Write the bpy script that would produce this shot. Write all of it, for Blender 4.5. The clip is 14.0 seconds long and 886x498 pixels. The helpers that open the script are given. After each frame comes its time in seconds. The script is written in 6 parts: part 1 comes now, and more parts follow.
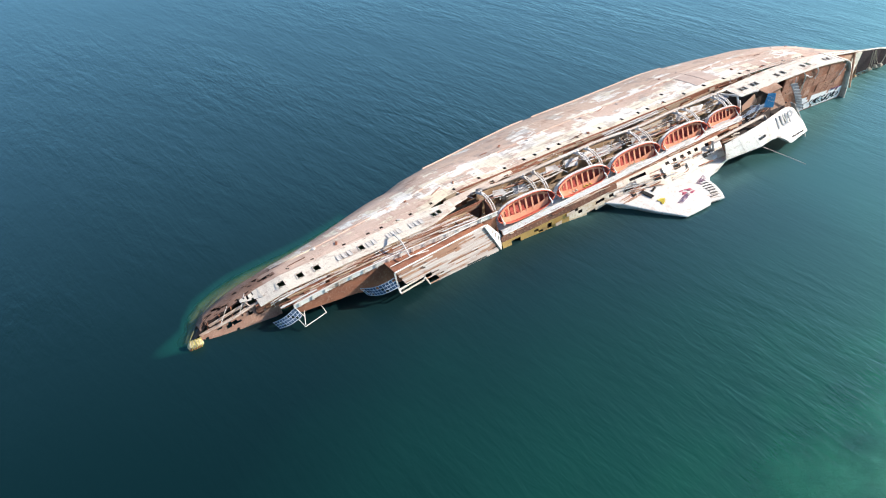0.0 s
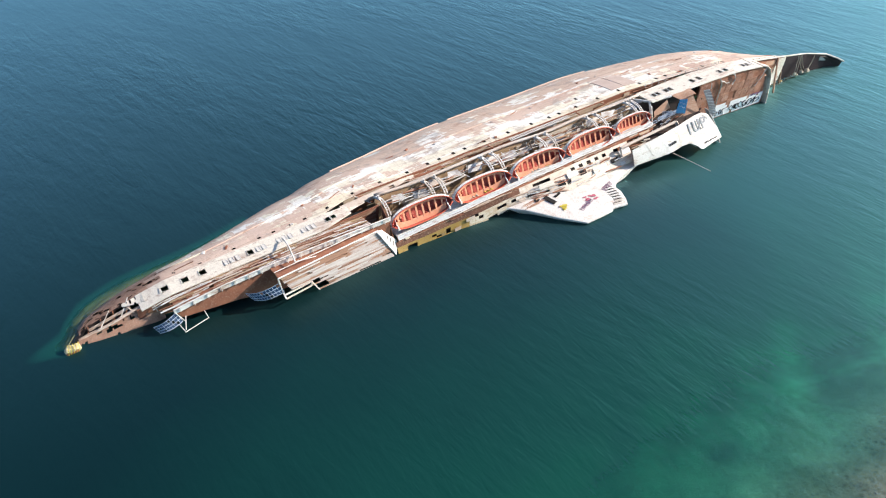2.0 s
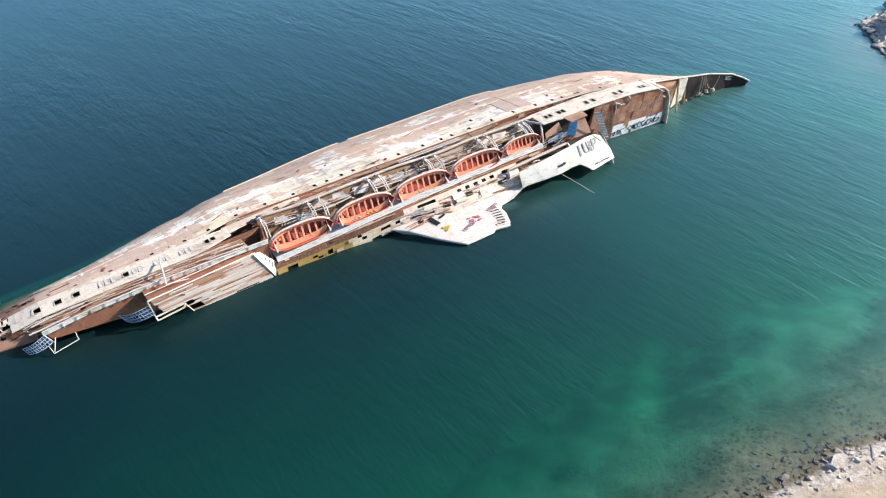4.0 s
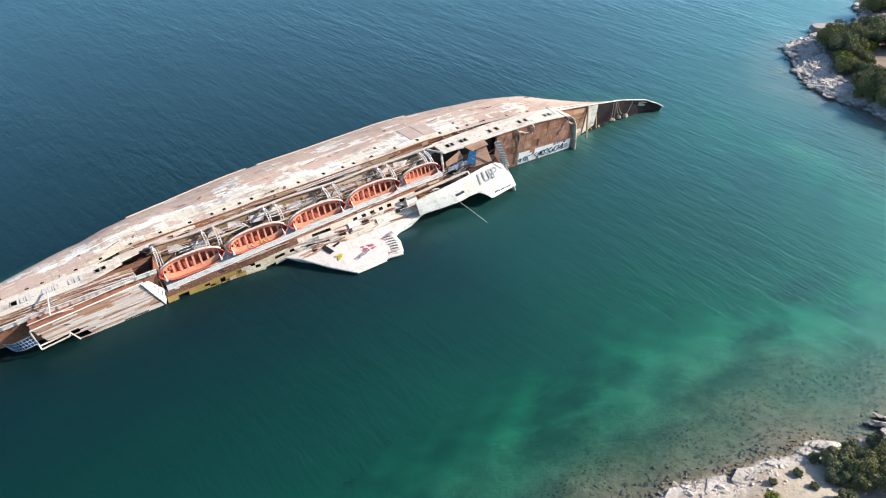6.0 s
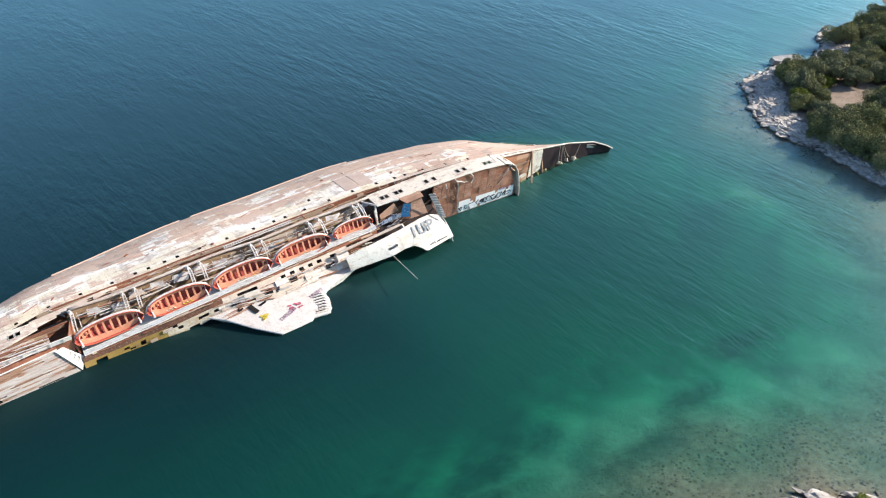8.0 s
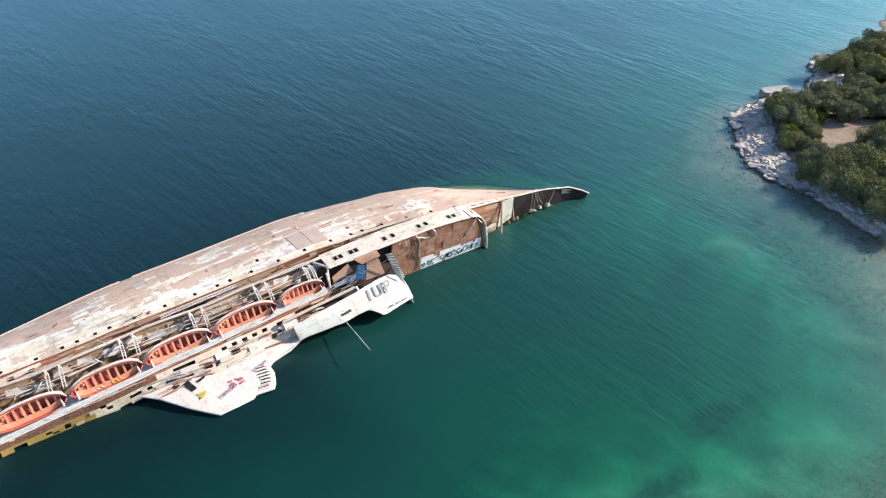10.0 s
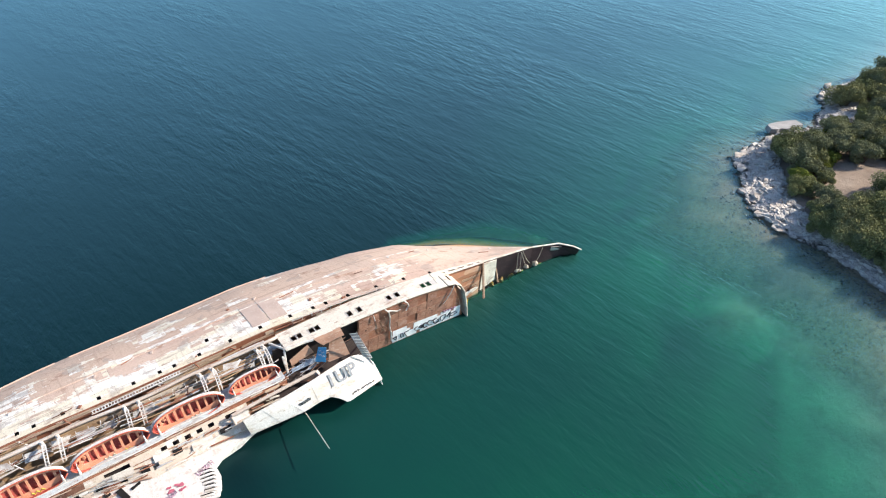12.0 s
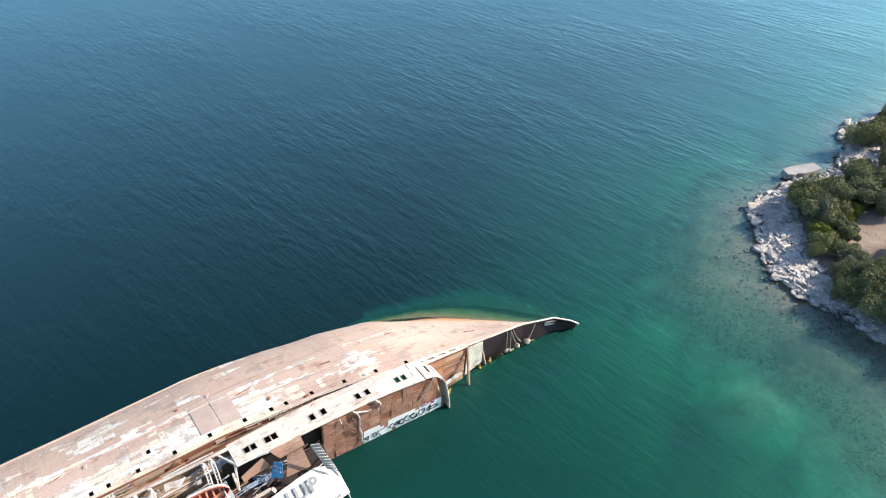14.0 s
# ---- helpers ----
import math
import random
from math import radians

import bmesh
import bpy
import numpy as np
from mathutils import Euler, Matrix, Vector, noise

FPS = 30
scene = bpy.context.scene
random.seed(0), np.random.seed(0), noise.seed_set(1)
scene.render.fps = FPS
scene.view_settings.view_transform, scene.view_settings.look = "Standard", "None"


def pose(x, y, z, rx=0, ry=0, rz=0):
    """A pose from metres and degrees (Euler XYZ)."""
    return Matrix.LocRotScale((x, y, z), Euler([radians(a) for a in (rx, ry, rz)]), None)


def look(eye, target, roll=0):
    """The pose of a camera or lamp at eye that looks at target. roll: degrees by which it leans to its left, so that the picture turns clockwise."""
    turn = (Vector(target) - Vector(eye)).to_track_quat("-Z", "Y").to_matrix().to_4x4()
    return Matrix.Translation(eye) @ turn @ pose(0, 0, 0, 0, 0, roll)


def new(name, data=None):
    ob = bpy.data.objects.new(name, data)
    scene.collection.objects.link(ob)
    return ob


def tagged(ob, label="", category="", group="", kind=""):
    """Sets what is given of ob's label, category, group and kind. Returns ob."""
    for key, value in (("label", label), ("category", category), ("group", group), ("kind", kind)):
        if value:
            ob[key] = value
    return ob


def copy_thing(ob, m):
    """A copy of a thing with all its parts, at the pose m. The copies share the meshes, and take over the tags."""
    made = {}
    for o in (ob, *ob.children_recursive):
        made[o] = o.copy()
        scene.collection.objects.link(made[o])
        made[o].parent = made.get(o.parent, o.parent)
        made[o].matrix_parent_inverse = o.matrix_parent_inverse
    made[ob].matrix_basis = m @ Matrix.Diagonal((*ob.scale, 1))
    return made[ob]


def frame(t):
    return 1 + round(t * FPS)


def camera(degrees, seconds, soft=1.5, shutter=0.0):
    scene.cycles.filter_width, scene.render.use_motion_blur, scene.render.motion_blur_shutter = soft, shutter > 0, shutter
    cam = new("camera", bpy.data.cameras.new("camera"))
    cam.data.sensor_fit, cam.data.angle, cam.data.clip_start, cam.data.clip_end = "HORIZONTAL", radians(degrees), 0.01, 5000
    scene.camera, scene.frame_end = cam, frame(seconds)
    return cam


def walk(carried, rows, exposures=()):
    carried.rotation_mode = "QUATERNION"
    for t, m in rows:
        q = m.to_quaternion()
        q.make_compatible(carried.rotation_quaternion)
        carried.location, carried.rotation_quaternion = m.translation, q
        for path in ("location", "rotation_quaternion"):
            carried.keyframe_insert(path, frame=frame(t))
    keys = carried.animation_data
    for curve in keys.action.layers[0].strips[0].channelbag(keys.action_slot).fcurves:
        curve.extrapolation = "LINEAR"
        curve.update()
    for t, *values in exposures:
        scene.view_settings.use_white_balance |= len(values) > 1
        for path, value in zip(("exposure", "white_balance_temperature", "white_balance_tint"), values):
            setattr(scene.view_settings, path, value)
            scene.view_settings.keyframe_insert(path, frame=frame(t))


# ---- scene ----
cam = camera(58.8, 14.0, 1.15)
PATH = [
    (0, (-11.998, -74.818, 61.702), (-11.133, -73.422, 60.56), -1.4),
    (0.5, (-9.28, -75.989, 61.711), (-8.412, -74.599, 60.564), -1.2),
    (1, (-6.258, -77.581, 62.163), (-5.392, -76.197, 61.009), -0.9),
    (1.5, (-3.188, -79.209, 62.669), (-2.319, -77.832, 61.508), -0.7),
    (2, (-0.184, -80.99, 63.099), (0.69, -79.616, 61.938), -0.4),
    (2.5, (2.989, -82.995, 63.595), (3.869, -81.623, 62.435), -0.3),
    (3, (6.201, -85.227, 64.373), (7.088, -83.857, 63.217), -0.2),
    (5.5, (22.427, -96.916, 72.181), (23.33, -95.569, 71.011), 0.9),
    (6, (25.503, -98.487, 73.486), (26.411, -97.142, 72.317), 1.1),
    (6.5, (28.746, -99.539, 74.95), (29.654, -98.193, 73.782), 1.0),
    (7, (31.983, -99.962, 76.378), (32.891, -98.615, 75.212), 1.0),
    (7.5, (35.304, -99.751, 77.735), (36.212, -98.402, 76.571), 0.9),
    (8, (38.377, -99.286, 79.225), (39.287, -97.934, 78.066), 0.8),
    (10.5, (54.963, -89.571, 81.94), (55.868, -88.209, 80.788), 0.4),
    (11, (58.232, -86.746, 82.19), (59.136, -85.382, 81.04), 0.3),
    (11.5, (61.377, -83.524, 82.358), (62.283, -82.159, 81.21), 0.2),
    (12, (64.756, -80.651, 82.481), (65.659, -79.28, 81.339), -0.0),
    (12.5, (68.052, -77.194, 82.72), (68.954, -75.821, 81.579), -0.1),
    (13, (71.402, -73.868, 83.057), (72.303, -72.492, 81.919), -0.3),
    (13.5, (74.86, -70.767, 83.279), (75.757, -69.385, 82.144), -0.6),
    (14, (78.378, -68.102, 83.539), (79.268, -66.71, 82.411), -1.0),
]
walk(cam, [(t, look(eye, target, roll)) for t, eye, target, roll in PATH], [(0, 0.74), (3, 0.66), (8, 0.62), (11, 0.66), (14, 0.77)])

# ---- world and sun: low sun ahead of the stern, a clear sky ----
SUN_ELEV, SUN_AZ = 31.0, -21.0
world = bpy.data.worlds.new("sky")
scene.world = world
world.use_nodes = True
wn = world.node_tree
wn.nodes.clear()
sky = wn.nodes.new("ShaderNodeTexSky")
sky.sky_type = "NISHITA"
sky.sun_disc = False
sky.sun_elevation = radians(SUN_ELEV)
sky.sun_rotation = radians(90.0 - SUN_AZ)
sky.altitude = 50
sky.dust_density = 2.2
sky.air_density = 1.1
sky.ozone_density = 6.5
back = wn.nodes.new("ShaderNodeBackground")
back.inputs["Strength"].default_value = 0.115
wout = wn.nodes.new("ShaderNodeOutputWorld")
wn.links.new(sky.outputs["Color"], back.inputs["Color"])
wn.links.new(back.outputs["Background"], wout.inputs["Surface"])
sun_data = bpy.data.lights.new("sun", "SUN")
sun_data.energy = 5.0
sun_data.angle = radians(0.53)
sun_data.color = (1.0, 0.93, 0.85)
sun = new("sun", sun_data)
sun.matrix_world = look((0, 0, 0), (-math.cos(radians(SUN_ELEV)) * math.cos(radians(SUN_AZ)),
                                    -math.cos(radians(SUN_ELEV)) * math.sin(radians(SUN_AZ)),
                                    -math.sin(radians(SUN_ELEV))))
sun.location = (200, -60, 120)


# ---- materials ----
class Mat:
    """A node material built up in short steps."""

    def __init__(self, name, rough=0.7, metal=0.0, spec=0.4):
        self.m = bpy.data.materials.new(name)
        self.m.use_nodes = True
        self.t = self.m.node_tree
        self.b = self.t.nodes["Principled BSDF"]
        self.b.inputs["Roughness"].default_value = rough
        self.b.inputs["Metallic"].default_value = metal
        self.b.inputs["Specular IOR Level"].default_value = spec
        self.co = self.t.nodes.new("ShaderNodeNewGeometry").outputs["Position"]

    def node(self, kind, **values):
        n = self.t.nodes.new(kind)
        for k, v in values.items():
            n.inputs[k].default_value = v
        return n

    def link(self, a, b):
        self.t.links.new(a, b)

    def scaled(self, scale, rot=(0, 0, 0), co=None):
        n = self.node("ShaderNodeMapping")
        n.inputs["Scale"].default_value = scale
        n.inputs["Rotation"].default_value = rot
        self.link(co or self.co, n.inputs["Vector"])
        return n.outputs["Vector"]

    def noise(self, size, detail=4.0, rough=0.55, stretch=(1, 1, 1), rot=(0, 0, 0), co=None, dist=0.0):
        n = self.node("ShaderNodeTexNoise", Scale=1.0 / size, Detail=detail, Roughness=rough, Distortion=dist)
        self.link(self.scaled(stretch, rot, co), n.inputs["Vector"])
        return n.outputs["Fac"]

    def step(self, fac, a, b, lo=0.0, hi=1.0):
        n = self.node("ShaderNodeMapRange")
        n.inputs["From Min"].default_value, n.inputs["From Max"].default_value = a, b
        n.inputs["To Min"].default_value, n.inputs["To Max"].default_value = lo, hi
        self.link(fac, n.inputs["Value"])
        return n.outputs["Result"]

    def math(self, op, a, b=None):
        n = self.node("ShaderNodeMath")
        n.operation = op
        for i, v in enumerate((a, b)):
            if v is None:
                continue
            if isinstance(v, (int, float)):
                n.inputs[i].default_value = v
            else:
                self.link(v, n.inputs[i])
        return n.outputs["Value"]

    def mix(self, fac, a, b, kind="MIX"):
        n = self.node("ShaderNodeMix")
        n.data_type = "RGBA"
        n.blend_type = kind
        for sock, v in ((n.inputs[0], fac), (n.inputs[6], a), (n.inputs[7], b)):
            if isinstance(v, (int, float)):
                sock.default_value = v
            elif isinstance(v, tuple):
                sock.default_value = (*v, 1.0)
            else:
                self.link(v, sock)
        return n.outputs[2]

    def axis(self, i):
        n = self.node("ShaderNodeSeparateXYZ")
        self.link(self.co, n.inputs[0])
        return n.outputs[i]

    def random(self):
        return self.t.nodes.new("ShaderNodeObjectInfo").outputs["Random"]

    def island(self):
        return self.t.nodes.new("ShaderNodeNewGeometry").outputs["Random Per Island"]

    def color(self, c):
        self.link(c, self.b.inputs["Base Color"]) if not isinstance(c, tuple) else setattr(
            self.b.inputs["Base Color"], "default_value", (*c, 1.0))
        return self

    def rough(self, r):
        self.link(r, self.b.inputs["Roughness"])
        return self

    def bump(self, height, depth, strength=1.0):
        n = self.node("ShaderNodeBump", Strength=strength, Distance=depth)
        self.link(height, n.inputs["Height"])
        self.link(n.outputs["Normal"], self.b.inputs["Normal"])
        return self


def worn_paint(name, paint, under, rust, worn=0.5, size=1.0, along=(0.35, 1, 1), vary=0.25, rough=0.55):
    """Old ship's paint: two coats flaking off each other, rust coming through, grime."""
    m = Mat(name, rough)
    big = m.noise(3.5 * size, 6, 0.62, along)
    mid = m.noise(0.9 * size, 5, 0.65, along)
    fine = m.noise(0.16 * size, 3, 0.6)
    r = m.random()
    lift = m.math("ADD", m.math("MULTIPLY", big, 0.62), m.math("MULTIPLY", mid, 0.38))
    lift = m.math("ADD", lift, m.step(r, 0, 1, -vary * 0.5, vary * 0.5))
    coat = m.step(lift, worn - 0.03, worn + 0.03)
    c = m.mix(coat, paint, under)
    c = m.mix(m.step(m.noise(1.7 * size, 5, 0.7, along), 0.56, 0.72), c, rust)
    stain = m.noise(1.1 * size, 6, 0.7, (1.3, 0.5, 0.5))
    c = m.mix(m.step(stain, 0.53, 0.66, 0.0, 0.5), c, tuple(0.55 * a + 0.45 * b for a, b in zip(under, rust)))
    c = m.mix(m.step(fine, 0.35, 0.75, 0.0, 0.4), c, (0.2, 0.15, 0.12))
    chips = m.step(m.noise(0.45 * size, 5, 0.7, along), 0.60, 0.635, 0.0, 0.65)
    c = m.mix(chips, c, tuple(0.75 * a for a in rust))
    m.color(c)
    m.rough(m.step(mid, 0.2, 0.8, rough - 0.12, rough + 0.2))
    m.bump(m.math("ADD", m.math("MULTIPLY", coat, -0.4), mid), 0.04, 0.6)
    return m.m


def rusty(name, a, b, c, size=1.0, stretch=(1, 1, 1), rough=0.85):
    m = Mat(name, rough, 0.0, 0.25)
    big = m.noise(2.4 * size, 6, 0.62, stretch)
    fine = m.noise(0.3 * size, 5, 0.65, stretch)
    col = m.mix(m.step(big, 0.38, 0.62), a, b)
    col = m.mix(m.step(fine, 0.52, 0.72), col, c)
    col = m.mix(m.step(m.random(), 0, 1, 0.0, 0.5), col, b)
    m.color(col)
    m.bump(m.math("ADD", big, m.math("MULTIPLY", fine, 0.5)), 0.05, 0.7)
    return m.m


WHITE = worn_paint("weathered_white_paint", (0.70, 0.67, 0.61), (0.55, 0.46, 0.38), (0.36, 0.20, 0.13), 0.54)
STRIP = worn_paint("white_topside_paint", (0.76, 0.685, 0.56), (0.56, 0.46, 0.37), (0.38, 0.23, 0.16), 0.54)
CHALK = worn_paint("chalky_white_paint", (0.72, 0.68, 0.62), (0.62, 0.55, 0.46), (0.42, 0.30, 0.22), 0.565)
CASING = worn_paint("stained_casing_paint", (0.71, 0.65, 0.57), (0.60, 0.50, 0.39), (0.42, 0.27, 0.18), 0.56, 0.6, (0.6, 1, 1))
FUNNEL = worn_paint("funnel_paint", (0.70, 0.65, 0.59), (0.62, 0.53, 0.45), (0.50, 0.37, 0.29), 0.58, 0.8, (0.8, 1, 1))
GREY = worn_paint("grey_paint", (0.52, 0.53, 0.53), (0.40, 0.36, 0.33), (0.30, 0.17, 0.11), 0.55, 0.5)
YELLOW = worn_paint("ochre_paint", (0.44, 0.28, 0.03), (0.30, 0.18, 0.03), (0.13, 0.075, 0.03), 0.50, 0.45)
RUST = rusty("rusted_deck_steel", (0.33, 0.135, 0.075), (0.22, 0.085, 0.05), (0.40, 0.23, 0.15))
DECK_TAN = rusty("ochre_stained_deck", (0.46, 0.31, 0.17), (0.31, 0.19, 0.105), (0.56, 0.45, 0.32), 0.7)
# rust darkened for places in shade, and for dark loose scraps
RUST_SHADE = rusty("rust_and_shade_steel", (0.17, 0.075, 0.045), (0.10, 0.045, 0.03), (0.30, 0.20, 0.14))
RUST_PALE = rusty("pale_rusted_plank", (0.44, 0.27, 0.18), (0.30, 0.17, 0.11), (0.55, 0.44, 0.34), 0.6, (0.2, 1, 1))
BOW_RUST = rusty("brown_bow_rust", (0.33, 0.19, 0.13), (0.20, 0.11, 0.075), (0.48, 0.36, 0.28), 0.5)


def pitted(name, a, b, c, pink):
    """Rusted deck sheathing: blotches, faded pink primer, and dark spots where it is eaten through."""
    m = Mat(name, 0.85, 0.0, 0.25)
    big = m.noise(1.5, 6, 0.65)
    fine = m.noise(0.22, 5, 0.7)
    col = m.mix(m.step(big, 0.40, 0.60), a, b)
    col = m.mix(m.step(m.noise(2.6, 5, 0.6), 0.54, 0.64, 0.0, 0.75), col, pink)
    col = m.mix(m.step(fine, 0.50, 0.70, 0.0, 0.8), col, c)
    col = m.mix(m.step(m.random(), 0, 1, 0.0, 0.45), col, b)
    col = m.mix(m.step(m.noise(0.55, 4, 0.6), 0.655, 0.68), col, (0.03, 0.018, 0.014))
    m.color(col)
    m.bump(m.math("ADD", big, m.math("MULTIPLY", fine, 0.5)), 0.05, 0.8)
    return m.m


RUST_PANEL = pitted("rusted_deck_panels", (0.42, 0.20, 0.125), (0.24, 0.105, 0.065), (0.52, 0.34, 0.25), (0.50, 0.31, 0.24))
# maroon taken down almost to black, with the stern's shade in it
MAROON = rusty("shaded_maroon_steel", (0.040, 0.022, 0.023), (0.028, 0.016, 0.018), (0.075, 0.045, 0.04))
# near-black for solid pieces that stand for the shade in openings
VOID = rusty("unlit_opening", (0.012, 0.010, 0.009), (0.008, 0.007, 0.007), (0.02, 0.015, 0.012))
# near-black steel: the shade of the ship's inside put into the colour
DARK = rusty("inner_shade_steel", (0.045, 0.032, 0.028), (0.03, 0.022, 0.02), (0.09, 0.055, 0.04))
ROPE = rusty("frayed_rope", (0.52, 0.45, 0.34), (0.38, 0.31, 0.23), (0.62, 0.56, 0.46), 0.2)
ORANGE = rusty("faded_orange_paint", (0.62, 0.15, 0.075), (0.55, 0.10, 0.06), (0.66, 0.30, 0.17), 0.5)
# paler orange: benches, and sunlight on the lower inner sides put in
ORANGE_PALE = rusty("pale_orange_lit_paint", (0.68, 0.31, 0.19), (0.62, 0.23, 0.12), (0.64, 0.44, 0.32), 0.5)
ORANGE_RED = rusty("dull_red_inner_paint", (0.47, 0.095, 0.07), (0.33, 0.055, 0.045), (0.56, 0.22, 0.15), 0.6)
WEED = rusty("weed_grown_plating", (0.21, 0.175, 0.07), (0.13, 0.125, 0.05), (0.26, 0.18, 0.085), 1.0)
# grey paint tinted blue, as the window frames look in shade
BLUE_GREY = rusty("blue_grey_paint_and_shade", (0.44, 0.50, 0.58), (0.32, 0.38, 0.46), (0.40, 0.36, 0.33), 0.4)
BLUE = rusty("faded_blue_board", (0.05, 0.26, 0.48), (0.10, 0.36, 0.56), (0.45, 0.55, 0.60), 0.3)
BLACK = rusty("black_spray_paint", (0.03, 0.03, 0.035), (0.05, 0.05, 0.05), (0.09, 0.09, 0.09), 0.3)
SHELL = rusty("faded_brown_shell_paint", (0.56, 0.43, 0.35), (0.48, 0.36, 0.295), (0.62, 0.51, 0.42))
SPRAY_WHITE = rusty("white_spray_paint", (0.78, 0.76, 0.74), (0.70, 0.66, 0.64), (0.62, 0.54, 0.50), 0.5)
SHUTTER = rusty("light_grey_shutter_paint", (0.62, 0.58, 0.52), (0.54, 0.50, 0.45), (0.44, 0.37, 0.31), 0.3)
SPRAY_GREY = rusty("grey_spray_paint", (0.20, 0.20, 0.21), (0.34, 0.34, 0.34), (0.12, 0.12, 0.12), 0.3)
SPRAY_RED = rusty("red_spray_paint", (0.45, 0.07, 0.12), (0.50, 0.16, 0.20), (0.40, 0.10, 0.15), 0.3)
SPRAY_PINK = rusty("pink_spray_paint", (0.55, 0.30, 0.36), (0.45, 0.26, 0.40), (0.60, 0.40, 0.42), 0.3)
SPRAY_GREEN = rusty("pale_green_spray_paint", (0.42, 0.52, 0.42), (0.48, 0.50, 0.40), (0.55, 0.45, 0.36), 0.3)
SPRAY_YELLOW = rusty("yellow_spray_paint", (0.62, 0.50, 0.05), (0.55, 0.42, 0.06), (0.65, 0.58, 0.20), 0.3)


def hull_material():
    """Topside plating: chalky cream paint left in squared patches over faded red primer, taupe towards the bilge."""
    m = Mat("hull_plating_paint", 0.6, 0.0, 0.15)
    x, y = m.axis(0), m.axis(1)
    r = m.random()
    big = m.noise(5.0, 6, 0.6, (0.30, 1, 1))
    mid = m.noise(1.1, 6, 0.7, (0.45, 1, 1))
    fine = m.noise(0.2, 4, 0.65)

    def squares(sx, sy, size):
        snap = m.node("ShaderNodeVectorMath")
        snap.operation = "SNAP"
        m.link(m.co, snap.inputs[0])
        snap.inputs[1].default_value = (sx, sy, 50.0)
        return m.noise(size, 2, 0.6, (0.6, 1, 1), co=snap.outputs[0])

    lift = m.math("ADD", m.math("MULTIPLY", big, 0.36), m.math("MULTIPLY", mid, 0.21))
    lift = m.math("ADD", lift, m.math("MULTIPLY", squares(2.3, 0.95, 4.0), 0.40))
    lift = m.math("ADD", lift, m.math("MULTIPLY", squares(0.8, 0.42, 1.4), 0.27))
    lift = m.math("ADD", lift, m.step(r, 0, 1, -0.145, -0.055))
    scuff = m.noise(0.3, 5, 0.7, (0.12, 1, 1))
    lift = m.math("ADD", lift, m.step(scuff, 0.3, 0.7, -0.03, 0.03))
    # the paint lasts best half way up the side, and is gone at the bilge and the bow
    band = m.math("ADD", m.step(y, 5.2, 7.6, -0.012, 0.035), m.step(y, 9.8, 12.6, 0.0, -0.135))
    band = m.math("ADD", band, m.step(x, 8.0, 46.0, -0.115, 0.0))
    band = m.math("ADD", band, m.step(x, 96.0, 120.0, 0.0, -0.165))
    # a last narrow strip of paint high on the bilge
    strip_y = m.math("MULTIPLY", m.step(y, 12.4, 12.7), m.step(y, 13.2, 13.5, 1.0, 0.0))
    band = m.math("ADD", band, m.math("MULTIPLY", strip_y, m.step(x, 60.0, 75.0, 0.0, 0.15)))
    has = m.step(m.math("ADD", lift, band), 0.484, 0.494)
    primer = m.mix(m.step(big, 0.35, 0.65), (0.66, 0.485, 0.385), (0.52, 0.365, 0.285))
    primer = m.mix(m.step(squares(4.6, 1.9, 7.0), 0.42, 0.58, 0.0, 0.55), primer, (0.66, 0.50, 0.385))
    primer = m.mix(m.step(y, 12.5, 14.5, 0.0, 0.7), primer, (0.60, 0.435, 0.325))
    primer = m.mix(m.step(x, 9.0, 15.0, 0.85, 0.0), primer, (0.42, 0.28, 0.21))
    cream = m.mix(m.step(squares(2.3, 0.95, 3.0), 0.42, 0.55), (0.79, 0.71, 0.55), (0.86, 0.82, 0.74))
    cream = m.mix(m.step(y, 6.2, 6.6, 0.75, 0.0), cream, (0.72, 0.62, 0.44))
    c = m.mix(has, primer, cream)
    rust = m.step(m.noise(2.0, 6, 0.75, (0.6, 1, 1)), 0.56, 0.66)
    c = m.mix(m.math("MULTIPLY", rust, 0.7), c, (0.33, 0.185, 0.12))
    soot = m.step(m.math("ADD", m.noise(3.4, 5, 0.65), m.step(squares(2.3, 1.9, 3.5), 0.3, 0.7, -0.06, 0.06)), 0.57, 0.63, 0.0, 0.55)
    c = m.mix(soot, c, (0.34, 0.285, 0.245))
    streak = m.step(m.noise(0.7, 4, 0.6, (1.6, 0.10, 0.10)), 0.55, 0.72, 0.0, 0.5)
    c = m.mix(streak, c, (0.40, 0.27, 0.20))
    line = m.step(m.noise(0.5, 3, 0.5, (0.02, 1, 1)), 0.60, 0.66, 0.0, 0.4)
    c = m.mix(line, c, (0.30, 0.21, 0.16))
    c = m.mix(m.step(fine, 0.4, 0.75, 0.0, 0.4), c, (0.25, 0.18, 0.14))
    # weed and rust left by the water along its line
    z = m.math("ADD", m.axis(2), m.step(mid, 0.3, 0.7, -0.3, 0.3))
    c = m.mix(m.math("MULTIPLY", m.step(z, 1.1, 1.7, 0.8, 0.0), m.step(x, 114, 124)), c, (0.50, 0.25, 0.085))
    c = m.mix(m.math("MULTIPLY", m.step(z, 1.3, 3.3, 0.8, 0.0), m.step(x, 34, 56, 1.0, 0.0)), c, (0.22, 0.12, 0.08))
    c = m.mix(m.step(z, 0.25, 0.55, 0.85, 0.0), c, (0.075, 0.045, 0.03))
    m.color(c)
    m.rough(m.step(mid, 0.2, 0.8, 0.62, 0.9))
    m.bump(m.math("ADD", m.math("MULTIPLY", has, 0.5), mid), 0.05, 0.7)
    return m.m


HULL = hull_material()


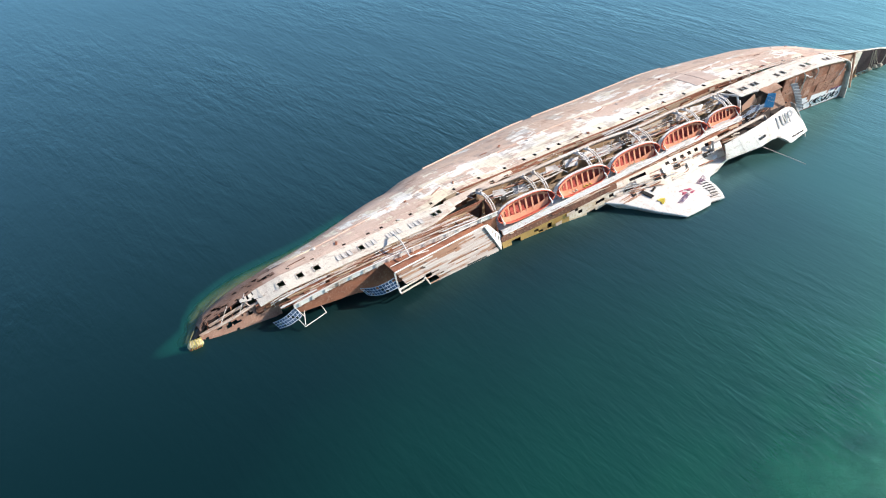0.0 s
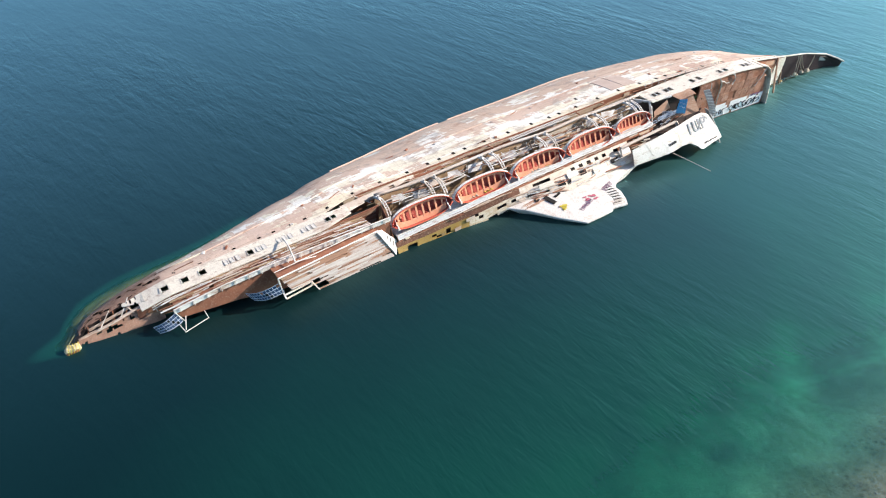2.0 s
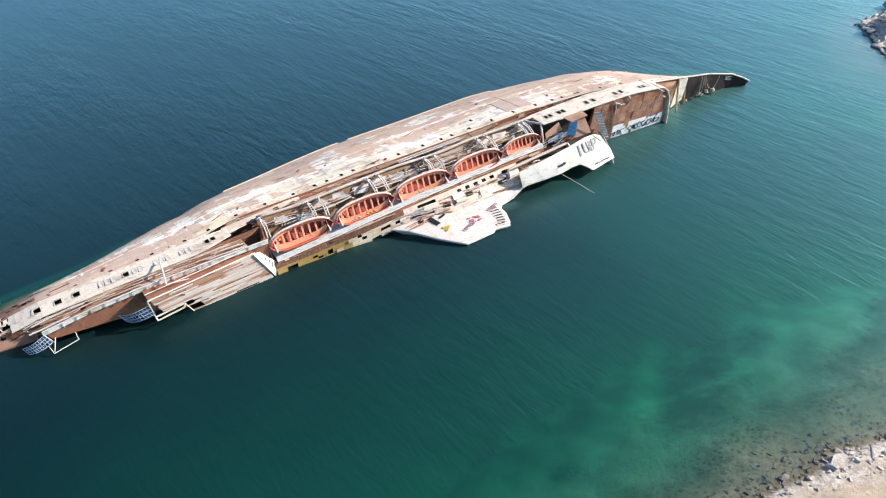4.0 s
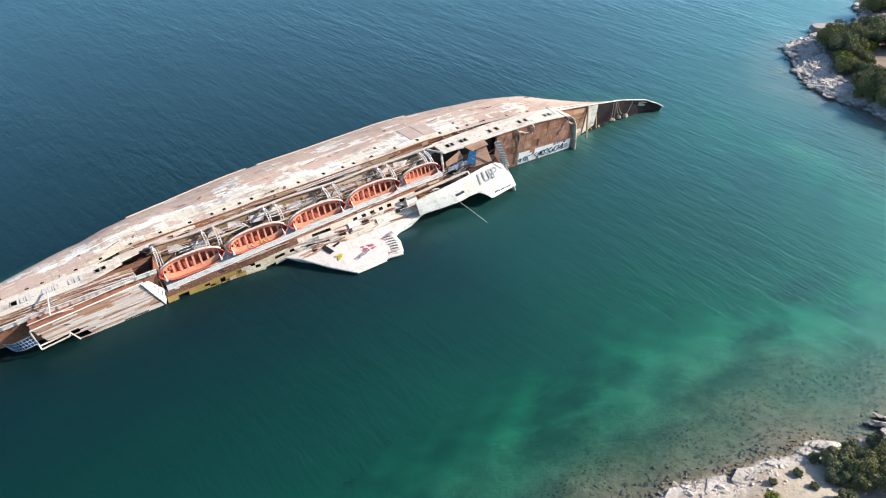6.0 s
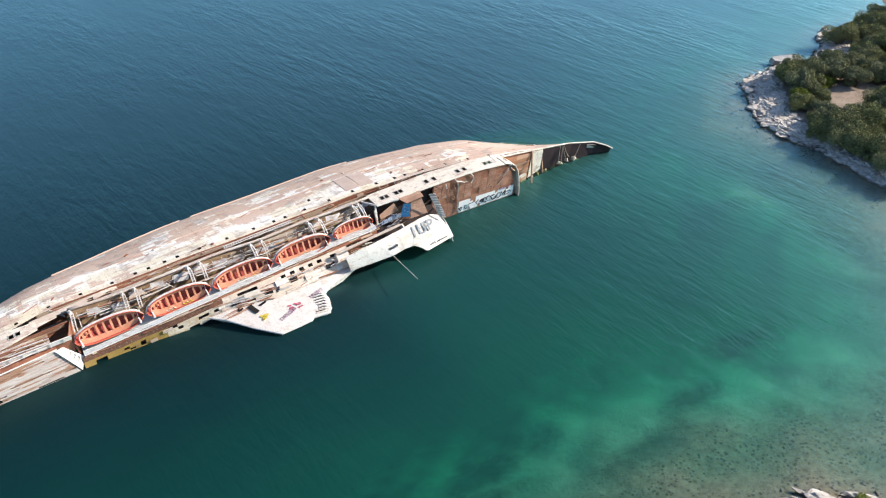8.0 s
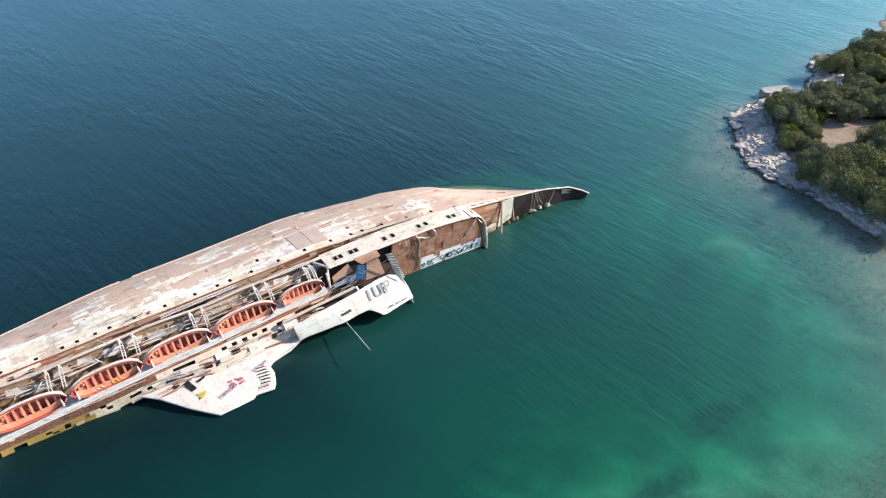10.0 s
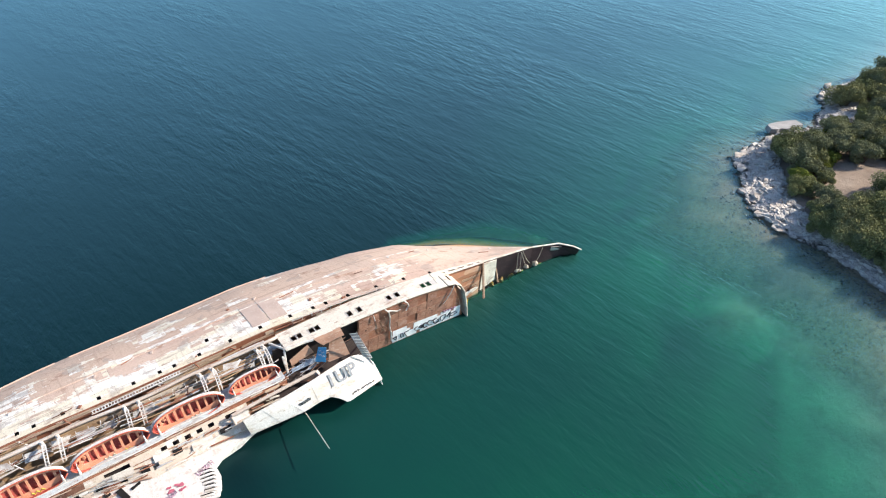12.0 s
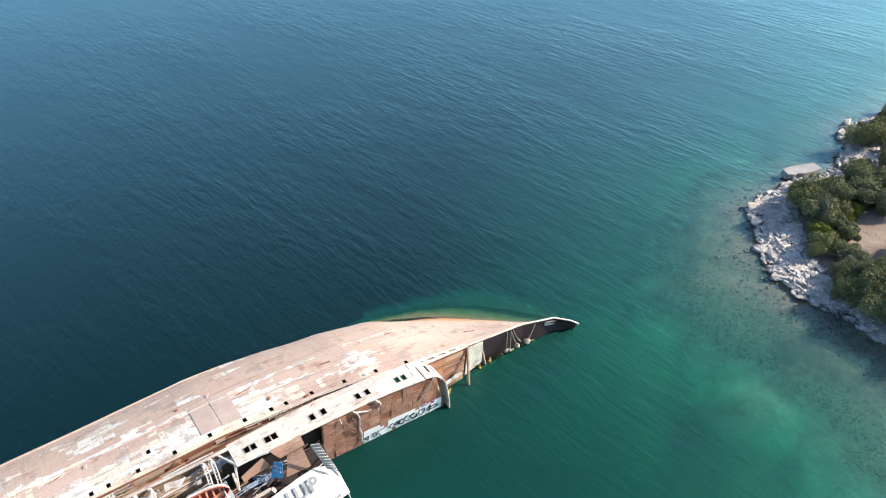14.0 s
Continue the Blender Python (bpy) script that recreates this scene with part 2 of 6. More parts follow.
def plank_material(name, a, b, c):
    m = Mat(name, 0.85, 0.0, 0.2)
    r = m.random()
    grain = m.noise(0.5, 5, 0.7, (0.08, 1, 1))
    wear = m.noise(1.6, 5, 0.65, (0.18, 1, 1))
    col = m.mix(m.step(r, 0.15, 0.85), a, b)
    col = m.mix(m.step(m.math("ADD", wear, m.step(r, 0, 1, -0.12, 0.12)), 0.50, 0.56), col, c)
    col = m.mix(m.step(grain, 0.45, 0.75, 0.0, 0.4), col, (0.22, 0.17, 0.14))
    m.color(col)
    m.bump(grain, 0.03, 0.7)
    return m.m


TAN_PAINT = worn_paint("tan_stained_panel", (0.60, 0.48, 0.38), (0.48, 0.34, 0.25), (0.34, 0.19, 0.12), 0.5, 0.5)
STAINED = worn_paint("stained_cream_paint", (0.64, 0.55, 0.42), (0.54, 0.41, 0.27), (0.40, 0.25, 0.13), 0.5, 0.5)
PLANK_WHITE = plank_material("bleached_deck_planks", (0.50, 0.43, 0.385), (0.37, 0.285, 0.24), (0.31, 0.17, 0.11))
PLANK_TAN = plank_material("sun_bleached_tan_planks", (0.50, 0.38, 0.27), (0.41, 0.28, 0.18), (0.56, 0.47, 0.37))
PLANK_BROWN = plank_material("rusty_brown_deck_planks", (0.34, 0.155, 0.085), (0.27, 0.115, 0.065), (0.42, 0.25, 0.16))


def water_material():
    m = Mat("sea_water", 0.06, 0.0, 0.5)
    # ripples: long crests, three sizes, and calmer streaks
    turned = m.scaled((1, 1, 1), (0, 0, radians(-8)))
    skew = m.scaled((1, 1, 1), (0, 0, radians(4)))
    w1 = m.noise(1.9, 3, 0.5, (1, 0.24, 1), co=turned, dist=0.5)
    w2 = m.noise(0.6, 4, 0.55, (1, 0.26, 1), co=skew, dist=0.4)
    w3 = m.noise(5.0, 2, 0.5, (1, 0.35, 1), co=turned)
    calm = m.step(m.noise(38, 3, 0.5, (1, 0.4, 1), co=turned), 0.36, 0.62, 0.25, 1.0)
    h = m.math("ADD", m.math("MULTIPLY", w1, 0.45), m.math("MULTIPLY", w2, 0.24))
    h = m.math("ADD", h, m.math("MULTIPLY", w3, 0.35))
    # the wreck gives a lee on its near side
    x, y = m.axis(0), m.axis(1)
    lee = m.math("MULTIPLY", m.step(y, -46.0, -22.0, 0.0, 1.0), m.step(y, 5.0, 20.0, 1.0, 0.0))
    lee = m.math("MULTIPLY", lee, m.step(x, 95.0, 165.0, 1.0, 0.0))
    calm = m.math("MULTIPLY", calm, m.step(y, -35.0, 60.0, 0.95, 1.65))
    calm = m.math("MULTIPLY", calm, m.step(lee, 0.0, 1.0, 1.0, 0.26))
    h = m.math("MULTIPLY", h, calm)
    bump = m.node("ShaderNodeBump", Strength=1.0, Distance=0.27)
    m.link(h, bump.inputs["Height"])
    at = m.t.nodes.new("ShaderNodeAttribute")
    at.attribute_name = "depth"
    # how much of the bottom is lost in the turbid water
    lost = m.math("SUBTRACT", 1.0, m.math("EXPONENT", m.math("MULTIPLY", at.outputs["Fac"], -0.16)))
    # light absorbed with depth is put into the body and tint colours
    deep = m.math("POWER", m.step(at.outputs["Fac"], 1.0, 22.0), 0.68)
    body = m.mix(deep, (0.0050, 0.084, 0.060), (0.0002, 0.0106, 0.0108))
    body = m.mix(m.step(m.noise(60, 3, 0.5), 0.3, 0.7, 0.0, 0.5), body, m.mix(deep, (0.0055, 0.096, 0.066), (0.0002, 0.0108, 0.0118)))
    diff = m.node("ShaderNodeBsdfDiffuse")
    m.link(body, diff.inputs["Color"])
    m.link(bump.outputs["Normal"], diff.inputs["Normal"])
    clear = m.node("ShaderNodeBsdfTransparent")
    depth_tint = m.node("ShaderNodeCombineColor")
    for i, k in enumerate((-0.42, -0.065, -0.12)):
        m.link(m.math("EXPONENT", m.math("MULTIPLY", at.outputs["Fac"], k)), depth_tint.inputs[i])
    m.link(depth_tint.outputs[0], clear.inputs["Color"])
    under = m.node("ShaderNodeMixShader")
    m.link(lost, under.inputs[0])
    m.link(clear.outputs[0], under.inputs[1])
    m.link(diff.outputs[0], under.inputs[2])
    gloss = m.node("ShaderNodeBsdfGlossy", Roughness=0.11, Color=(0.36, 0.95, 0.95, 1.0))
    m.link(bump.outputs["Normal"], gloss.inputs["Normal"])
    glitter = m.node("ShaderNodeBsdfGlossy", Roughness=0.47, Color=(0.57, 0.96, 1.0, 1.0))
    m.link(bump.outputs["Normal"], glitter.inputs["Normal"])
    sheen = m.node("ShaderNodeMixShader", Fac=0.92)
    m.link(gloss.outputs[0], sheen.inputs[1])
    m.link(glitter.outputs[0], sheen.inputs[2])
    lw = m.node("ShaderNodeLayerWeight", Blend=0.5)
    m.link(bump.outputs["Normal"], lw.inputs["Normal"])
    mirror = m.math("ADD", m.math("MULTIPLY", m.math("POWER", lw.outputs["Facing"], 3.7), 1.46), 0.02)
    top = m.node("ShaderNodeMixShader")
    m.link(mirror, top.inputs[0])
    m.link(under.outputs[0], top.inputs[1])
    m.link(sheen.outputs[0], top.inputs[2])
    out = m.t.nodes["Material Output"]
    m.t.nodes.remove(m.b)
    m.link(top.outputs[0], out.inputs["Surface"])
    return m.m


def ground_material():
    m = Mat("shore_ground", 0.95, 0.0, 0.2)
    z = m.axis(2)
    n1 = m.noise(9, 6, 0.6)
    n2 = m.noise(1.1, 5, 0.65)
    n3 = m.noise(0.25, 4, 0.7)
    soil = m.mix(m.step(n1, 0.35, 0.65), (0.42, 0.33, 0.24), (0.54, 0.455, 0.345))
    soil = m.mix(m.step(n2, 0.52, 0.7, 0, 0.6), soil, (0.22, 0.17, 0.12))
    sand = m.mix(m.step(n2, 0.35, 0.68), (0.22, 0.185, 0.12), (0.13, 0.11, 0.07))
    cell = m.node("ShaderNodeTexVoronoi", Scale=1.7)
    m.link(m.co, cell.inputs["Vector"])
    stones = m.step(cell.outputs["Distance"], 0.24, 0.38, 1.0, 0.0)
    stones = m.math("MULTIPLY", stones, m.step(m.noise(5, 4, 0.6), 0.32, 0.52))
    sand = m.mix(m.math("MULTIPLY", stones, 0.9), sand, (0.05, 0.046, 0.03))
    sand = m.mix(m.step(n3, 0.5, 0.7, 0, 0.5), sand, (0.095, 0.085, 0.055))
    bed = m.noise(24, 5, 0.55, (1, 0.7, 1), dist=0.5)
    bed = m.math("ADD", m.math("MULTIPLY", bed, 0.75), m.math("MULTIPLY", n1, 0.25))
    bed = m.math("ADD", bed, m.step(m.axis(0), 76.0, 100.0, 0.13, 0.0))
    weed = m.step(m.math("ADD", bed, m.step(z, -6.0, -1.0, 0.0, -0.06)), 0.50, 0.68, 0.0, 0.5)
    pale = m.mix(m.step(m.math("ADD", m.math("ADD", z, m.step(n1, 0.3, 0.7, -0.5, 0.5)), m.step(m.axis(0), 160, 182, 0.0, 2.4)), -3.6, -1.3), (0.56, 0.52, 0.38), sand)
    # dark weed beds; the last paints the headland's shadow on the bottom
    beds_and_shade = None
    for cx, cy, rx, ry in ((82, -46.5, 10, 3.6), (73, -52, 9, 5), (99, -57, 7, 2.6), (131, -47, 9, 3.6), (113, -53, 6, 2.4), (176, -22, 5, 9)):
        fx = m.math("POWER", m.math("ABSOLUTE", m.math("MULTIPLY", m.math("SUBTRACT", m.axis(0), cx), 1 / rx)), 2.0)
        fy = m.math("POWER", m.math("ABSOLUTE", m.math("MULTIPLY", m.math("SUBTRACT", m.axis(1), cy), 1 / ry)), 2.0)
        one = m.math("EXPONENT", m.math("MULTIPLY", m.math("ADD", fx, fy), -1.0))
        beds_and_shade = one if beds_and_shade is None else m.math("MAXIMUM", beds_and_shade, one)
    beds_and_shade = m.step(m.math("ADD", beds_and_shade, m.step(m.noise(6, 6, 0.75), 0.3, 0.7, -0.35, 0.35)), 0.15, 0.9, 0.0, 0.8)
    pale = m.mix(m.math("MAXIMUM", weed, beds_and_shade), pale, (0.035, 0.045, 0.03))
    ledge = m.mix(m.step(m.noise(0.7, 6, 0.75), 0.42, 0.56), (0.66, 0.60, 0.51), (0.38, 0.32, 0.27))
    # ground under the headland's stones darkened, as shade in the gaps
    ledge = m.mix(m.step(m.axis(0), 150, 180, 0.0, 0.8), ledge, (0.30, 0.25, 0.21))
    soil = m.mix(m.step(m.axis(0), 150, 180, 0.0, 0.8), soil, m.mix(m.step(n1, 0.4, 0.6), (0.20, 0.14, 0.10), (0.33, 0.245, 0.18)))
    rise = m.math("SUBTRACT", z, m.step(m.axis(0), 150, 185, 0.45, 1.1))
    soil = m.mix(m.step(m.math("ADD", rise, m.step(n1, 0, 1, -0.7, 0.7)), 0.0, 0.4), ledge, soil)
    c = m.mix(m.step(m.math("ADD", z, m.step(n2, 0, 1, -0.25, 0.25)), 0.1, 0.4), pale, soil)
    m.color(c)
    m.bump(m.math("ADD", n2, m.math("MULTIPLY", n3, 0.4)), 0.25, 0.8)
    return m.m


def rock_material():
    m = Mat("pale_limestone", 0.92, 0.0, 0.2)
    n1 = m.noise(1.6, 6, 0.65)
    n2 = m.noise(0.3, 5, 0.7)
    layer = m.noise(0.5, 4, 0.6, (0.25, 0.25, 2.2), (radians(12), radians(8), 0))
    z = m.axis(2)
    c = m.mix(m.step(n1, 0.35, 0.65), (0.74, 0.69, 0.61), (0.58, 0.52, 0.45))
    c = m.mix(m.step(m.random(), 0, 1, 0, 0.4), c, (0.40, 0.31, 0.25))
    c = m.mix(m.step(m.island(), 0, 1, 0, 0.3), c, (0.34, 0.29, 0.25))
    c = m.mix(m.step(layer, 0.5, 0.62, 0, 0.5), c, (0.27, 0.22, 0.18))
    c = m.mix(m.step(n2, 0.52, 0.68, 0, 0.7), c, (0.20, 0.165, 0.14))
    c = m.mix(m.step(m.math("ADD", z, m.step(n1, 0, 1, -0.3, 0.3)), 0.1, 0.5, 0.95, 0.0), c, (0.085, 0.07, 0.055))
    m.color(c)
    m.bump(m.math("ADD", n1, m.math("MULTIPLY", n2, 0.7)), 0.2, 0.9)
    return m.m


def leaf_material(name, a, b, c):
    m = Mat(name, 0.9, 0.0, 0.08)
    col = m.mix(m.step(m.island(), 0.1, 0.9), a, b)
    col = m.mix(m.step(m.random(), 0, 1, 0, 0.5), col, c)
    m.color(col)
    m.b.inputs["Subsurface Weight"].default_value = 0.0
    return m.m


WATER = water_material()
GROUND = ground_material()
ROCK = rock_material()
ROCK_DARK = rusty("grey_rock", (0.33, 0.32, 0.305), (0.25, 0.24, 0.23), (0.48, 0.46, 0.43), 0.8)
LEAF = leaf_material("dark_maquis_leaves", (0.10, 0.118, 0.048), (0.27, 0.275, 0.115), (0.33, 0.30, 0.15))
LEAF_OLIVE = leaf_material("olive_leaves", (0.17, 0.18, 0.09), (0.27, 0.275, 0.15), (0.22, 0.22, 0.12))
LEAF_LIME = leaf_material("fresh_green_leaves", (0.15, 0.18, 0.03), (0.27, 0.29, 0.06), (0.20, 0.21, 0.05))
TARP = rusty("yellowed_tarpaulin", (0.60, 0.50, 0.30), (0.50, 0.40, 0.22), (0.66, 0.60, 0.46), 0.3)
BARK = rusty("grey_bark", (0.16, 0.12, 0.09), (0.10, 0.075, 0.055), (0.22, 0.18, 0.14), 0.2)
GLASS = Mat("dirty_window_glass", 0.15, 0.0, 0.5).color((0.045, 0.085, 0.15)).m


# ---- small builders ----
def part(name, bm, material, parent=None, label=""):
    """Links a bmesh as one mesh object, under a thing or under a part."""
    me = bpy.data.meshes.new(name)
    bm.normal_update()
    bm.to_mesh(me)
    bm.free()
    me.materials.append(material)
    ob = new(name, me)
    ob.parent = parent
    if label:
        tagged(ob, label)
    return ob


def shared(name, mesh, parent, m):
    ob = new(name, mesh)
    ob.parent = parent
    ob.matrix_world = m
    return ob


def thing(name, label, category, at=(0, 0, 0), group="", kind=""):
    ob = new(name)
    ob.location = at
    ob.empty_display_size = 0.5
    return tagged(ob, label, category, group, kind)


def smooth(ob):
    for p in ob.data.polygons:
        p.use_smooth = True
    return ob


def lerp(a, b, t):
    return a + (b - a) * t


def at(xs, ys, x):
    return float(np.interp(x, xs, ys))


def add_box(bm, m, bevel=0.0):
    """A box of side 1 under the matrix m, added to bm."""
    r = bmesh.ops.create_cube(bm, size=1.0, matrix=m)
    if bevel:
        edges = {e for v in r["verts"] for e in v.link_edges}
        bmesh.ops.bevel(bm, geom=list(edges), offset=bevel, segments=1, affect="EDGES")


def beam_matrix(a, b, w, h, up=(0, 0, 1)):
    """The matrix that lays a unit box from a to b, w wide and h high."""
    a, b = Vector(a), Vector(b)
    d = b - a
    x = d.normalized()
    u = Vector(up)
    if abs(x.dot(u)) > 0.98:
        u = Vector((0, 1, 0))
    y = u.cross(x).normalized()
    z = x.cross(y)
    m = Matrix((x, y, z)).transposed().to_4x4()
    m.translation = (a + b) / 2
    return m @ Matrix.Diagonal((d.length, w, h, 1))


def add_beam(bm, a, b, w, h=None, up=(0, 0, 1), bevel=0.0):
    add_box(bm, beam_matrix(a, b, w, h or w, up), bevel)


def add_tube(bm, pts, r, n=6):
    """A round bar through the points."""
    pts = [Vector(p) for p in pts]
    rings = []
    for i, p in enumerate(pts):
        d = (pts[min(i + 1, len(pts) - 1)] - pts[max(i - 1, 0)]).normalized()
        u = Vector((0, 0, 1)) if abs(d.z) < 0.9 else Vector((0, 1, 0))
        s = d.cross(u).normalized()
        w = s.cross(d)
        rings.append([bm.verts.new(p + r * (math.cos(k * math.tau / n) * s + math.sin(k * math.tau / n) * w)) for k in range(n)])
    for a, b in zip(rings, rings[1:]):
        for k in range(n):
            bm.faces.new((a[k], a[(k + 1) % n], b[(k + 1) % n], b[k]))
    bm.faces.new(rings[0][::-1])
    bm.faces.new(rings[-1])


def quad_point(q, u, v):
    """The point at u along, v down the quad q = (top left, top right, bottom right, bottom left)."""
    a, b, c, d = (Vector(p) for p in q)
    return lerp(lerp(a, b, u), lerp(d, c, u), v)


def sheet(point, us, vs, thick, skip=(), rough=0.0):
    """A plate over the grid us x vs of point(u, v), with the cells in skip left open, thick through its back."""
    bm = bmesh.new()
    grid = [[Vector(point(u, v)) for u in us] for v in vs]
    if rough:
        grid = [[p + rough * noise.noise_vector(p * 0.6) for p in row] for row in grid]
    nv, nu = len(vs), len(us)

    def normal(i, j):
        a = grid[i][min(j + 1, nu - 1)] - grid[i][max(j - 1, 0)]
        b = grid[min(i + 1, nv - 1)][j] - grid[max(i - 1, 0)][j]
        return a.cross(b).normalized()

    front = [[bm.verts.new(grid[i][j]) for j in range(nu)] for i in range(nv)]
    rear = [[bm.verts.new(grid[i][j] + thick * normal(i, j)) for j in range(nu)] for i in range(nv)]
    cells = {(i, j) for i in range(nv - 1) for j in range(nu - 1)} - set(skip)
    for i, j in cells:
        bm.faces.new((front[i][j], front[i + 1][j], front[i + 1][j + 1], front[i][j + 1]))
        bm.faces.new((rear[i][j], rear[i][j + 1], rear[i + 1][j + 1], rear[i + 1][j]))
        for (di, dj), (p, q) in (((-1, 0), ((i, j), (i, j + 1))), ((1, 0), ((i + 1, j + 1), (i + 1, j))),
                                 ((0, -1), ((i + 1, j), (i, j))), ((0, 1), ((i, j + 1), (i + 1, j + 1)))):
            if (i + di, j + dj) not in cells:
                bm.faces.new((front[p[0]][p[1]], front[q[0]][q[1]], rear[q[0]][q[1]], rear[p[0]][p[1]]))
    for v in [v for v in bm.verts if not v.link_faces]:
        bm.verts.remove(v)
    bmesh.ops.recalc_face_normals(bm, faces=bm.faces)
    return bm


def flat(q, nu=6, nv=4, thick=0.08, skip=(), rough=0.0):
    """A plate on a quad."""
    return sheet(lambda u, v: quad_point(q, u, v), [i / nu for i in range(nu + 1)], [i / nv for i in range(nv + 1)], thick, skip, rough)


def boarded(q, rows, length, mesh, parent, name="plank", gap=0.02, lift=0.03, loss=0.0, thick=0.05, seed=1, inside=None):
    """Lays planks, each an object on one shared mesh, over a quad, along its top edge."""
    rnd = random.Random(seed)
    for r in range(rows):
        v0, v1 = r / rows, (r + 1) / rows
        run = (quad_point(q, 1, (v0 + v1) / 2) - quad_point(q, 0, (v0 + v1) / 2)).length
        s = -rnd.random() * length
        while s < run:
            e = s + length * rnd.uniform(0.6, 1.3)
            u0, u1 = max(s, 0) / run, min(e, run) / run
            s = e
            if u1 - u0 < 0.01 or rnd.random() < loss:
                continue
            um, vm = (u0 + u1) / 2, (v0 + v1) / 2
            if inside and not inside(um, vm):
                continue
            a, b = quad_point(q, u0, vm), quad_point(q, u1, vm)
            t, w = quad_point(q, um, v0), quad_point(q, um, v1)
            n = (b - a).cross(t - w).normalized()
            h = (t - w).length - gap
            m = Matrix.Translation(-n * (lift + rnd.uniform(-0.012, 0.012)) * -1) @ beam_matrix(a, b, h, thick, n)
            m = m @ pose(0, 0, 0, rnd.uniform(-1.5, 1.5), 0, 0)
            shared(name, mesh, parent, m)


def unit_block(name, material, bevel=0.06):
    bm = bmesh.new()
    add_box(bm, Matrix.Identity(4), bevel)
    me = bpy.data.meshes.new(name)
    bm.to_mesh(me)
    bm.free()
    me.materials.append(material)
    return me


# ---- the coast: a headland and a rocky near shore, and the bay between them ----
COAST = [(-400, -260), (-160, -170), (0, -96), (40, -71), (62, -64.5), (75, -64.5), (86, -68), (95, -69.5), (103, -72.5), (112, -76),
         (122, -83), (131, -80), (142, -84), (156, -78), (168, -66), (176, -52), (184, -38), (186.5, -29), (187.5, -20), (186.5, -13),
         (188, -4), (191, 0), (197, 6), (201, 11), (208, 14), (219, 14), (231, 12.5), (241, 17), (250, 24), (266, 23.5),
         (285, 26), (330, 48), (420, 60), (900, 90), (900, -900), (-400, -900)]
coast = np.array(COAST, float)


def shore_distance(x, y):
    """How far inland (above 0) or out at sea the points are."""
    x, y = np.asarray(x, float), np.asarray(y, float)
    best = np.full(x.shape, 1e9)
    inside = np.zeros(x.shape, bool)
    for (ax, ay), (bx, by) in zip(coast, np.roll(coast, -1, 0)):
        dx, dy = bx - ax, by - ay
        t = np.clip(((x - ax) * dx + (y - ay) * dy) / (dx * dx + dy * dy), 0, 1)
        best = np.minimum(best, np.hypot(x - ax - t * dx, y - ay - t * dy))
        with np.errstate(divide="ignore", invalid="ignore"):
            cross = ((ay > y) != (by > y)) & (x < (bx - ax) * (y - ay) / (by - ay if by != ay else 1e-9) + ax)
        inside ^= cross
    return np.where(inside, best, -best)


def ripple(x, y, size, seed=0.0):
    a = np.sin(x / size + seed) * np.cos(y / (size * 0.83) + 1.7 * seed)
    b = np.sin((0.6 * x + 0.8 * y) / (size * 0.57) + 2.1 + seed) * np.sin((0.8 * x - 0.6 * y) / (size * 0.71) + seed)
    return 0.6 * a + 0.4 * b


def ground_height(x, y):
    d = shore_distance(x, y) + 1.6 * ripple(x, y, 3.1, 0.4) + 0.8 * ripple(x, y, 1.3, 1.4)
    sea = -np.interp(-d, [0, 4, 12, 20, 30, 45, 70, 130, 400], [0, 0.45, 1.5, 3.2, 6.5, 10.0, 15.0, 26.0, 40.0])
    sea = sea * np.interp(x, [20, 55, 80, 93, 110], [1.55, 1.85, 1.8, 1.0, 0.85]) * np.interp(y, [2, 26], [1.0, 1.9])
    shelf = np.exp(-(((x - 161) / 33) ** 2 + ((y + 24) / 28) ** 2))
    sea = np.maximum(sea, lerp(-40.0, -1.9, shelf))
    sea = np.maximum(sea, lerp(-40.0, -4.6, np.exp(-(((x - 98) / 12) ** 2 + ((y + 49) / 8) ** 2))))
    land = np.interp(d, [0, 3, 10, 30, 80, 400], [0, 0.7, 1.7, 3.2, 5.0, 9.0])
    bumps = 0.35 * ripple(x, y, 4.3, 2.0) + 0.18 * ripple(x, y, 1.9, 3.0)
    return np.where(d > 0, land, sea) + bumps * np.interp(np.abs(d), [0, 6, 200], [0.15, 1.0, 1.0])


# ---- the hull: it lies on its port side, keel away from the shore ----
HX = [-9, 0, 12, 23, 34, 49, 60, 76, 91, 104, 112, 118, 128, 138, 146, 150]
HZ = [-4.2, 0.5, 3.3, 4.3, 5.2, 5.6, 6.5, 7.2, 8.2, 8.7, 8.8, 8.3, 6.4, 4.6, 2.8, 1.2]
SILL_X = [5, 9.5, 13.6, 19.3, 26.8, 32.6, 41, 50, 64, 75, 85, 95, 101, 110, 118]
SILL_Y = [4.3, 5.6, 6.4, 7.4, 9.3, 10.7, 13.0, 14.7, 15.9, 16.1, 16.2, 16.2, 15.5, 14.0, 13.4]
SLOPE = 0.53


def side_z(x):
    return at(HX, HZ, x)


def edge_y(x):
    """Where the topside plating begins, at the promenade or the rail."""
    return at([-9, 0, 2, 8, 34, 38, 42, 92, 104, 112, 118, 128, 140, 146, 150],
              [0.4, 0.7, 2.3, 3.1, 3.2, 4.6, 5.3, 5.5, 4.6, 3.7, 3.0, 3.9, 5.2, 5.0, 3.4], x)


def half_breadth(x):
    return max(side_z(x) + 2.5, 0.4) + at([-9, 10, 16, 112, 124], [2.0, 2.0, 0.0, 0.0, 3.5], x)


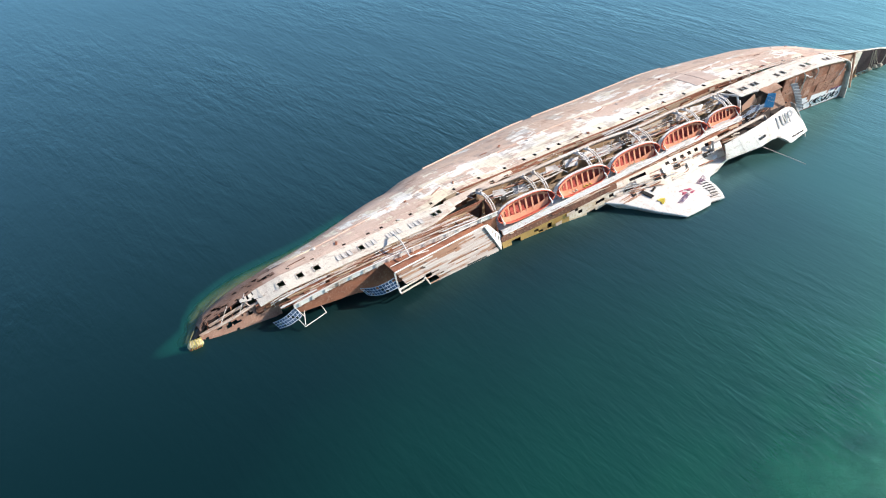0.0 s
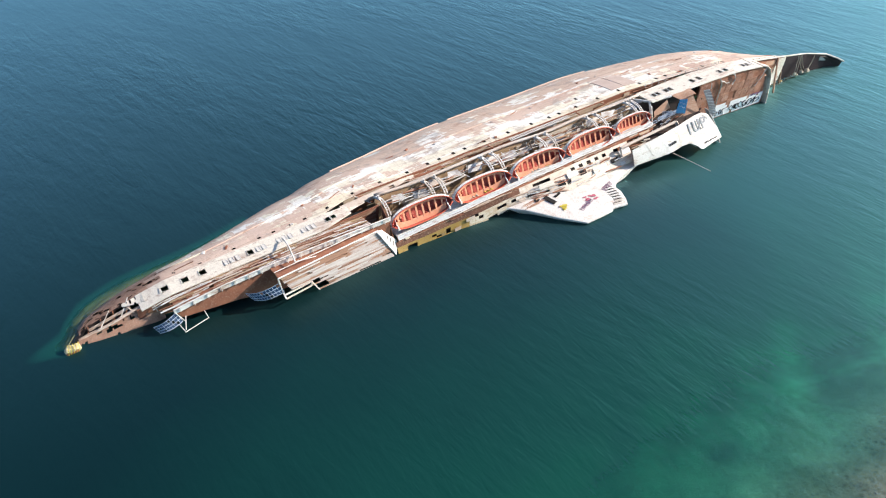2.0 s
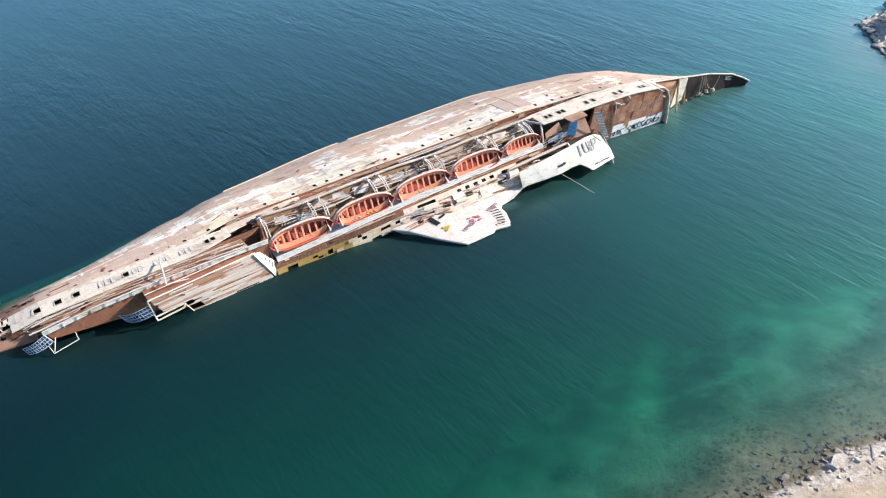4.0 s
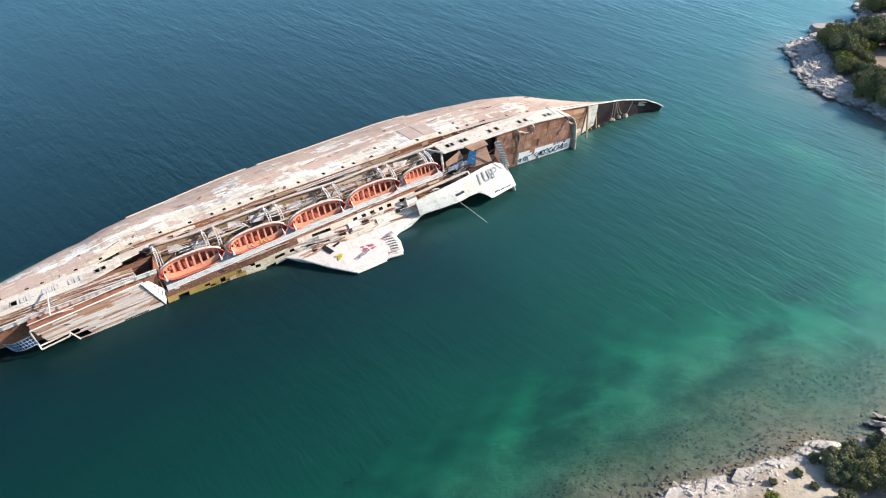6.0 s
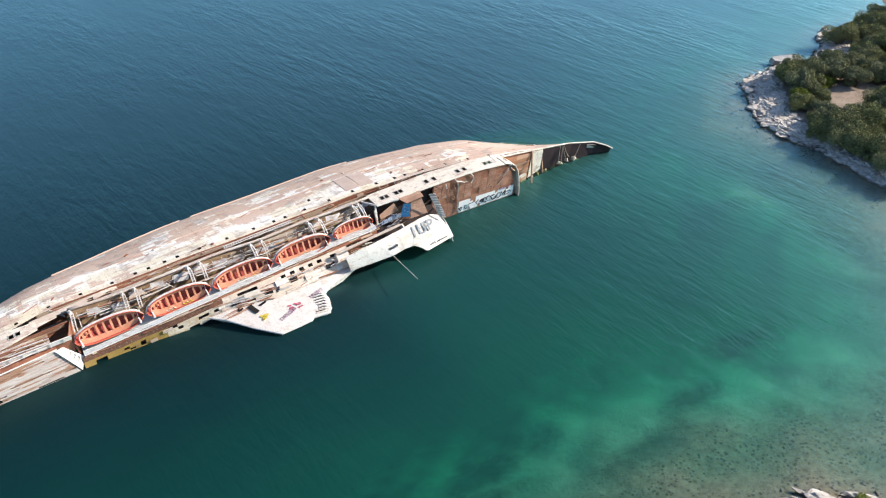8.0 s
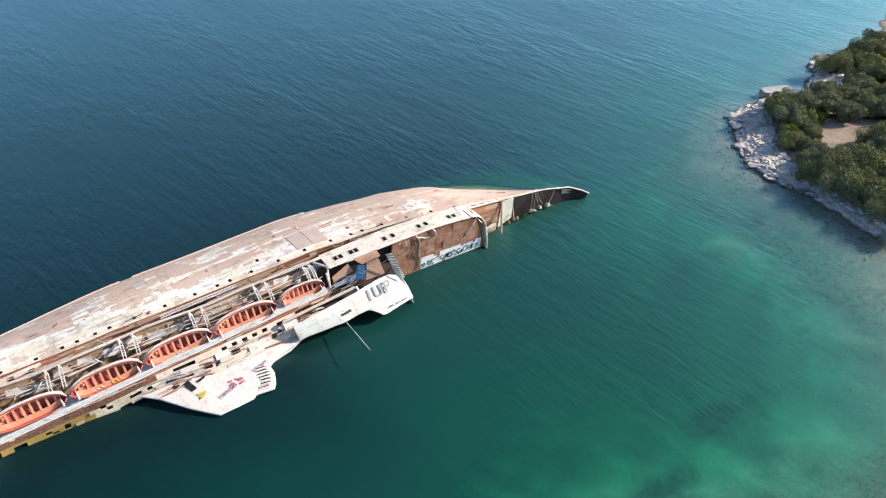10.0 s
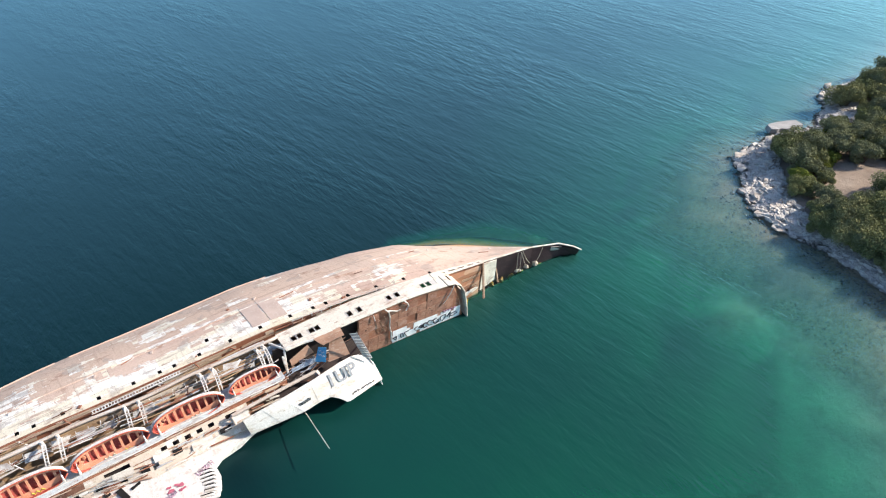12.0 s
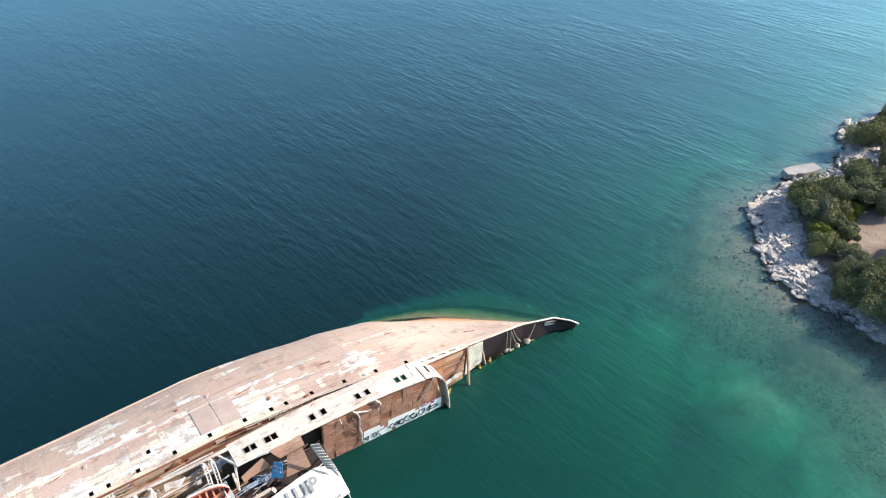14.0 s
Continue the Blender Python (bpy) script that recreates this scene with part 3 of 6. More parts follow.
def section(a, x, w):
    """The plating at the angle a (0 at the edge, 1 at the keel) of the section at x, w deep."""
    b = half_breadth(x)
    y, z = w * math.sin(a * math.pi / 2) ** (2 / 1.9), side_z(x) - b * (1 - math.cos(a * math.pi / 2))
    run = at([121, 133], [0.0, 1.0], x)
    if run:
        # the after run is nearly straight from the rim to the water
        top = max(side_z(x), 0.2)
        y = lerp(y, w * wet_share(x) * a * ((top + 1.4) / top) ** 0.9, run)
        z = lerp(z, side_z(x) - (top + 1.4) * a ** (1 / 0.9), run)
    return edge_y(x) + y, z


def wet_share(x):
    """The share of the section's depth that shows above water."""
    d = min(max(side_z(x) / half_breadth(x), 0.0), 1.0)
    return max((1 - (1 - d) ** 2) ** (1 / 1.9), 0.3)


def hull_depth_at(x):
    if x < 12:
        return at([-9, 0, 2.6, 6, 10, 12], [1.9, 4.1, 5.7, 6.9, 8.5, 8.8], x)
    if x > 121.9:
        wet = at([122, 125, 127, 130, 132.4, 135, 137.3, 140, 142.6, 145, 147, 150], [24.0, 22.9, 21.9, 20.4, 18.7, 16.6, 14.6, 12.4, 9.6, 7.2, 5.9, 3.8], x)
        return max(wet - edge_y(x), 0.4) / wet_share(x)
    x0 = min(x, 118)
    want = side_z(x0) - 0.7 + SLOPE * at(SILL_X, SILL_Y, x0)
    lo, hi = 1.0, 40.0
    for _ in range(30):
        w = (lo + hi) / 2
        top = max(z + SLOPE * y for y, z in (section(k / 40, x0, w) for k in range(41)))
        lo, hi = (w, hi) if top < want else (lo, w)
    return lo if x <= 118 else lerp(lo, (24.0 - edge_y(122)) / wet_share(122), (x - 118) / 4)


DEPTH_X = [i * 2.0 for i in range(-4, 76)]
DEPTH_W = [hull_depth_at(x) for x in DEPTH_X]
DEPTH_W = [sum(DEPTH_W[max(i - 2, 0):i + 3]) / len(DEPTH_W[max(i - 2, 0):i + 3]) if 5 < DEPTH_X[i] < 130 else DEPTH_W[i] for i in range(len(DEPTH_X))]


def skin(x, a, out=0.0):
    """A point of the hull's skin, out metres off it."""
    w = at(DEPTH_X, DEPTH_W, x)
    y, z = section(a, x, w)
    if out:
        y2, z2 = section(a + 0.01, x, w)
        n = Vector((0, -(z2 - z), y2 - y)).normalized()
        return Vector((x, y, z)) + out * n
    return Vector((x, y, z))


def waterline_y(x):
    """Where the far side of the hull goes under water."""
    d = min(max(side_z(x) / half_breadth(x), 0.0), 1.0)
    return edge_y(x) + at(DEPTH_X, DEPTH_W, x) * (1 - (1 - d) ** 2) ** (1 / 1.9)


def bottom_reach(x):
    """How far the sunken bottom shows beyond the waterline, at bow and stern."""
    return at([-9, -6, 0, 10, 22, 30, 121, 123, 129, 135, 141, 145, 149], [0.1, 0.8, 2.2, 1.8, 0.6, 0.0, 0.0, 0.25, 1.4, 4.4, 8.4, 9.0, 4.0], x)


def hull_cover(x, y):
    """How deep under water the hull lies at a place, or a large number."""
    if not -9 < x < 150:
        return 99.0
    w, e = at(DEPTH_X, DEPTH_W, x), edge_y(x)
    s = (y - e) / w
    if s < 0:
        return 9.0 * max(0.0, -side_z(x)) - s * w * 16
    deep = 9.0 * max(0.0, -side_z(x))
    r = bottom_reach(x)
    if r > 0.2:
        o = y - waterline_y(x)
        return deep + max(0.0, (0.55 if x < 60 else 0.34) * o) + max(0.0, o - r) * (9.0 if x < 60 else 2.0) + 0.9 * max(0.0, o - r) ** 2
    if s > 1:
        return 40.0
    s = s ** 0.95
    return max(0.0, -(side_z(x) - half_breadth(x) * (1 - math.sqrt(max(0.0, 1 - s * s))))) * at([18, 34, 104, 122], [5.0, 40.0, 40.0, 5.0], x)


# ---- ground and sea ----
def spaced(*runs):
    out = []
    for a, b, step in runs:
        out += list(np.arange(a, b, step))
    return out


def grid_mesh(name, xs, ys, height):
    xs, ys = np.array(xs), np.array(ys)
    gx, gy = np.meshgrid(xs, ys)
    gz = height(gx, gy)
    verts = np.stack([gx, gy, gz], -1).reshape(-1, 3)
    n = len(xs)
    i, j = np.meshgrid(np.arange(len(ys) - 1), np.arange(n - 1), indexing="ij")
    k = (i * n + j).ravel()
    faces = np.stack([k, k + 1, k + n + 1, k + n], -1)
    me = bpy.data.meshes.new(name)
    me.from_pydata(verts.tolist(), [], faces.tolist())
    return me, verts


far_x = [-3500, -1800, -900, -450, -220, -120, -70]
me, _ = grid_mesh("ground", far_x + spaced((-45, 50, 3), (50, 130, 1.0), (130, 180, 2.0), (180, 260, 1.0), (260, 330, 4)) + [360, 420, 550, 900, 1800, 3500],
                  [-3500, -1500, -700, -350, -200, -150] + spaced((-120, -90, 3), (-90, 32, 1.0), (32, 110, 4)) + [130, 200, 400, 900, 1800, 3500],
                  ground_height)
me.materials.append(GROUND)
ground = tagged(smooth(new("ground", me)), "pale soil headland running down to a stony seabed", "ground", kind="structure")

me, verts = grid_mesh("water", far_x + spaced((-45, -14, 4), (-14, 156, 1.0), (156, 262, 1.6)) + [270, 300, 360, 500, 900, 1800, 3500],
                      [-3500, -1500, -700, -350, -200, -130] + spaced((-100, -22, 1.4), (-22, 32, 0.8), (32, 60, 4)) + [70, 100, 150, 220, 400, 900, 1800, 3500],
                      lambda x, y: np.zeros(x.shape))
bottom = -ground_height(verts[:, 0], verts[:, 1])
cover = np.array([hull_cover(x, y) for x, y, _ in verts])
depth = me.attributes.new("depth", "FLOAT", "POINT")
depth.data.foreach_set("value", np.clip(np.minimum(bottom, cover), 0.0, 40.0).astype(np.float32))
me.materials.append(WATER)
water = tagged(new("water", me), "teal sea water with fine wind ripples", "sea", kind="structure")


# ---- the wreck; its base lies at the world's origin, under the bow ----
wreck = thing("shipwreck", "rusted white passenger ship lying on its side, half sunk", "shipwreck")


def wpart(name, bm, material, label="", parent=None):
    return part(name, bm, material, parent or wreck, label)


# inner shell seen through holes and seams, its colour dark as shade
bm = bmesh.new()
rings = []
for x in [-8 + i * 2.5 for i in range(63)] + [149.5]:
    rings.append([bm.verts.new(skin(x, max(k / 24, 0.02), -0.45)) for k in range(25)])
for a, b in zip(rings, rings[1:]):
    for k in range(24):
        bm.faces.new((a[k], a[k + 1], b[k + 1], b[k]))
hull = wpart("hull", bm, DARK, "inner shell of the ship's side, coloured dark as its unlit inside")

# plates: strakes along the side, each plate a piece of its own, some with a port cut out
rnd = random.Random(5)
STRAKES = [0.0, 0.072, 0.146, 0.222, 0.30, 0.38, 0.46, 0.55, 0.66, 0.82, 1.0]
EDGES_X = [1.0, 5.5] + [10 + 4.6 * i for i in range(30)] + [146.6, 149.4]
for s in range(len(STRAKES) - 1):
    a0, a1 = STRAKES[s], STRAKES[s + 1]
    shift = 1.9 if s % 2 else 0.0
    xs = [EDGES_X[0]] + [min(max(x + shift, EDGES_X[0]), EDGES_X[-1]) for x in EDGES_X[1:-1]] + [EDGES_X[-1]]
    for x0, x1 in zip(xs, xs[1:]):
        if x1 - x0 < 0.4:
            continue
        lift = 0.008 * (s % 2) + rnd.uniform(0, 0.004)
        nu, nv, skip = 5, 3, []
        port = (s == 0 and 12 < x0 < 118) or (s == 1 and 60 < x0 < 112 and rnd.random() < 0.12)
        if port:
            nu = 9
            skip = [(1, 4)] if rnd.random() < 0.75 else [(1, 2), (1, 6)]
        if s < 4 and x0 < 13:
            nu, nv = 22, 5
            share = (0.30, 0.14, 0.24, 0.45)[s] + (0.0 if x0 < 9.5 else 0.24)
            skip = [(i, j) for i in range(5) for j in range(1, 21)
                    if noise.noise((lerp(x0, x1, (j + 0.5) / 22) * 1.3, (s + (i + 0.5) / 5) * 1.7, 2.3)) + 0.25 * noise.noise((lerp(x0, x1, (j + 0.5) / 22) * 4, (s + i / 5) * 6, 7.1)) > share]
        gap = 0.005
        us = [lerp(x0 + gap, x1 - gap, i / nu) for i in range(nu + 1)]
        vs = [lerp(a0 + 0.0006, a1 - 0.0006, i / nv) for i in range(nv + 1)]
        bm = sheet(lambda u, v: skin(u, v, lift), us, vs, -0.03, skip)
        wpart("hull_plate", bm, HULL if x0 > 9.5 else BOW_RUST, parent=hull)

# weed-grown bottom plating under water, at bow and stern
for name, xa, xb in (("bow_bottom", -8.5, 29.0), ("stern_bottom", 119.0, 148.5)):
    us = [lerp(xa, xb, i / 20) for i in range(21)]
    bm = sheet(lambda u, v: (u, waterline_y(u) + 0.1 + v * (bottom_reach(u) + 1.5), min(side_z(u), 0.0) - 0.12 - 0.30 * v * (bottom_reach(u) + 1.5)), us, [0, 0.25, 0.5, 0.75, 1], -0.1, (), 0.15)
    wpart(name, bm, WEED, "weed-grown bottom plating under the surface")

# bilge keels: two fins along the turn of the bilge
for xa, xb in ((42.0, 64.0), (66.0, 97.5)):
    bm = sheet(lambda u, v: skin(u, 0.585, 0.02 + v), [lerp(xa, xb, i / 20) for i in range(21)], [0, 0.1, 0.2], 0.1)
    wpart("bilge_keel", bm, SHELL, "long rusted bilge keel fin")
# two shell doors in the side
for x0, x1 in ((89.6, 92.2), (92.4, 95.0)):
    bm = sheet(lambda u, v: skin(u, v, 0.07), [lerp(x0, x1, i / 4) for i in range(5)], [0.055 + 0.19 * i / 4 for i in range(5)], -0.06)
    wpart("shell_door", bm, SHELL, "brown shell door in the ship's side")
# half-round rubbing band along the side
bm = bmesh.new()
add_tube(bm, [skin(x, 0.222, 0.03) for x in np.arange(12, 121, 3)], 0.09, 6)
smooth(wpart("rubbing_band", bm, HULL))


# ---- topside strips with windows ----
def strip(name, xa, xb, ya, yb, z, windows, material, label, shut=(), rows=(0.0, 0.32, 0.68, 1.0), thick=0.14, step=2.4, sill=None):
    """A band of side plating from xa to xb with window openings (middle, width) cut through it."""
    cuts = {xa, xb}
    for c, w in windows:
        cuts |= {c - w / 2, c + w / 2}
    x = xa
    while x < xb:
        if all(abs(x - c) > w / 2 + 0.15 for c, w in windows):
            cuts.add(x)
        x += step
    us = sorted(cuts)
    skip = [(1, j) for j in range(len(us) - 1) if any(abs((us[j] + us[j + 1]) / 2 - c) < 0.05 + w / 2 - 0.02 and us[j + 1] - us[j] < w + 0.02 for c, w in windows)]
    bm = sheet(lambda u, v: (u, lerp(yb(u), ya(u), v), z(u, v)), us, list(rows), thick, skip, 0.015)
    ob = wpart(name, bm, material, label)
    for c, w in windows:
        f = bmesh.new()
        y0, y1 = lerp(yb(c), ya(c), rows[1]), lerp(yb(c), ya(c), rows[2])
        zz = z(c, 0.5) + 0.03
        for p, q in (((c - w / 2, y0, zz), (c + w / 2, y0, zz)), ((c - w / 2, y1, zz), (c + w / 2, y1, zz)),
                     ((c - w / 2, y0, zz), (c - w / 2, y1, zz)), ((c + w / 2, y0, zz), (c + w / 2, y1, zz))):
            add_beam(f, p, q, 0.05, 0.04)
        wpart("window_frame", f, SHUTTER, parent=ob)
        if c in shut:
            g = bmesh.new()
            add_box(g, Matrix.Translation((c, (y0 + y1) / 2, zz - 0.045)) @ Matrix.Diagonal((w - 0.02, abs(y1 - y0), 0.05, 1)))
            wpart("shutter", g, SHUTTER, "grey plate closing a window", ob)
    return ob


BOW_WIN = [(11.7, 0.9), (14.3, 0.9), (16.6, 0.9), (19.7, 0.5), (20.5, 0.5), (21.3, 0.5), (23.0, 0.8), (24.1, 0.5), (24.9, 0.5),
           (27.0, 0.5), (27.8, 0.5), (28.6, 0.5), (30.5, 0.5), (31.3, 0.5), (32.0, 0.5), (34.2, 0.7), (35.1, 0.7)]
SHUT = [19.7, 20.5, 21.3, 24.1, 24.9, 27.0, 27.8, 28.6, 30.5, 31.3, 32.0]
strip("bow_topside", 8.3, 37.6, lambda x: 0.05 if x < 33 else lerp(0.05, 1.6, (x - 33) / 4.6), lambda x: min(edge_y(x), 3.25) + 0.02,
      lambda x, v: side_z(x) + 0.05 - 0.22 * v, BOW_WIN, STRIP, "white strip of topside plating with square windows", SHUT)
strip("aft_house_side", 91.5, 118.4, lambda x: -0.45, lambda x: at([91, 95, 104, 112, 119], [3.4, 3.6, 3.9, 3.5, 3.6], x),
      lambda x, v: side_z(x) + 0.25 - 0.05 * v, [(93.4, 0.75), (94.3, 0.75), (96.2, 0.8), (97.1, 0.8), (102.4, 0.75), (104.0, 0.75), (109.0, 0.7), (110.4, 0.7), (115.0, 0.7), (116.0, 0.7), (117.0, 0.7)],
      STRIP, "cream deckhouse side with paired windows", (117.0,), (0.0, 0.42, 0.70, 1.0))
# bent white rail in the gap between the hull and the house
def gap_rail(x, dz):
    return Vector((x, at([94, 104, 112], [4.7, 4.25, 3.7], x), side_z(x) + 0.12 + dz + 0.05 * math.sin(1.7 * x)))


for dz in (0.25, 0.6):
    bm = bmesh.new()
    add_tube(bm, [gap_rail(x, dz) for x in np.arange(94.5, 112.5, 1.2)], 0.04, 5)
    wpart("gap_rail", bm, CHALK, "bent white rail along the after house")
for i in range(12):
    bm = bmesh.new()
    add_tube(bm, [gap_rail(94.8 + 1.5 * i, -0.3), gap_rail(94.8 + 1.5 * i + 0.1 * math.sin(3 * i), 0.62)], 0.04, 5)
    wpart("stanchion", bm, CHALK)
# its rounded after end, which bends down to the water
ARCH = [(118.4, 8.5), (119.9, 8.1), (121.1, 7.2), (121.9, 5.7), (122.3, 3.8), (122.6, 1.5), (122.7, -1.2)]


def arch(s):
    i = s * (len(ARCH) - 1)
    k = min(int(i), len(ARCH) - 2)
    return lerp(ARCH[k][0], ARCH[k + 1][0], i - k), lerp(ARCH[k][1], ARCH[k + 1][1], i - k)


US = [i / 24 for i in range(25)]
bm = sheet(lambda u, v: (arch(u)[0] + 0.1, lerp(lerp(3.6, 2.3, u), lerp(-0.45, 0.2, u), v), arch(u)[1]), US, [0, 0.3, 0.7, 1],
           0.16, [(1, j) for j in (3, 6, 9, 12)])
smooth(wpart("aft_house_end", bm, STRIP, "rounded white end of the deckhouse"))

# ---- upright decks ----
PLANK = unit_block("plank", PLANK_BROWN)
PLANK_PALE = unit_block("plank", PLANK_WHITE)
PLANK_OCHRE = unit_block("plank", PLANK_TAN)


def deck(name, q, material, label="", thick=0.15, nu=14, nv=5, rough=0.03, skip=()):
    return wpart(name, flat(q, nu, nv, thick, skip, rough), material, label)


# foredeck promenade, behind the bow strip
fore = deck("foredeck", ((7.8, 0.45, 2.2), (41.5, 0.9, 5.35), (41.5, 1.4, -1.0), (7.8, 0.9, -1.0)), RUST, "rust-brown foredeck standing upright")
boarded(((9.0, 0.42, 2.3), (41.0, 0.85, 5.2), (41.0, 1.1, 2.0), (9.0, 0.7, 0.4)), 9, 4.5, PLANK, fore, loss=0.22, seed=3)
# bridge deck
A_TOP = [(11.4, 2.9), (17.8, 4.0), (25.4, 4.7), (33.5, 5.1), (41.2, 5.5)]


def a_top(x):
    return at([p[0] for p in A_TOP], [p[1] for p in A_TOP], x)


us = [11.4 + i * 29.8 / 24 for i in range(25)]
bm = sheet(lambda u, v: (u + (1 - v) * 0.0 + v * (0.9 if u < 12 else 0), -2.75 + 0.25 * v, lerp(a_top(u), at([11, 16, 20, 26, 41], [1.25, 1.0, 0.8, -0.6, -1.0], u), v)),
           us, [i / 6 for i in range(7)], 0.16, (), 0.02)
bridge_deck = wpart("bridge_deck", bm, RUST, "rust-brown bridge deck standing upright")
# white bulwark along its upper edge, with stays
bm = sheet(lambda u, v: (u, -2.95 - 0.02 * v, a_top(u) + 0.12 - 0.62 * v), us, [0, 0.5, 1], 0.1, (), 0.012)
bulwark = wpart("bulwark", bm, WHITE, "white bulwark with flaking paint")
bm = bmesh.new()
add_tube(bm, [(u, -3.02, a_top(u) + 0.18) for u in us], 0.09)
wpart("cap_rail", bm, CHALK, parent=bulwark)
for i in range(17):
    x = 12.2 + i * 1.75
    bm = bmesh.new()
    add_beam(bm, (x, -3.08, a_top(x) + 0.15), (x, -3.12, a_top(x) - 0.5), 0.07, 0.12)
    wpart("stay", bm, CHALK, parent=bulwark)
# side plating between the bridge deck and the foredeck, stripped to beams
for i in range(5):
    x = 13.4 + i * 5.6
    bm = bmesh.new()
    add_beam(bm, (x, 0.5, side_z(x) - 0.65), (x + 0.15, -2.65, a_top(x) - 0.25), 0.14, 0.22)
    wpart("deck_beam", bm, RUST)
bm = bmesh.new()
for dz, yy in ((-0.45, -0.1), (-0.75, -0.15)):
    add_tube(bm, [(x, yy, side_z(x) + dz + 0.08 * math.sin(x * 1.3)) for x in np.arange(9.5, 37, 1.5)], 0.05)
wpart("hand_rail", bm, CHALK, "bent white hand rail")
rail_rnd = random.Random(2)
for i in range(14):
    x = 9.8 + i * 1.95
    bm = bmesh.new()
    add_tube(bm, [(x, -0.1, side_z(x) - 0.2), (x + rail_rnd.uniform(-0.2, 0.2), -0.2, side_z(x) - 1.2)], 0.045)
    wpart("stanchion", bm, CHALK)

# bleached deck block in front of it
BLOCK = ((23.8, -5.75, 4.35), (38.9, -3.35, 4.35), (41.2, -4.1, -0.6), (26.9, -5.35, -0.6))
inside = lambda u, v: not (u < 0.27 and v > 0.52)
bm = flat(((23.9, -5.6, 4.3), (38.9, -3.2, 4.3), (41.1, -3.9, -0.6), (27.4, -5.1, -0.6)), 18, 8, 0.2, [(i, j) for i in range(4, 8) for j in range(5)], 0.02)
block = wpart("sun_deck", bm, RUST_PALE, "bleached planked deck standing upright, partly worn to rust")
boarded(BLOCK, 24, 4.2, PLANK_PALE, block, loss=0.13, gap=0.045, seed=8, inside=inside)
deck("sun_deck_side", ((23.8, -2.8, 4.15), (39.0, -2.6, 4.5), (38.9, -3.3, 4.4), (23.8, -5.7, 4.4)), RUST, "rusted edge of the planked deck", 0.1)
bm = bmesh.new()
add_tube(bm, [(23.7, -5.85, 4.45), (31, -4.7, 4.5), (39.0, -3.4, 4.5)], 0.1)
add_tube(bm, [(23.6, -5.0, 4.9), (31, -4.0, 5.0), (38.2, -2.9, 5.1)], 0.06)
wpart("deck_rail", bm, CHALK, "white deck edge rail")
bm = bmesh.new()
for p, q in (((23.7, -5.8, 4.4), (24.2, -5.75, 1.6)), ((24.2, -5.8, 1.6), (28.1, -5.4, 1.9)), ((28.1, -5.4, 1.9), (29.3, -5.1, -0.3)),
             ((24.3, -6.1, 1.2), (27.9, -5.7, 1.5)), ((24.2, -5.8, 1.6), (24.3, -6.1, 1.2)), ((27.9, -5.7, 1.5), (28.2, -5.4, 2.0))):
    add_beam(bm, p, q, 0.16, 0.16)
wpart("deck_edge", bm, CHALK, "white steel edge of the planked deck")
# white end bulkhead with three small windows
END = ((38.7, -3.75, 4.45), (39.8, -2.75, 4.0), (42.0, -3.0, 1.55), (41.2, -4.15, 0.1))
bm = flat(END, 5, 11, 0.12, [(i, j) for i in (4, 6, 8) for j in (2, 3)])
wpart("end_bulkhead", bm, CHALK, "white end bulkhead with three small windows")
bm = flat(tuple(Vector(p) + Vector((-0.1, 0.14, -0.05)) for p in END), 3, 3, 0.03)
wpart("window_panel", bm, SHUTTER, "grey panel behind the small windows")
deck("end_wall", ((40.9, -2.7, 5.5), (41.9, 1.0, 5.4), (42.4, 0.8, 0.5), (42.0, -2.9, 0.3)), RUST, "rusted cross bulkhead", 0.12)


# curved banks of window frames; their bluish shade is put into the colour
def window_bank(name, point, cols, rows, label):
    us, vs = [i / cols for i in range(cols + 1)], [i / rows for i in range(rows + 1)]
    bank = None
    for v in vs:
        bm = bmesh.new()
        add_tube(bm, [point(u, v) for u in us], 0.045, 5)
        rail = wpart("rail" if bank else name, bm, BLUE_GREY, "" if bank else label, bank)
        bank = bank or rail
    for u in us:
        bm = bmesh.new()
        add_tube(bm, [point(u, v) for v in vs], 0.028, 5)
        wpart("mullion", bm, BLUE_GREY, parent=bank)
    for i in range(rows):
        for j in range(cols):
            if (i * 7 + j * 3) % 5 == 0:
                continue
            g = sheet(lambda u, v: point(u, v) + Vector((0, 0.04, -0.03)), us[j:j + 2], vs[i:i + 2], 0.02)
            wpart("pane", g, GLASS, parent=bank)
    return bank


window_bank("bridge_windows", lambda u, v: quad_point(((20.2, -3.0, 1.75), (23.7, -5.7, 3.6), (24.2, -5.9, 2.2), (20.9, -3.5, 0.75)), u, v)
            + Vector((-0.5, -0.7, 0.1)) * math.sin(math.pi * u), 11, 3, "curved bank of bluish bridge window frames")
window_bank("wheelhouse_windows", lambda u, v: quad_point(((8.8, -2.2, 1.0), (11.6, -2.8, 2.5), (12.1, -3.2, 1.2), (9.3, -2.8, 0.3)), u, v)
            + Vector((-0.1, -0.4, 0.0)) * math.sin(math.pi * u), 9, 3, "bank of bluish wheelhouse window frames")
bm = bmesh.new()
for p, q in (((11.6, -3.4, 1.0), (11.9, -4.6, 0.6)), ((11.9, -4.6, 0.6), (15.0, -3.9, 0.9)), ((15.0, -3.9, 0.9), (14.9, -2.8, 1.3)),
             ((12.6, -2.9, 1.6), (12.0, -4.4, 0.7)), ((11.5, -3.0, 2.6), (12.4, -3.1, 1.0))):
    add_tube(bm, [p, q], 0.055)
wpart("awning_frame", bm, CHALK, "white awning frame over the water")
bm = bmesh.new()
add_tube(bm, [(27.4, 0.9, 5.1), (27.0, -2.0, 5.6), (26.6, -4.6, 5.1)], 0.1)
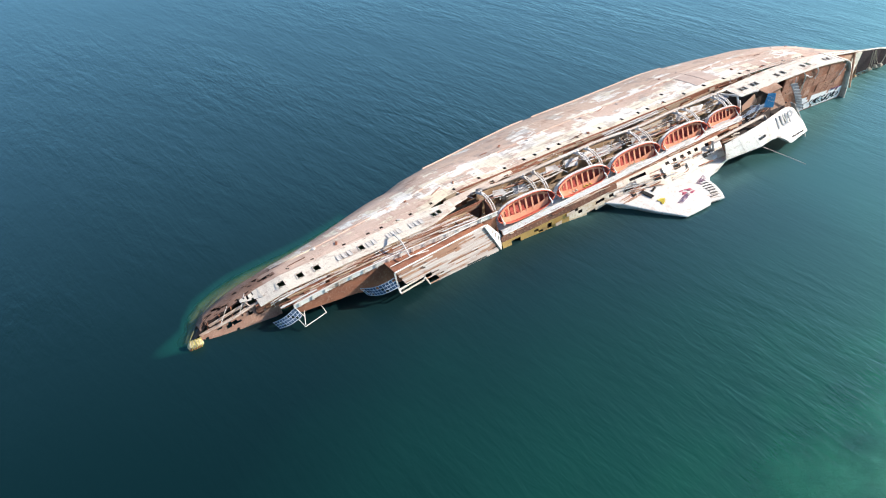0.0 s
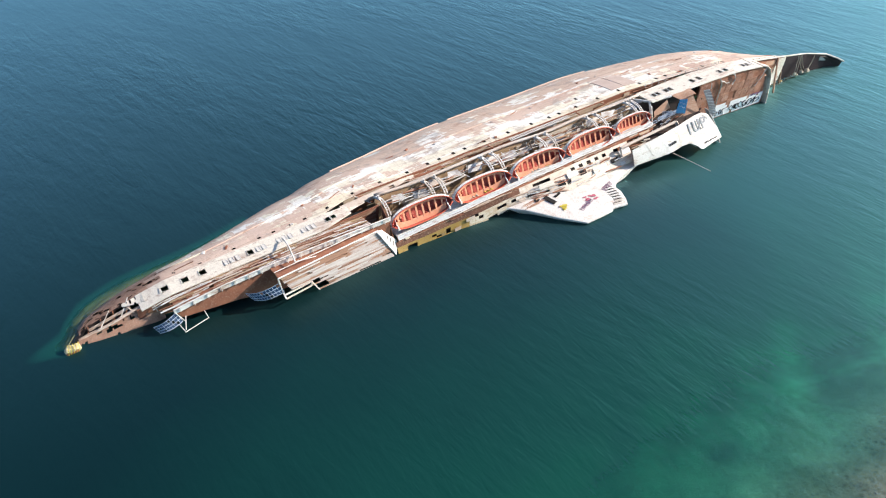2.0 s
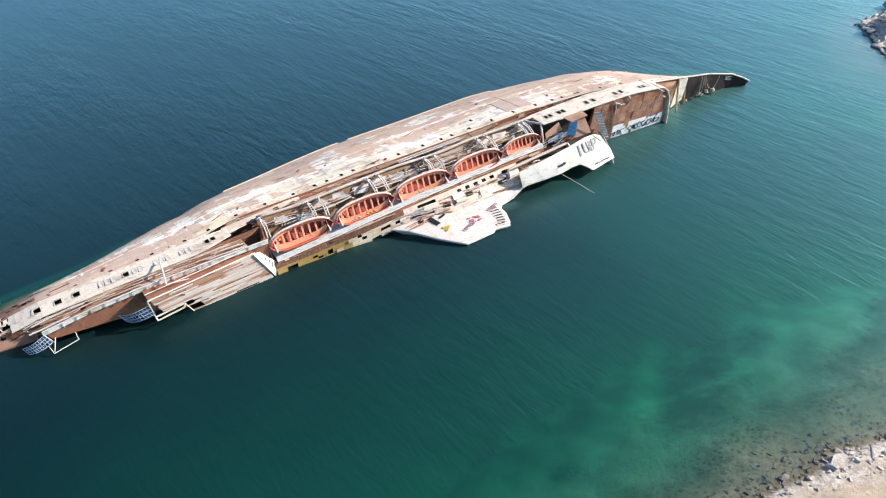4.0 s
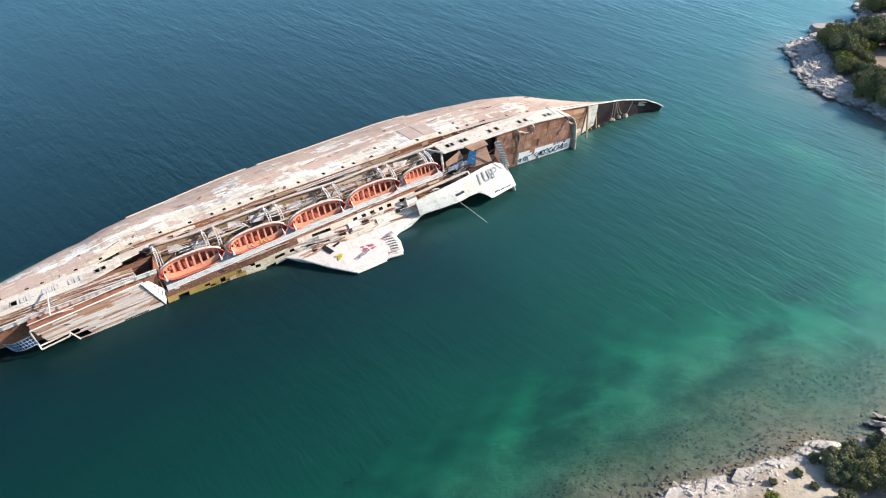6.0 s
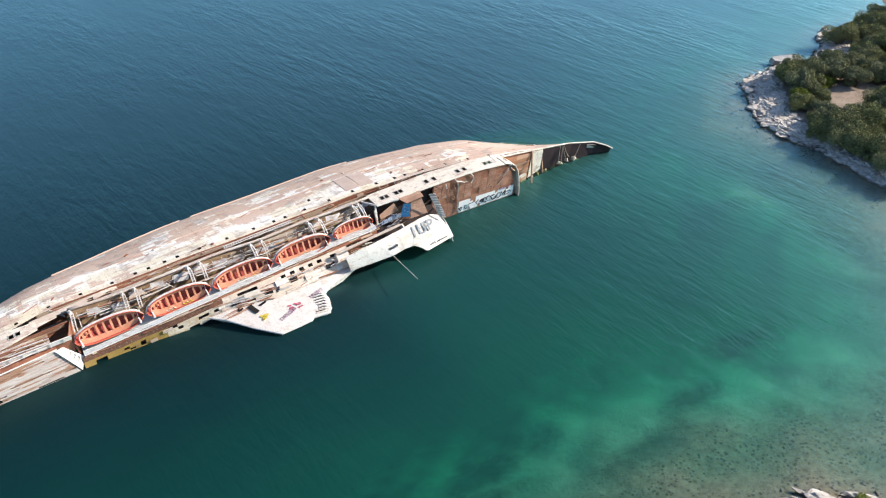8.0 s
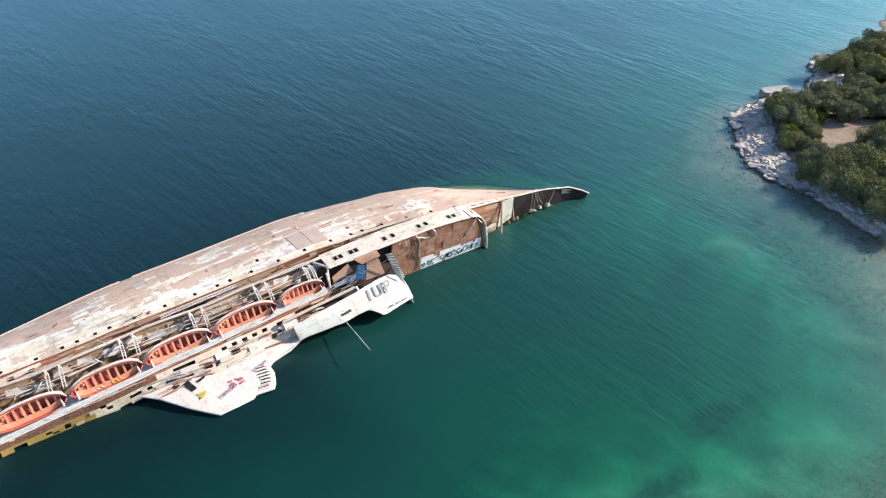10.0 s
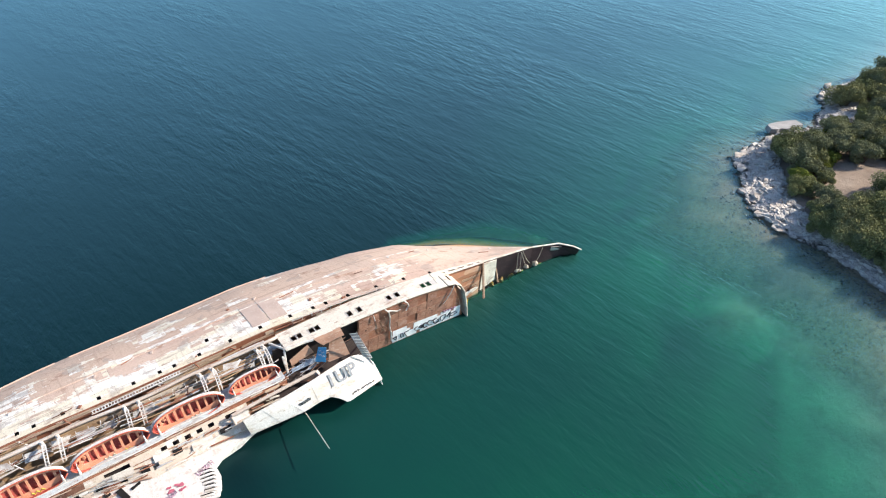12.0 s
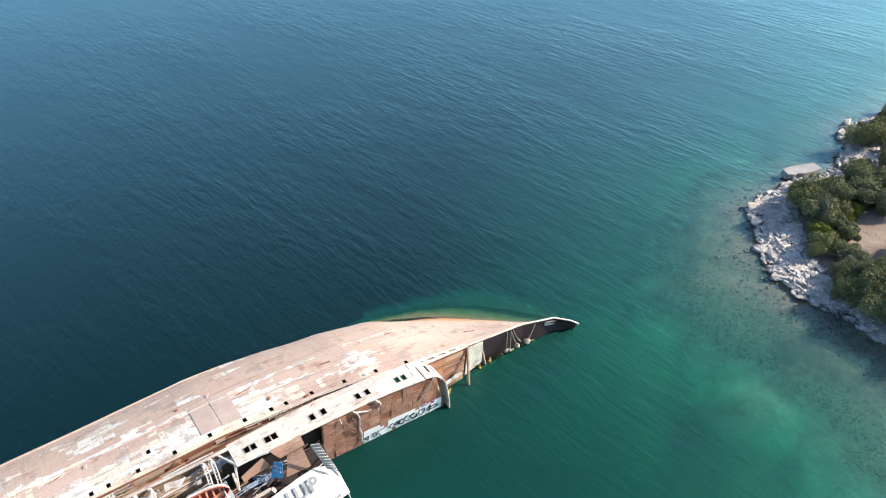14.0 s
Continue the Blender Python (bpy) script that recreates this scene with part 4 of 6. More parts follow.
add_tube(bm, [(26.6, -4.6, 5.1), (29.5, -4.4, 4.7)], 0.06)
wpart("signal_mast", bm, CHALK, "thin white mast across the decks")

# ---- amidships: promenade, boat deck, and the house below the boats ----
prom = deck("promenade_deck", ((37.5, 5.0, 5.2), (92.0, 5.45, 8.1), (92.0, 6.0, -1.0), (37.5, 5.5, -1.0)), RUST, "rust-brown promenade deck standing upright", nu=30)
boarded(((38.0, 4.9, 5.1), (92.0, 5.4, 8.0), (92.0, 5.6, 4.8), (38.0, 5.1, 1.9)), 6, 5.0, PLANK_OCHRE, prom, loss=0.3, seed=4, lift=0.05)
prom2 = deck("promenade_deck", ((92.0, 5.45, 8.1), (114.0, 3.75, 8.6), (114.0, 4.3, 5.0), (92.0, 6.0, -1.0)), RUST, "rust-brown promenade deck standing upright", nu=12)
boarded(((92.2, 5.35, 8.0), (112.0, 3.8, 8.5), (112.0, 4.0, 6.6), (92.2, 5.6, 5.0)), 5, 4.0, PLANK_OCHRE, prom2, loss=0.3, seed=9, lift=0.05)
# torn white sheet where the fore strip ends
bm = sheet(lambda u, v: (lerp(36.8, 49.5, u), lerp(lerp(3.6, 5.3, u), lerp(1.7, 4.6, u ** 0.7), v), side_z(lerp(36.8, 49.5, u)) + 0.03 - 0.25 * v), [i / 14 for i in range(15)], [0, 0.35, 0.7, 1],
           0.06, ((2, 4), (2, 5), (2, 9), (1, 9), (2, 12)), 0.05)
wpart("torn_sheet", bm, STRIP, "torn white plating where the topside ends")
boat_deck = deck("boat_deck", ((42.0, 3.0, 5.1), (92.0, 3.2, 7.75), (92.0, 3.5, 0.2), (42.0, 3.3, -0.6)), DECK_TAN, "ochre-stained boat deck standing upright", nu=36, nv=8, rough=0.08)
boarded(((42.3, 2.95, 4.9), (91.5, 3.15, 7.5), (91.5, 3.3, 3.0), (42.3, 3.1, 0.4)), 8, 3.6, PLANK_OCHRE, boat_deck, loss=0.5, seed=6, lift=0.05)
bm = bmesh.new()
add_tube(bm, [(x, 3.0 + 0.12 * math.sin(x * 0.33), side_z(x) + 0.12 + 0.08 * math.sin(x * 0.5)) for x in np.arange(42, 92, 1.6)], 0.23, 8)
smooth(wpart("deck_edge_tube", bm, WHITE, "thick white tube along the boat deck edge"))
for i in range(31):
    x = 43 + i * 1.58
    bm = bmesh.new()
    add_tube(bm, [(x, 2.7, side_z(x) - 0.4), (x + rail_rnd.uniform(-0.25, 0.25), 2.3, side_z(x) - 1.3)], 0.045)
    wpart("stanchion", bm, CHALK)
bm = bmesh.new()
for k in range(2):
    add_tube(bm, [(x, 2.35 + 0.1 * k, side_z(x) - 0.9 - 0.4 * k + 0.1 * math.sin(x)) for x in np.arange(43, 91, 1.6)], 0.045)
wpart("hand_rail", bm, CHALK, "bent white hand rail")
# fallen beams in the gap of the promenade
for i in range(9):
    x = 40 + i * 5.7 + rail_rnd.uniform(-0.4, 0.4)
    bm = bmesh.new()
    add_beam(bm, (x, 5.2, side_z(x) - 0.15), (x + rail_rnd.uniform(0.4, 2.2), 3.3, side_z(x) - rail_rnd.uniform(0.4, 1.0)), 0.16, 0.12)
    wpart("fallen_beam", bm, RUST if i % 3 else WHITE)
# slatted white grating lying on the edge
bm = bmesh.new()
for y in (4.15, 4.75):
    add_beam(bm, (66.0, y - 0.5, 7.0), (78.0, y, 7.55), 0.1, 0.1)
wpart("grating", bm, CHALK, "long white slatted grating")
for i in range(30):
    x = 66.2 + i * 0.4
    bm = bmesh.new()
    add_beam(bm, (x, lerp(3.65, 4.15, (x - 66) / 12), lerp(7.0, 7.55, (x - 66) / 12)), (x, lerp(4.25, 4.75, (x - 66) / 12), lerp(7.0, 7.55, (x - 66) / 12)), 0.14, 0.07)
    wpart("slat", bm, CHALK)

# house below the boats: its white rail, a brown face and a pierced side towards the water
R_X, R_Z, R_Y = [42, 46, 55, 64, 74, 86, 92], [2.2, 2.55, 3.5, 4.4, 5.2, 5.9, 6.1], [-2.95, -3.0, -3.0, -2.9, -2.7, -2.3, -2.1]
B_Z = [1.5, 1.8, 2.75, 3.5, 4.2, 4.8, 5.0]


def rail_pt(x, dz=0.0, dy=0.0):
    return Vector((x, at(R_X, R_Y, x) + dy, at(R_X, R_Z, x) + dz))


us = [42 + i * 2.0 for i in range(25)]
bm = sheet(lambda u, v: lerp(rail_pt(u), Vector((u, at(R_X, R_Y, u) - 0.55, at(R_X, B_Z, u))), v), us, [0, 0.35, 0.7, 1], 0.14, (), 0.05)
house_face = wpart("house_face", bm, RUST, "rust-brown face of the lower house")
bm = sheet(lambda u, v: lerp(rail_pt(u, -0.15, 2.6), rail_pt(u), v), us, [0, 0.5, 1], 0.12, (), 0.03)
wpart("house_side", bm, GREY, "grey ledge under the lifeboats")
bm = sheet(lambda u, v: lerp(rail_pt(u, 0.1, -0.16), rail_pt(u, -0.42, -0.5), v), us, [0, 0.5, 1], 0.08, (), 0.02)
wpart("ledge_plate", bm, GREY, "grey ledge plate along the lifeboats")
for dz, dy in ((0.2, -0.2), (-0.3, -0.55)):
    bm = bmesh.new()
    add_tube(bm, [rail_pt(x, dz + 0.05 * math.sin(x * 0.7), dy) for x in np.arange(42, 91, 1.4)], 0.08)
    wpart("house_rail", bm, CHALK, "white rail under the lifeboats")
for i in range(30):
    x = 42.6 + i * 1.6
    bm = bmesh.new()
    add_tube(bm, [rail_pt(x, 0.2, 0.0), rail_pt(x, -0.55, -0.32)], 0.045)
    wpart("stanchion", bm, CHALK)


def low_side(x, v):
    top = Vector((x, at(R_X, R_Y, x) - 0.5, at(R_X, B_Z, x)))
    foot = Vector((x, at([41, 45, 52, 60, 70, 84, 92], [-4.25, -3.85, -3.6, -4.0, -6.0, -5.2, -5.0], x), at([41, 56, 62, 72, 84, 92], [-0.5, -0.3, 1.1, 1.75, 2.2, 2.4], x)))
    return lerp(top, foot, v)


cuts = [41.6 + i * 0.8 for i in range(54)]
rnd2 = random.Random(12)
SEAM = 15
skip = {(1, j) for j in range(26, len(cuts) - 1) if rnd2.random() < 0.4} | {(3, j) for j in range(26, len(cuts) - 1) if rnd2.random() < 0.08} | {(2, 30), (3, 30), (3, 31), (2, 31)}
# the shade over the upper part of the side, put into a darker rust
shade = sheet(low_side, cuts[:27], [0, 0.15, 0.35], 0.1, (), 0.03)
wpart("shaded_side", shade, RUST_SHADE, "rusted side plating above the ochre band, darkened as shade")
yel = sheet(low_side, cuts[:SEAM + 1], [0.35, 0.5, 0.66, 0.8, 0.9], 0.1, {(1, 2), (2, 2), (1, 3), (2, 3), (1, 7), (2, 8), (1, 10), (2, 10)}, 0.03)
wpart("ochre_side", yel, YELLOW, "ochre pierced side plating at the waterline")
lip = sheet(low_side, cuts[:SEAM + 1], [0.9, 0.95, 1.0], 0.14, (), 0.03)
wpart("side_lip", lip, TAN_PAINT, "tan lower lip of the side plating")
whi = sheet(low_side, cuts[SEAM:27], [0.35, 0.52, 0.7, 0.86, 1], 0.1, {(1, j) for j in range(2, 14) if j % 5 in (1, 2) or j == 9} | {(3, 4), (3, 5), (0, 0), (0, 1)}, 0.03)
wpart("cream_side", whi, STAINED, "cream side plating with small openings")
whi = sheet(low_side, cuts[26:], [0, 0.13, 0.28, 0.5, 0.75, 1], 0.1, {(i, j - 26) for i, j in skip if j >= 26}, 0.03)
wpart("white_side", whi, CASING, "white pierced side plating with broken openings")
# dark sheet behind the openings, coloured as the shade inside
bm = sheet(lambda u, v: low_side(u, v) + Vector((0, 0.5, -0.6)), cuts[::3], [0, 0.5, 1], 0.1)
wpart("inner_lining", bm, DARK, "dark sheet coloured as the shade behind the pierced side")

# loose cladding over the pierced side
CLAD = unit_block("cladding", CASING, 0.03)
CLAD_RUST = unit_block("cladding", TAN_PAINT, 0.03)
side_q = (low_side(61.5, 0.45) + Vector((0, -0.1, 0.06)), low_side(83.0, 0.45) + Vector((0, -0.1, 0.06)), low_side(83.0, 0.98) + Vector((0, -0.1, 0.06)), low_side(61.5, 0.98) + Vector((0, -0.1, 0.06)))
boarded(side_q, 3, 1.6, CLAD, wreck, "cladding", loss=0.45, seed=17, gap=0.08, lift=0.04)
boarded(side_q, 3, 1.3, CLAD_RUST, wreck, "cladding", loss=0.62, seed=18, gap=0.15, lift=0.08)
low_q = (low_side(50.0, 0.12) + Vector((0, -0.08, 0.05)), low_side(61.0, 0.12) + Vector((0, -0.08, 0.05)), low_side(61.0, 0.9) + Vector((0, -0.08, 0.05)), low_side(50.0, 0.9) + Vector((0, -0.08, 0.05)))
boarded(low_q, 3, 1.2, CLAD_RUST, wreck, "cladding", loss=0.82, seed=19, gap=0.1, lift=0.04)

# ---- funnel, lying flat on the water ----
OUT = [(59.6, -4.2), (61.6, -6.0), (64.6, -9.6), (66.9, -11.9), (67.9, -12.75), (69.2, -12.7), (71.2, -12.6), (73.0, -12.45), (73.5, -12.05), (74.6, -12.1), (76.2, -12.3),
       (76.9, -11.2), (77.5, -9.4), (77.4, -8.2), (78.6, -7.2), (80.6, -6.35), (84.2, -5.75)]


def funnel_z(x, y):
    return at([-13.5, -12, -9, -5.5, -4], [0.35, 0.62, 1.1, 1.72, 1.85], y) + at([59, 66, 76, 78.5, 85], [-0.6, 0.0, 0.05, -0.25, 0.1], x)


bm = bmesh.new()
top, low = [], []
ring = [(x, y) for x, y in OUT] + [(84.6, -4.6), (76, -4.9), (68, -4.9), (62, -4.4)]
for s, (sink, off) in enumerate(((0.0, 0.965), (0.05, 0.99), (0.22, 0.995), (0.5, 0.93), (1.4, 0.8))):
    cx, cy = 70.5, -7.5
    top.append([bm.verts.new((cx + (x - cx) * off, cy + (y - cy) * off, funnel_z(x, y) - sink)) for x, y in ring])
n = len(ring)
for a, b in zip(top, top[1:]):
    for k in range(n):
        bm.faces.new((a[k], a[(k + 1) % n], b[(k + 1) % n], b[k]))
bmesh.ops.triangulate(bm, faces=[bm.faces.new(top[0])])
bmesh.ops.recalc_face_normals(bm, faces=bm.faces)
funnel = wpart("funnel", bm, FUNNEL, "white streamlined funnel lying flat on the water")
# louvres across its top
for i in range(7):
    y = -11.8 + i * 0.56
    bm = bmesh.new()
    e = at([-12.4, -11.2, -9.4, -8.2], [76.0, 76.85, 77.45, 77.4], y)
    pts = [(e - 2.3 + 0.4 * math.sin(i), y + 0.4, funnel_z(75, y) + 0.03), (e - 0.9, y + 0.16, funnel_z(76, y) + 0.05), (e - 0.02, y - 0.1, funnel_z(77, y) - 0.3)]
    for p, q in zip(pts, pts[1:]):
        add_beam(bm, p, q, 0.34, 0.06)
    wpart("louvre", bm, CHALK, "curved white louvre", funnel)
    # black bars for the shade in the slots
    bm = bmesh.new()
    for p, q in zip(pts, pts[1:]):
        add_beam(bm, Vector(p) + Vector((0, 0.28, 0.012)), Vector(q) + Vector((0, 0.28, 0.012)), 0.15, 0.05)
    wpart("louvre_gap", bm, VOID, "black bar coloured as the shade between louvres", funnel)
# brown scratches fanning over the funnel's fore corner, and stiffening seams
srnd = random.Random(9)
for i in range(11):
    a, l = radians(srnd.uniform(8, 34)), srnd.uniform(1.6, 4.6)
    x, y = 61.4 + srnd.uniform(0, 2.2), -4.9 - srnd.uniform(0.1, 1.3)
    bm = bmesh.new()
    pts = [(x + l * f * math.cos(a), y + l * f * math.sin(a) * 0.25 - 0.1 * f, funnel_z(x + l * f, y) + 0.03) for f in (0, 0.5, 1)]
    add_tube(bm, pts, 0.045, 4)
    wpart("rust_streak", bm, RUST if i % 2 else RUST_PALE, "brown streak on the funnel casing", funnel)


# ---- long loose strips: planks, pipes and torn edges that lie along the ship between her decks ----
def strips(name, label, xa, xb, place, count, seed, palette, longest=7.0):
    r = random.Random(seed)
    for i in range(count):
        x = r.uniform(xa, xb)
        e = min(x + r.uniform(1.6, longest), xb + 0.5)
        u, tilt, wave = r.random(), r.uniform(-0.12, 0.12), r.uniform(-0.12, 0.12)
        pts = [place(lerp(x, e, f), min(max(u + tilt * (f - 0.5), 0), 1)) + Vector((0, 0, wave * math.sin(math.pi * f))) for f in (0, 0.33, 0.67, 1)]
        bm = bmesh.new()
        if i % 4 == 0:
            add_tube(bm, pts, r.uniform(0.035, 0.07), 5)
        else:
            w = r.uniform(0.1, 0.28)
            sides = [(p + Vector((0, 0.5 * w, 0)), p - Vector((0, 0.5 * w, 0))) for p in pts]
            bm.free()
            bm = sheet(lambda a, b: lerp(sides[round(a)][0], sides[round(a)][1], b), [0, 1, 2, 3], [0, 1], 0.05)
        wpart(name, bm, r.choice(palette), label)


strips("loose_strip", "loose strip of planking along the foredeck", 10.0, 38.0, lambda x, u: Vector((x, lerp(0.3, -2.6, u), lerp(side_z(x) - 0.55, a_top(x) - 0.15, u) + 0.05)), 85, 61,
       (RUST, TAN_PAINT, RUST_PALE, WHITE, DECK_TAN, TAN_PAINT))
strips("loose_strip", "loose strip of planking along the promenade", 40.0, 100.0, lambda x, u: Vector((x, lerp(5.2, 3.2, u), side_z(x) - lerp(0.18, 0.45, u))), 85, 62,
       (RUST, RUST_PALE, DECK_TAN, WHITE, TAN_PAINT, RUST_PALE))
strips("loose_strip", "loose strip and pipe on the boat deck", 42.5, 90.0, lambda x, u: Vector((x, lerp(2.6, 0.2, u), side_z(x) - lerp(0.55, 1.7, u))), 65, 63,
       (WHITE, GREY, RUST, RUST_PALE, CHALK, DECK_TAN))
strips("loose_strip", "loose strip below the lifeboats", 43.0, 90.0, lambda x, u: rail_pt(x, lerp(-0.1, -0.75, u), lerp(-0.12, -0.7, u)), 60, 64,
       (RUST, RUST_PALE, TAN_PAINT, RUST_SHADE), 5.0)
# plated floor under the loose strips of the foredeck
bm = sheet(lambda u, v: Vector((u, lerp(0.5, -2.7, v), lerp(side_z(u) - 0.75, a_top(u) - 0.4, v))), [11.8 + i * 1.3 for i in range(21)], [0, 0.3, 0.6, 1], 0.1, [(1, j) for j in (3, 7, 12, 16)] + [(0, 9), (2, 14)], 0.06)
wpart("side_plating", bm, RUST, "rusted side plating between the decks")
strips("loose_strip", "stained strip of casing plating", 60.5, 88.0, lambda x, u: low_side(x, lerp(0.3, 0.97, u)) + Vector((0, -0.1, 0.12)), 70, 65,
       (TAN_PAINT, CASING, CASING, RUST_PALE, GREY, RUST), 3.2)
# black sheets laid on the casing, coloured as the shade inside openings
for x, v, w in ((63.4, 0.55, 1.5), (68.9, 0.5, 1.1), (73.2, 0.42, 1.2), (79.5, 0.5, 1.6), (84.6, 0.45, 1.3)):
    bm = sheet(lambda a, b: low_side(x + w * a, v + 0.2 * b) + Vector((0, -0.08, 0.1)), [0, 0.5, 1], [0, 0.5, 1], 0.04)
    wpart("dark_opening", bm, VOID, "black sheet coloured as a shaded opening in the casing")
for x, v, w in ((65.6, 0.3, 2.6), (70.8, 0.28, 2.0), (75.6, 0.55, 2.8), (81.6, 0.3, 2.2)):
    bm = sheet(lambda a, b: low_side(x + w * a, v + 0.26 * b) + Vector((0, -0.14, 0.2)), [0, 0.25, 0.5, 0.75, 1], [0, 0.5, 1], 0.12)
    wpart("skylight_box", bm, CHALK, "white panelled box on the casing")

# ---- white curved screen of the after house ----
SCREEN_TOP = [(82.42, -5.9, 4.71), (85.7, -5.8, 5.17), (88.26, -5.6, 5.36), (92.75, -5.0, 5.61), (97.59, -4.1, 5.9), (100.14, -3.5, 5.56), (101.88, -3.6, 4.86), (102.87, -4.2, 3.5)]
SCREEN_FOOT = [(83.04, -6.3, 1.99), (88.0, -6.45, 2.1), (91.0, -6.6, 2.25), (93.2, -6.45, 2.6), (94.9, -6.5, 2.7), (96.0, -7.1, 2.2), (96.9, -7.7, 1.5), (103.28, -6.1, 1.3)]


def screen(u, v):
    i = u * (len(SCREEN_TOP) - 1)
    k = min(int(i), len(SCREEN_TOP) - 2)
    top = Vector(SCREEN_TOP[k]).lerp(Vector(SCREEN_TOP[k + 1]), i - k)
    foot = Vector(SCREEN_FOOT[k]).lerp(Vector(SCREEN_FOOT[k + 1]), i - k)
    return lerp(top, foot, v) + Vector((0, -0.05, 0.05)) * math.sin(math.pi * v)


US = [i / 30 for i in range(31)]
bm = sheet(screen, US, [i / 8 for i in range(9)], 0.14, (), 0.02)
screen_ob = wpart("after_screen", bm, CHALK, "white curved screen plating with faded graffiti")
bm = sheet(lambda u, v: (lerp(101.9, 103.3, v) + 0.3 * math.sin(math.pi * v), lerp(-3.6, -6.1, v) + lerp(1.0, 1.6, v) * u, lerp(5.6, 0.2, v)), [0, 0.5, 1], [i / 8 for i in range(9)], 0.1)
wpart("screen_end", bm, CHALK, "rounded white end of the screen")
# pale weed-stained lip under its arched foot
bm = sheet(lambda u, v: screen(lerp(0.10, 0.80, u), 1.0) + Vector((0, 1.3 * v, -0.25 * v - 0.02)), [i / 20 for i in range(21)], [0, 0.5, 1], 0.08, (), 0.02)
wpart("screen_lip", bm, SHUTTER, "stained lip under the arched foot of the screen", screen_ob)
# raised seams on the screen
for u in (0.12, 0.27, 0.42, 0.55):
    bm = bmesh.new()
    for k in range(8):
        add_beam(bm, screen(u, k / 8) + Vector((0, -0.05, 0.05)), screen(u, (k + 1) / 8) + Vector((0, -0.03, 0.03)), 0.025, 0.02)
    wpart("seam", bm, GREY, parent=screen_ob)
# ribbed grey bulkhead rising from it
def ribbed(u, v):
    return Vector((lerp(100.05, 101.3, v) + lerp(0.95, 1.2, v) * u, lerp(-3.1, -4.25, v) - 0.5 * u - 0.25 * math.sin(math.pi * v), lerp(9.3, 5.3, v) + lerp(0.1, -0.5, v) * u))


bm = sheet(ribbed, [0, 0.5, 1], [i / 10 for i in range(11)], 0.1, (), 0.015)
wpart("ribbed_bulkhead", bm, GREY, "grey ribbed bulkhead rising from the screen")
for i in range(10):
    bm = bmesh.new()
    add_beam(bm, ribbed(0, i / 9) + Vector((0, -0.06, 0.06)), ribbed(1, i / 9) + Vector((0, -0.06, 0.06)), 0.07, 0.09)
    wpart("rib", bm, CHALK)
# white sill beam from the funnel's foot to the house
bm = bmesh.new()
add_beam(bm, (81.4, -4.3, 4.75), (94.2, -3.4, 5.45), 0.45, 0.35, bevel=0.08)
add_beam(bm, (81.4, -4.3, 4.75), (81.7, -4.6, 3.3), 0.4, 0.35, bevel=0.06)
add_beam(bm, (94.2, -3.4, 5.45), (94.5, -3.7, 4.9), 0.5, 0.5)
wpart("sill_beam", bm, WHITE, "long white sill beam")
bm = bmesh.new()
for x in np.arange(82.5, 93.5, 1.1):
    add_beam(bm, (x, lerp(-4.45, -3.6, (x - 81.4) / 12.8), lerp(4.85, 5.45, (x - 81.4) / 12.8)), (x, lerp(-3.9, -3.0, (x - 81.4) / 12.8), lerp(4.9, 5.5, (x - 81.4) / 12.8)), 0.1, 0.06)
wpart("sill_cleats", bm, GREY)
deck("after_floor", ((82.0, -2.3, 4.4), (90.5, -1.9, 6.0), (90.5, -1.5, -1.0), (82.0, -1.9, -1.0)), RUST, "rusted floor of the open after house", nu=16)
# back and added bottom sheet, with the interior's shade in their colour
deck("after_back", ((90.0, 1.0, 8.0), (103.5, 0.8, 8.8), (103.5, 2.0, -1.0), (90.0, 2.2, -1.0)), DARK, "back of the open after house, coloured dark as its shade", nu=8)
deck("after_bottom", ((90.2, 0.9, 4.4), (103.0, 0.7, 4.6), (102.4, -4.4, 3.0), (86.5, -5.0, 2.6)), DARK, "added bottom sheet of the open after house, coloured dark as its shade", 0.12, 14, 8, 0.15)
orn = random.Random(83)
for i in range(26):
    x, y = orn.uniform(89.5, 100.5), orn.uniform(-4.0, 0.2)
    z = 4.6 + 0.28 * y + orn.uniform(0.1, 0.7)
    bm = bmesh.new()
    a, l = orn.uniform(-0.5, 0.7), orn.uniform(0.9, 3.2)
    add_beam(bm, (x, y, z), (x + l * math.cos(a), y + 0.6 * l * math.sin(a), z + orn.uniform(-0.5, 0.9)), orn.choice((0.07, 0.1, 0.28)), 0.07)
    wpart("loose_bar", bm, orn.choice((RUST, RUST_SHADE, GREY, BLUE_GREY, RUST_PALE, MAROON)), "loose bar in the open after house")
for (x0, y0, z0), (x1, y1, z1) in (((88.2, -2.6, 5.3), (94.2, -2.2, 6.5)), ((92.8, -1.6, 6.4), (95.0, -2.6, 6.3))):
    bm = bmesh.new()
    for k in (0, 0.5):
        add_tube(bm, [(x0, y0, z0 + k), (x1, y1, z1 + k)], 0.035, 5)
    for f in range(13):
        p = Vector((lerp(x0, x1, f / 12), lerp(y0, y1, f / 12), lerp(z0, z1, f / 12)))
        add_tube(bm, [p, p + Vector((0, 0, 0.5))], 0.03, 5)
    wpart("rail_grid", bm, BLUE_GREY, "grey fallen rail grid")
# loose panels in the open space
deck("loose_panel", ((91.6, -0.9, 6.9), (94.6, -0.6, 8.1), (95.3, -0.9, 6.6), (91.7, -1.1, 6.0)), RUST_PALE, "tilted brown plywood panel", 0.06, 4, 3)
deck("loose_panel", ((97.6, -1.3, 7.9), (99.4, -1.7, 8.3), (99.7, -3.3, 5.9), (96.5, -2.9, 5.6)), RUST_PALE, "tilted brown plywood panel", 0.06, 4, 3)
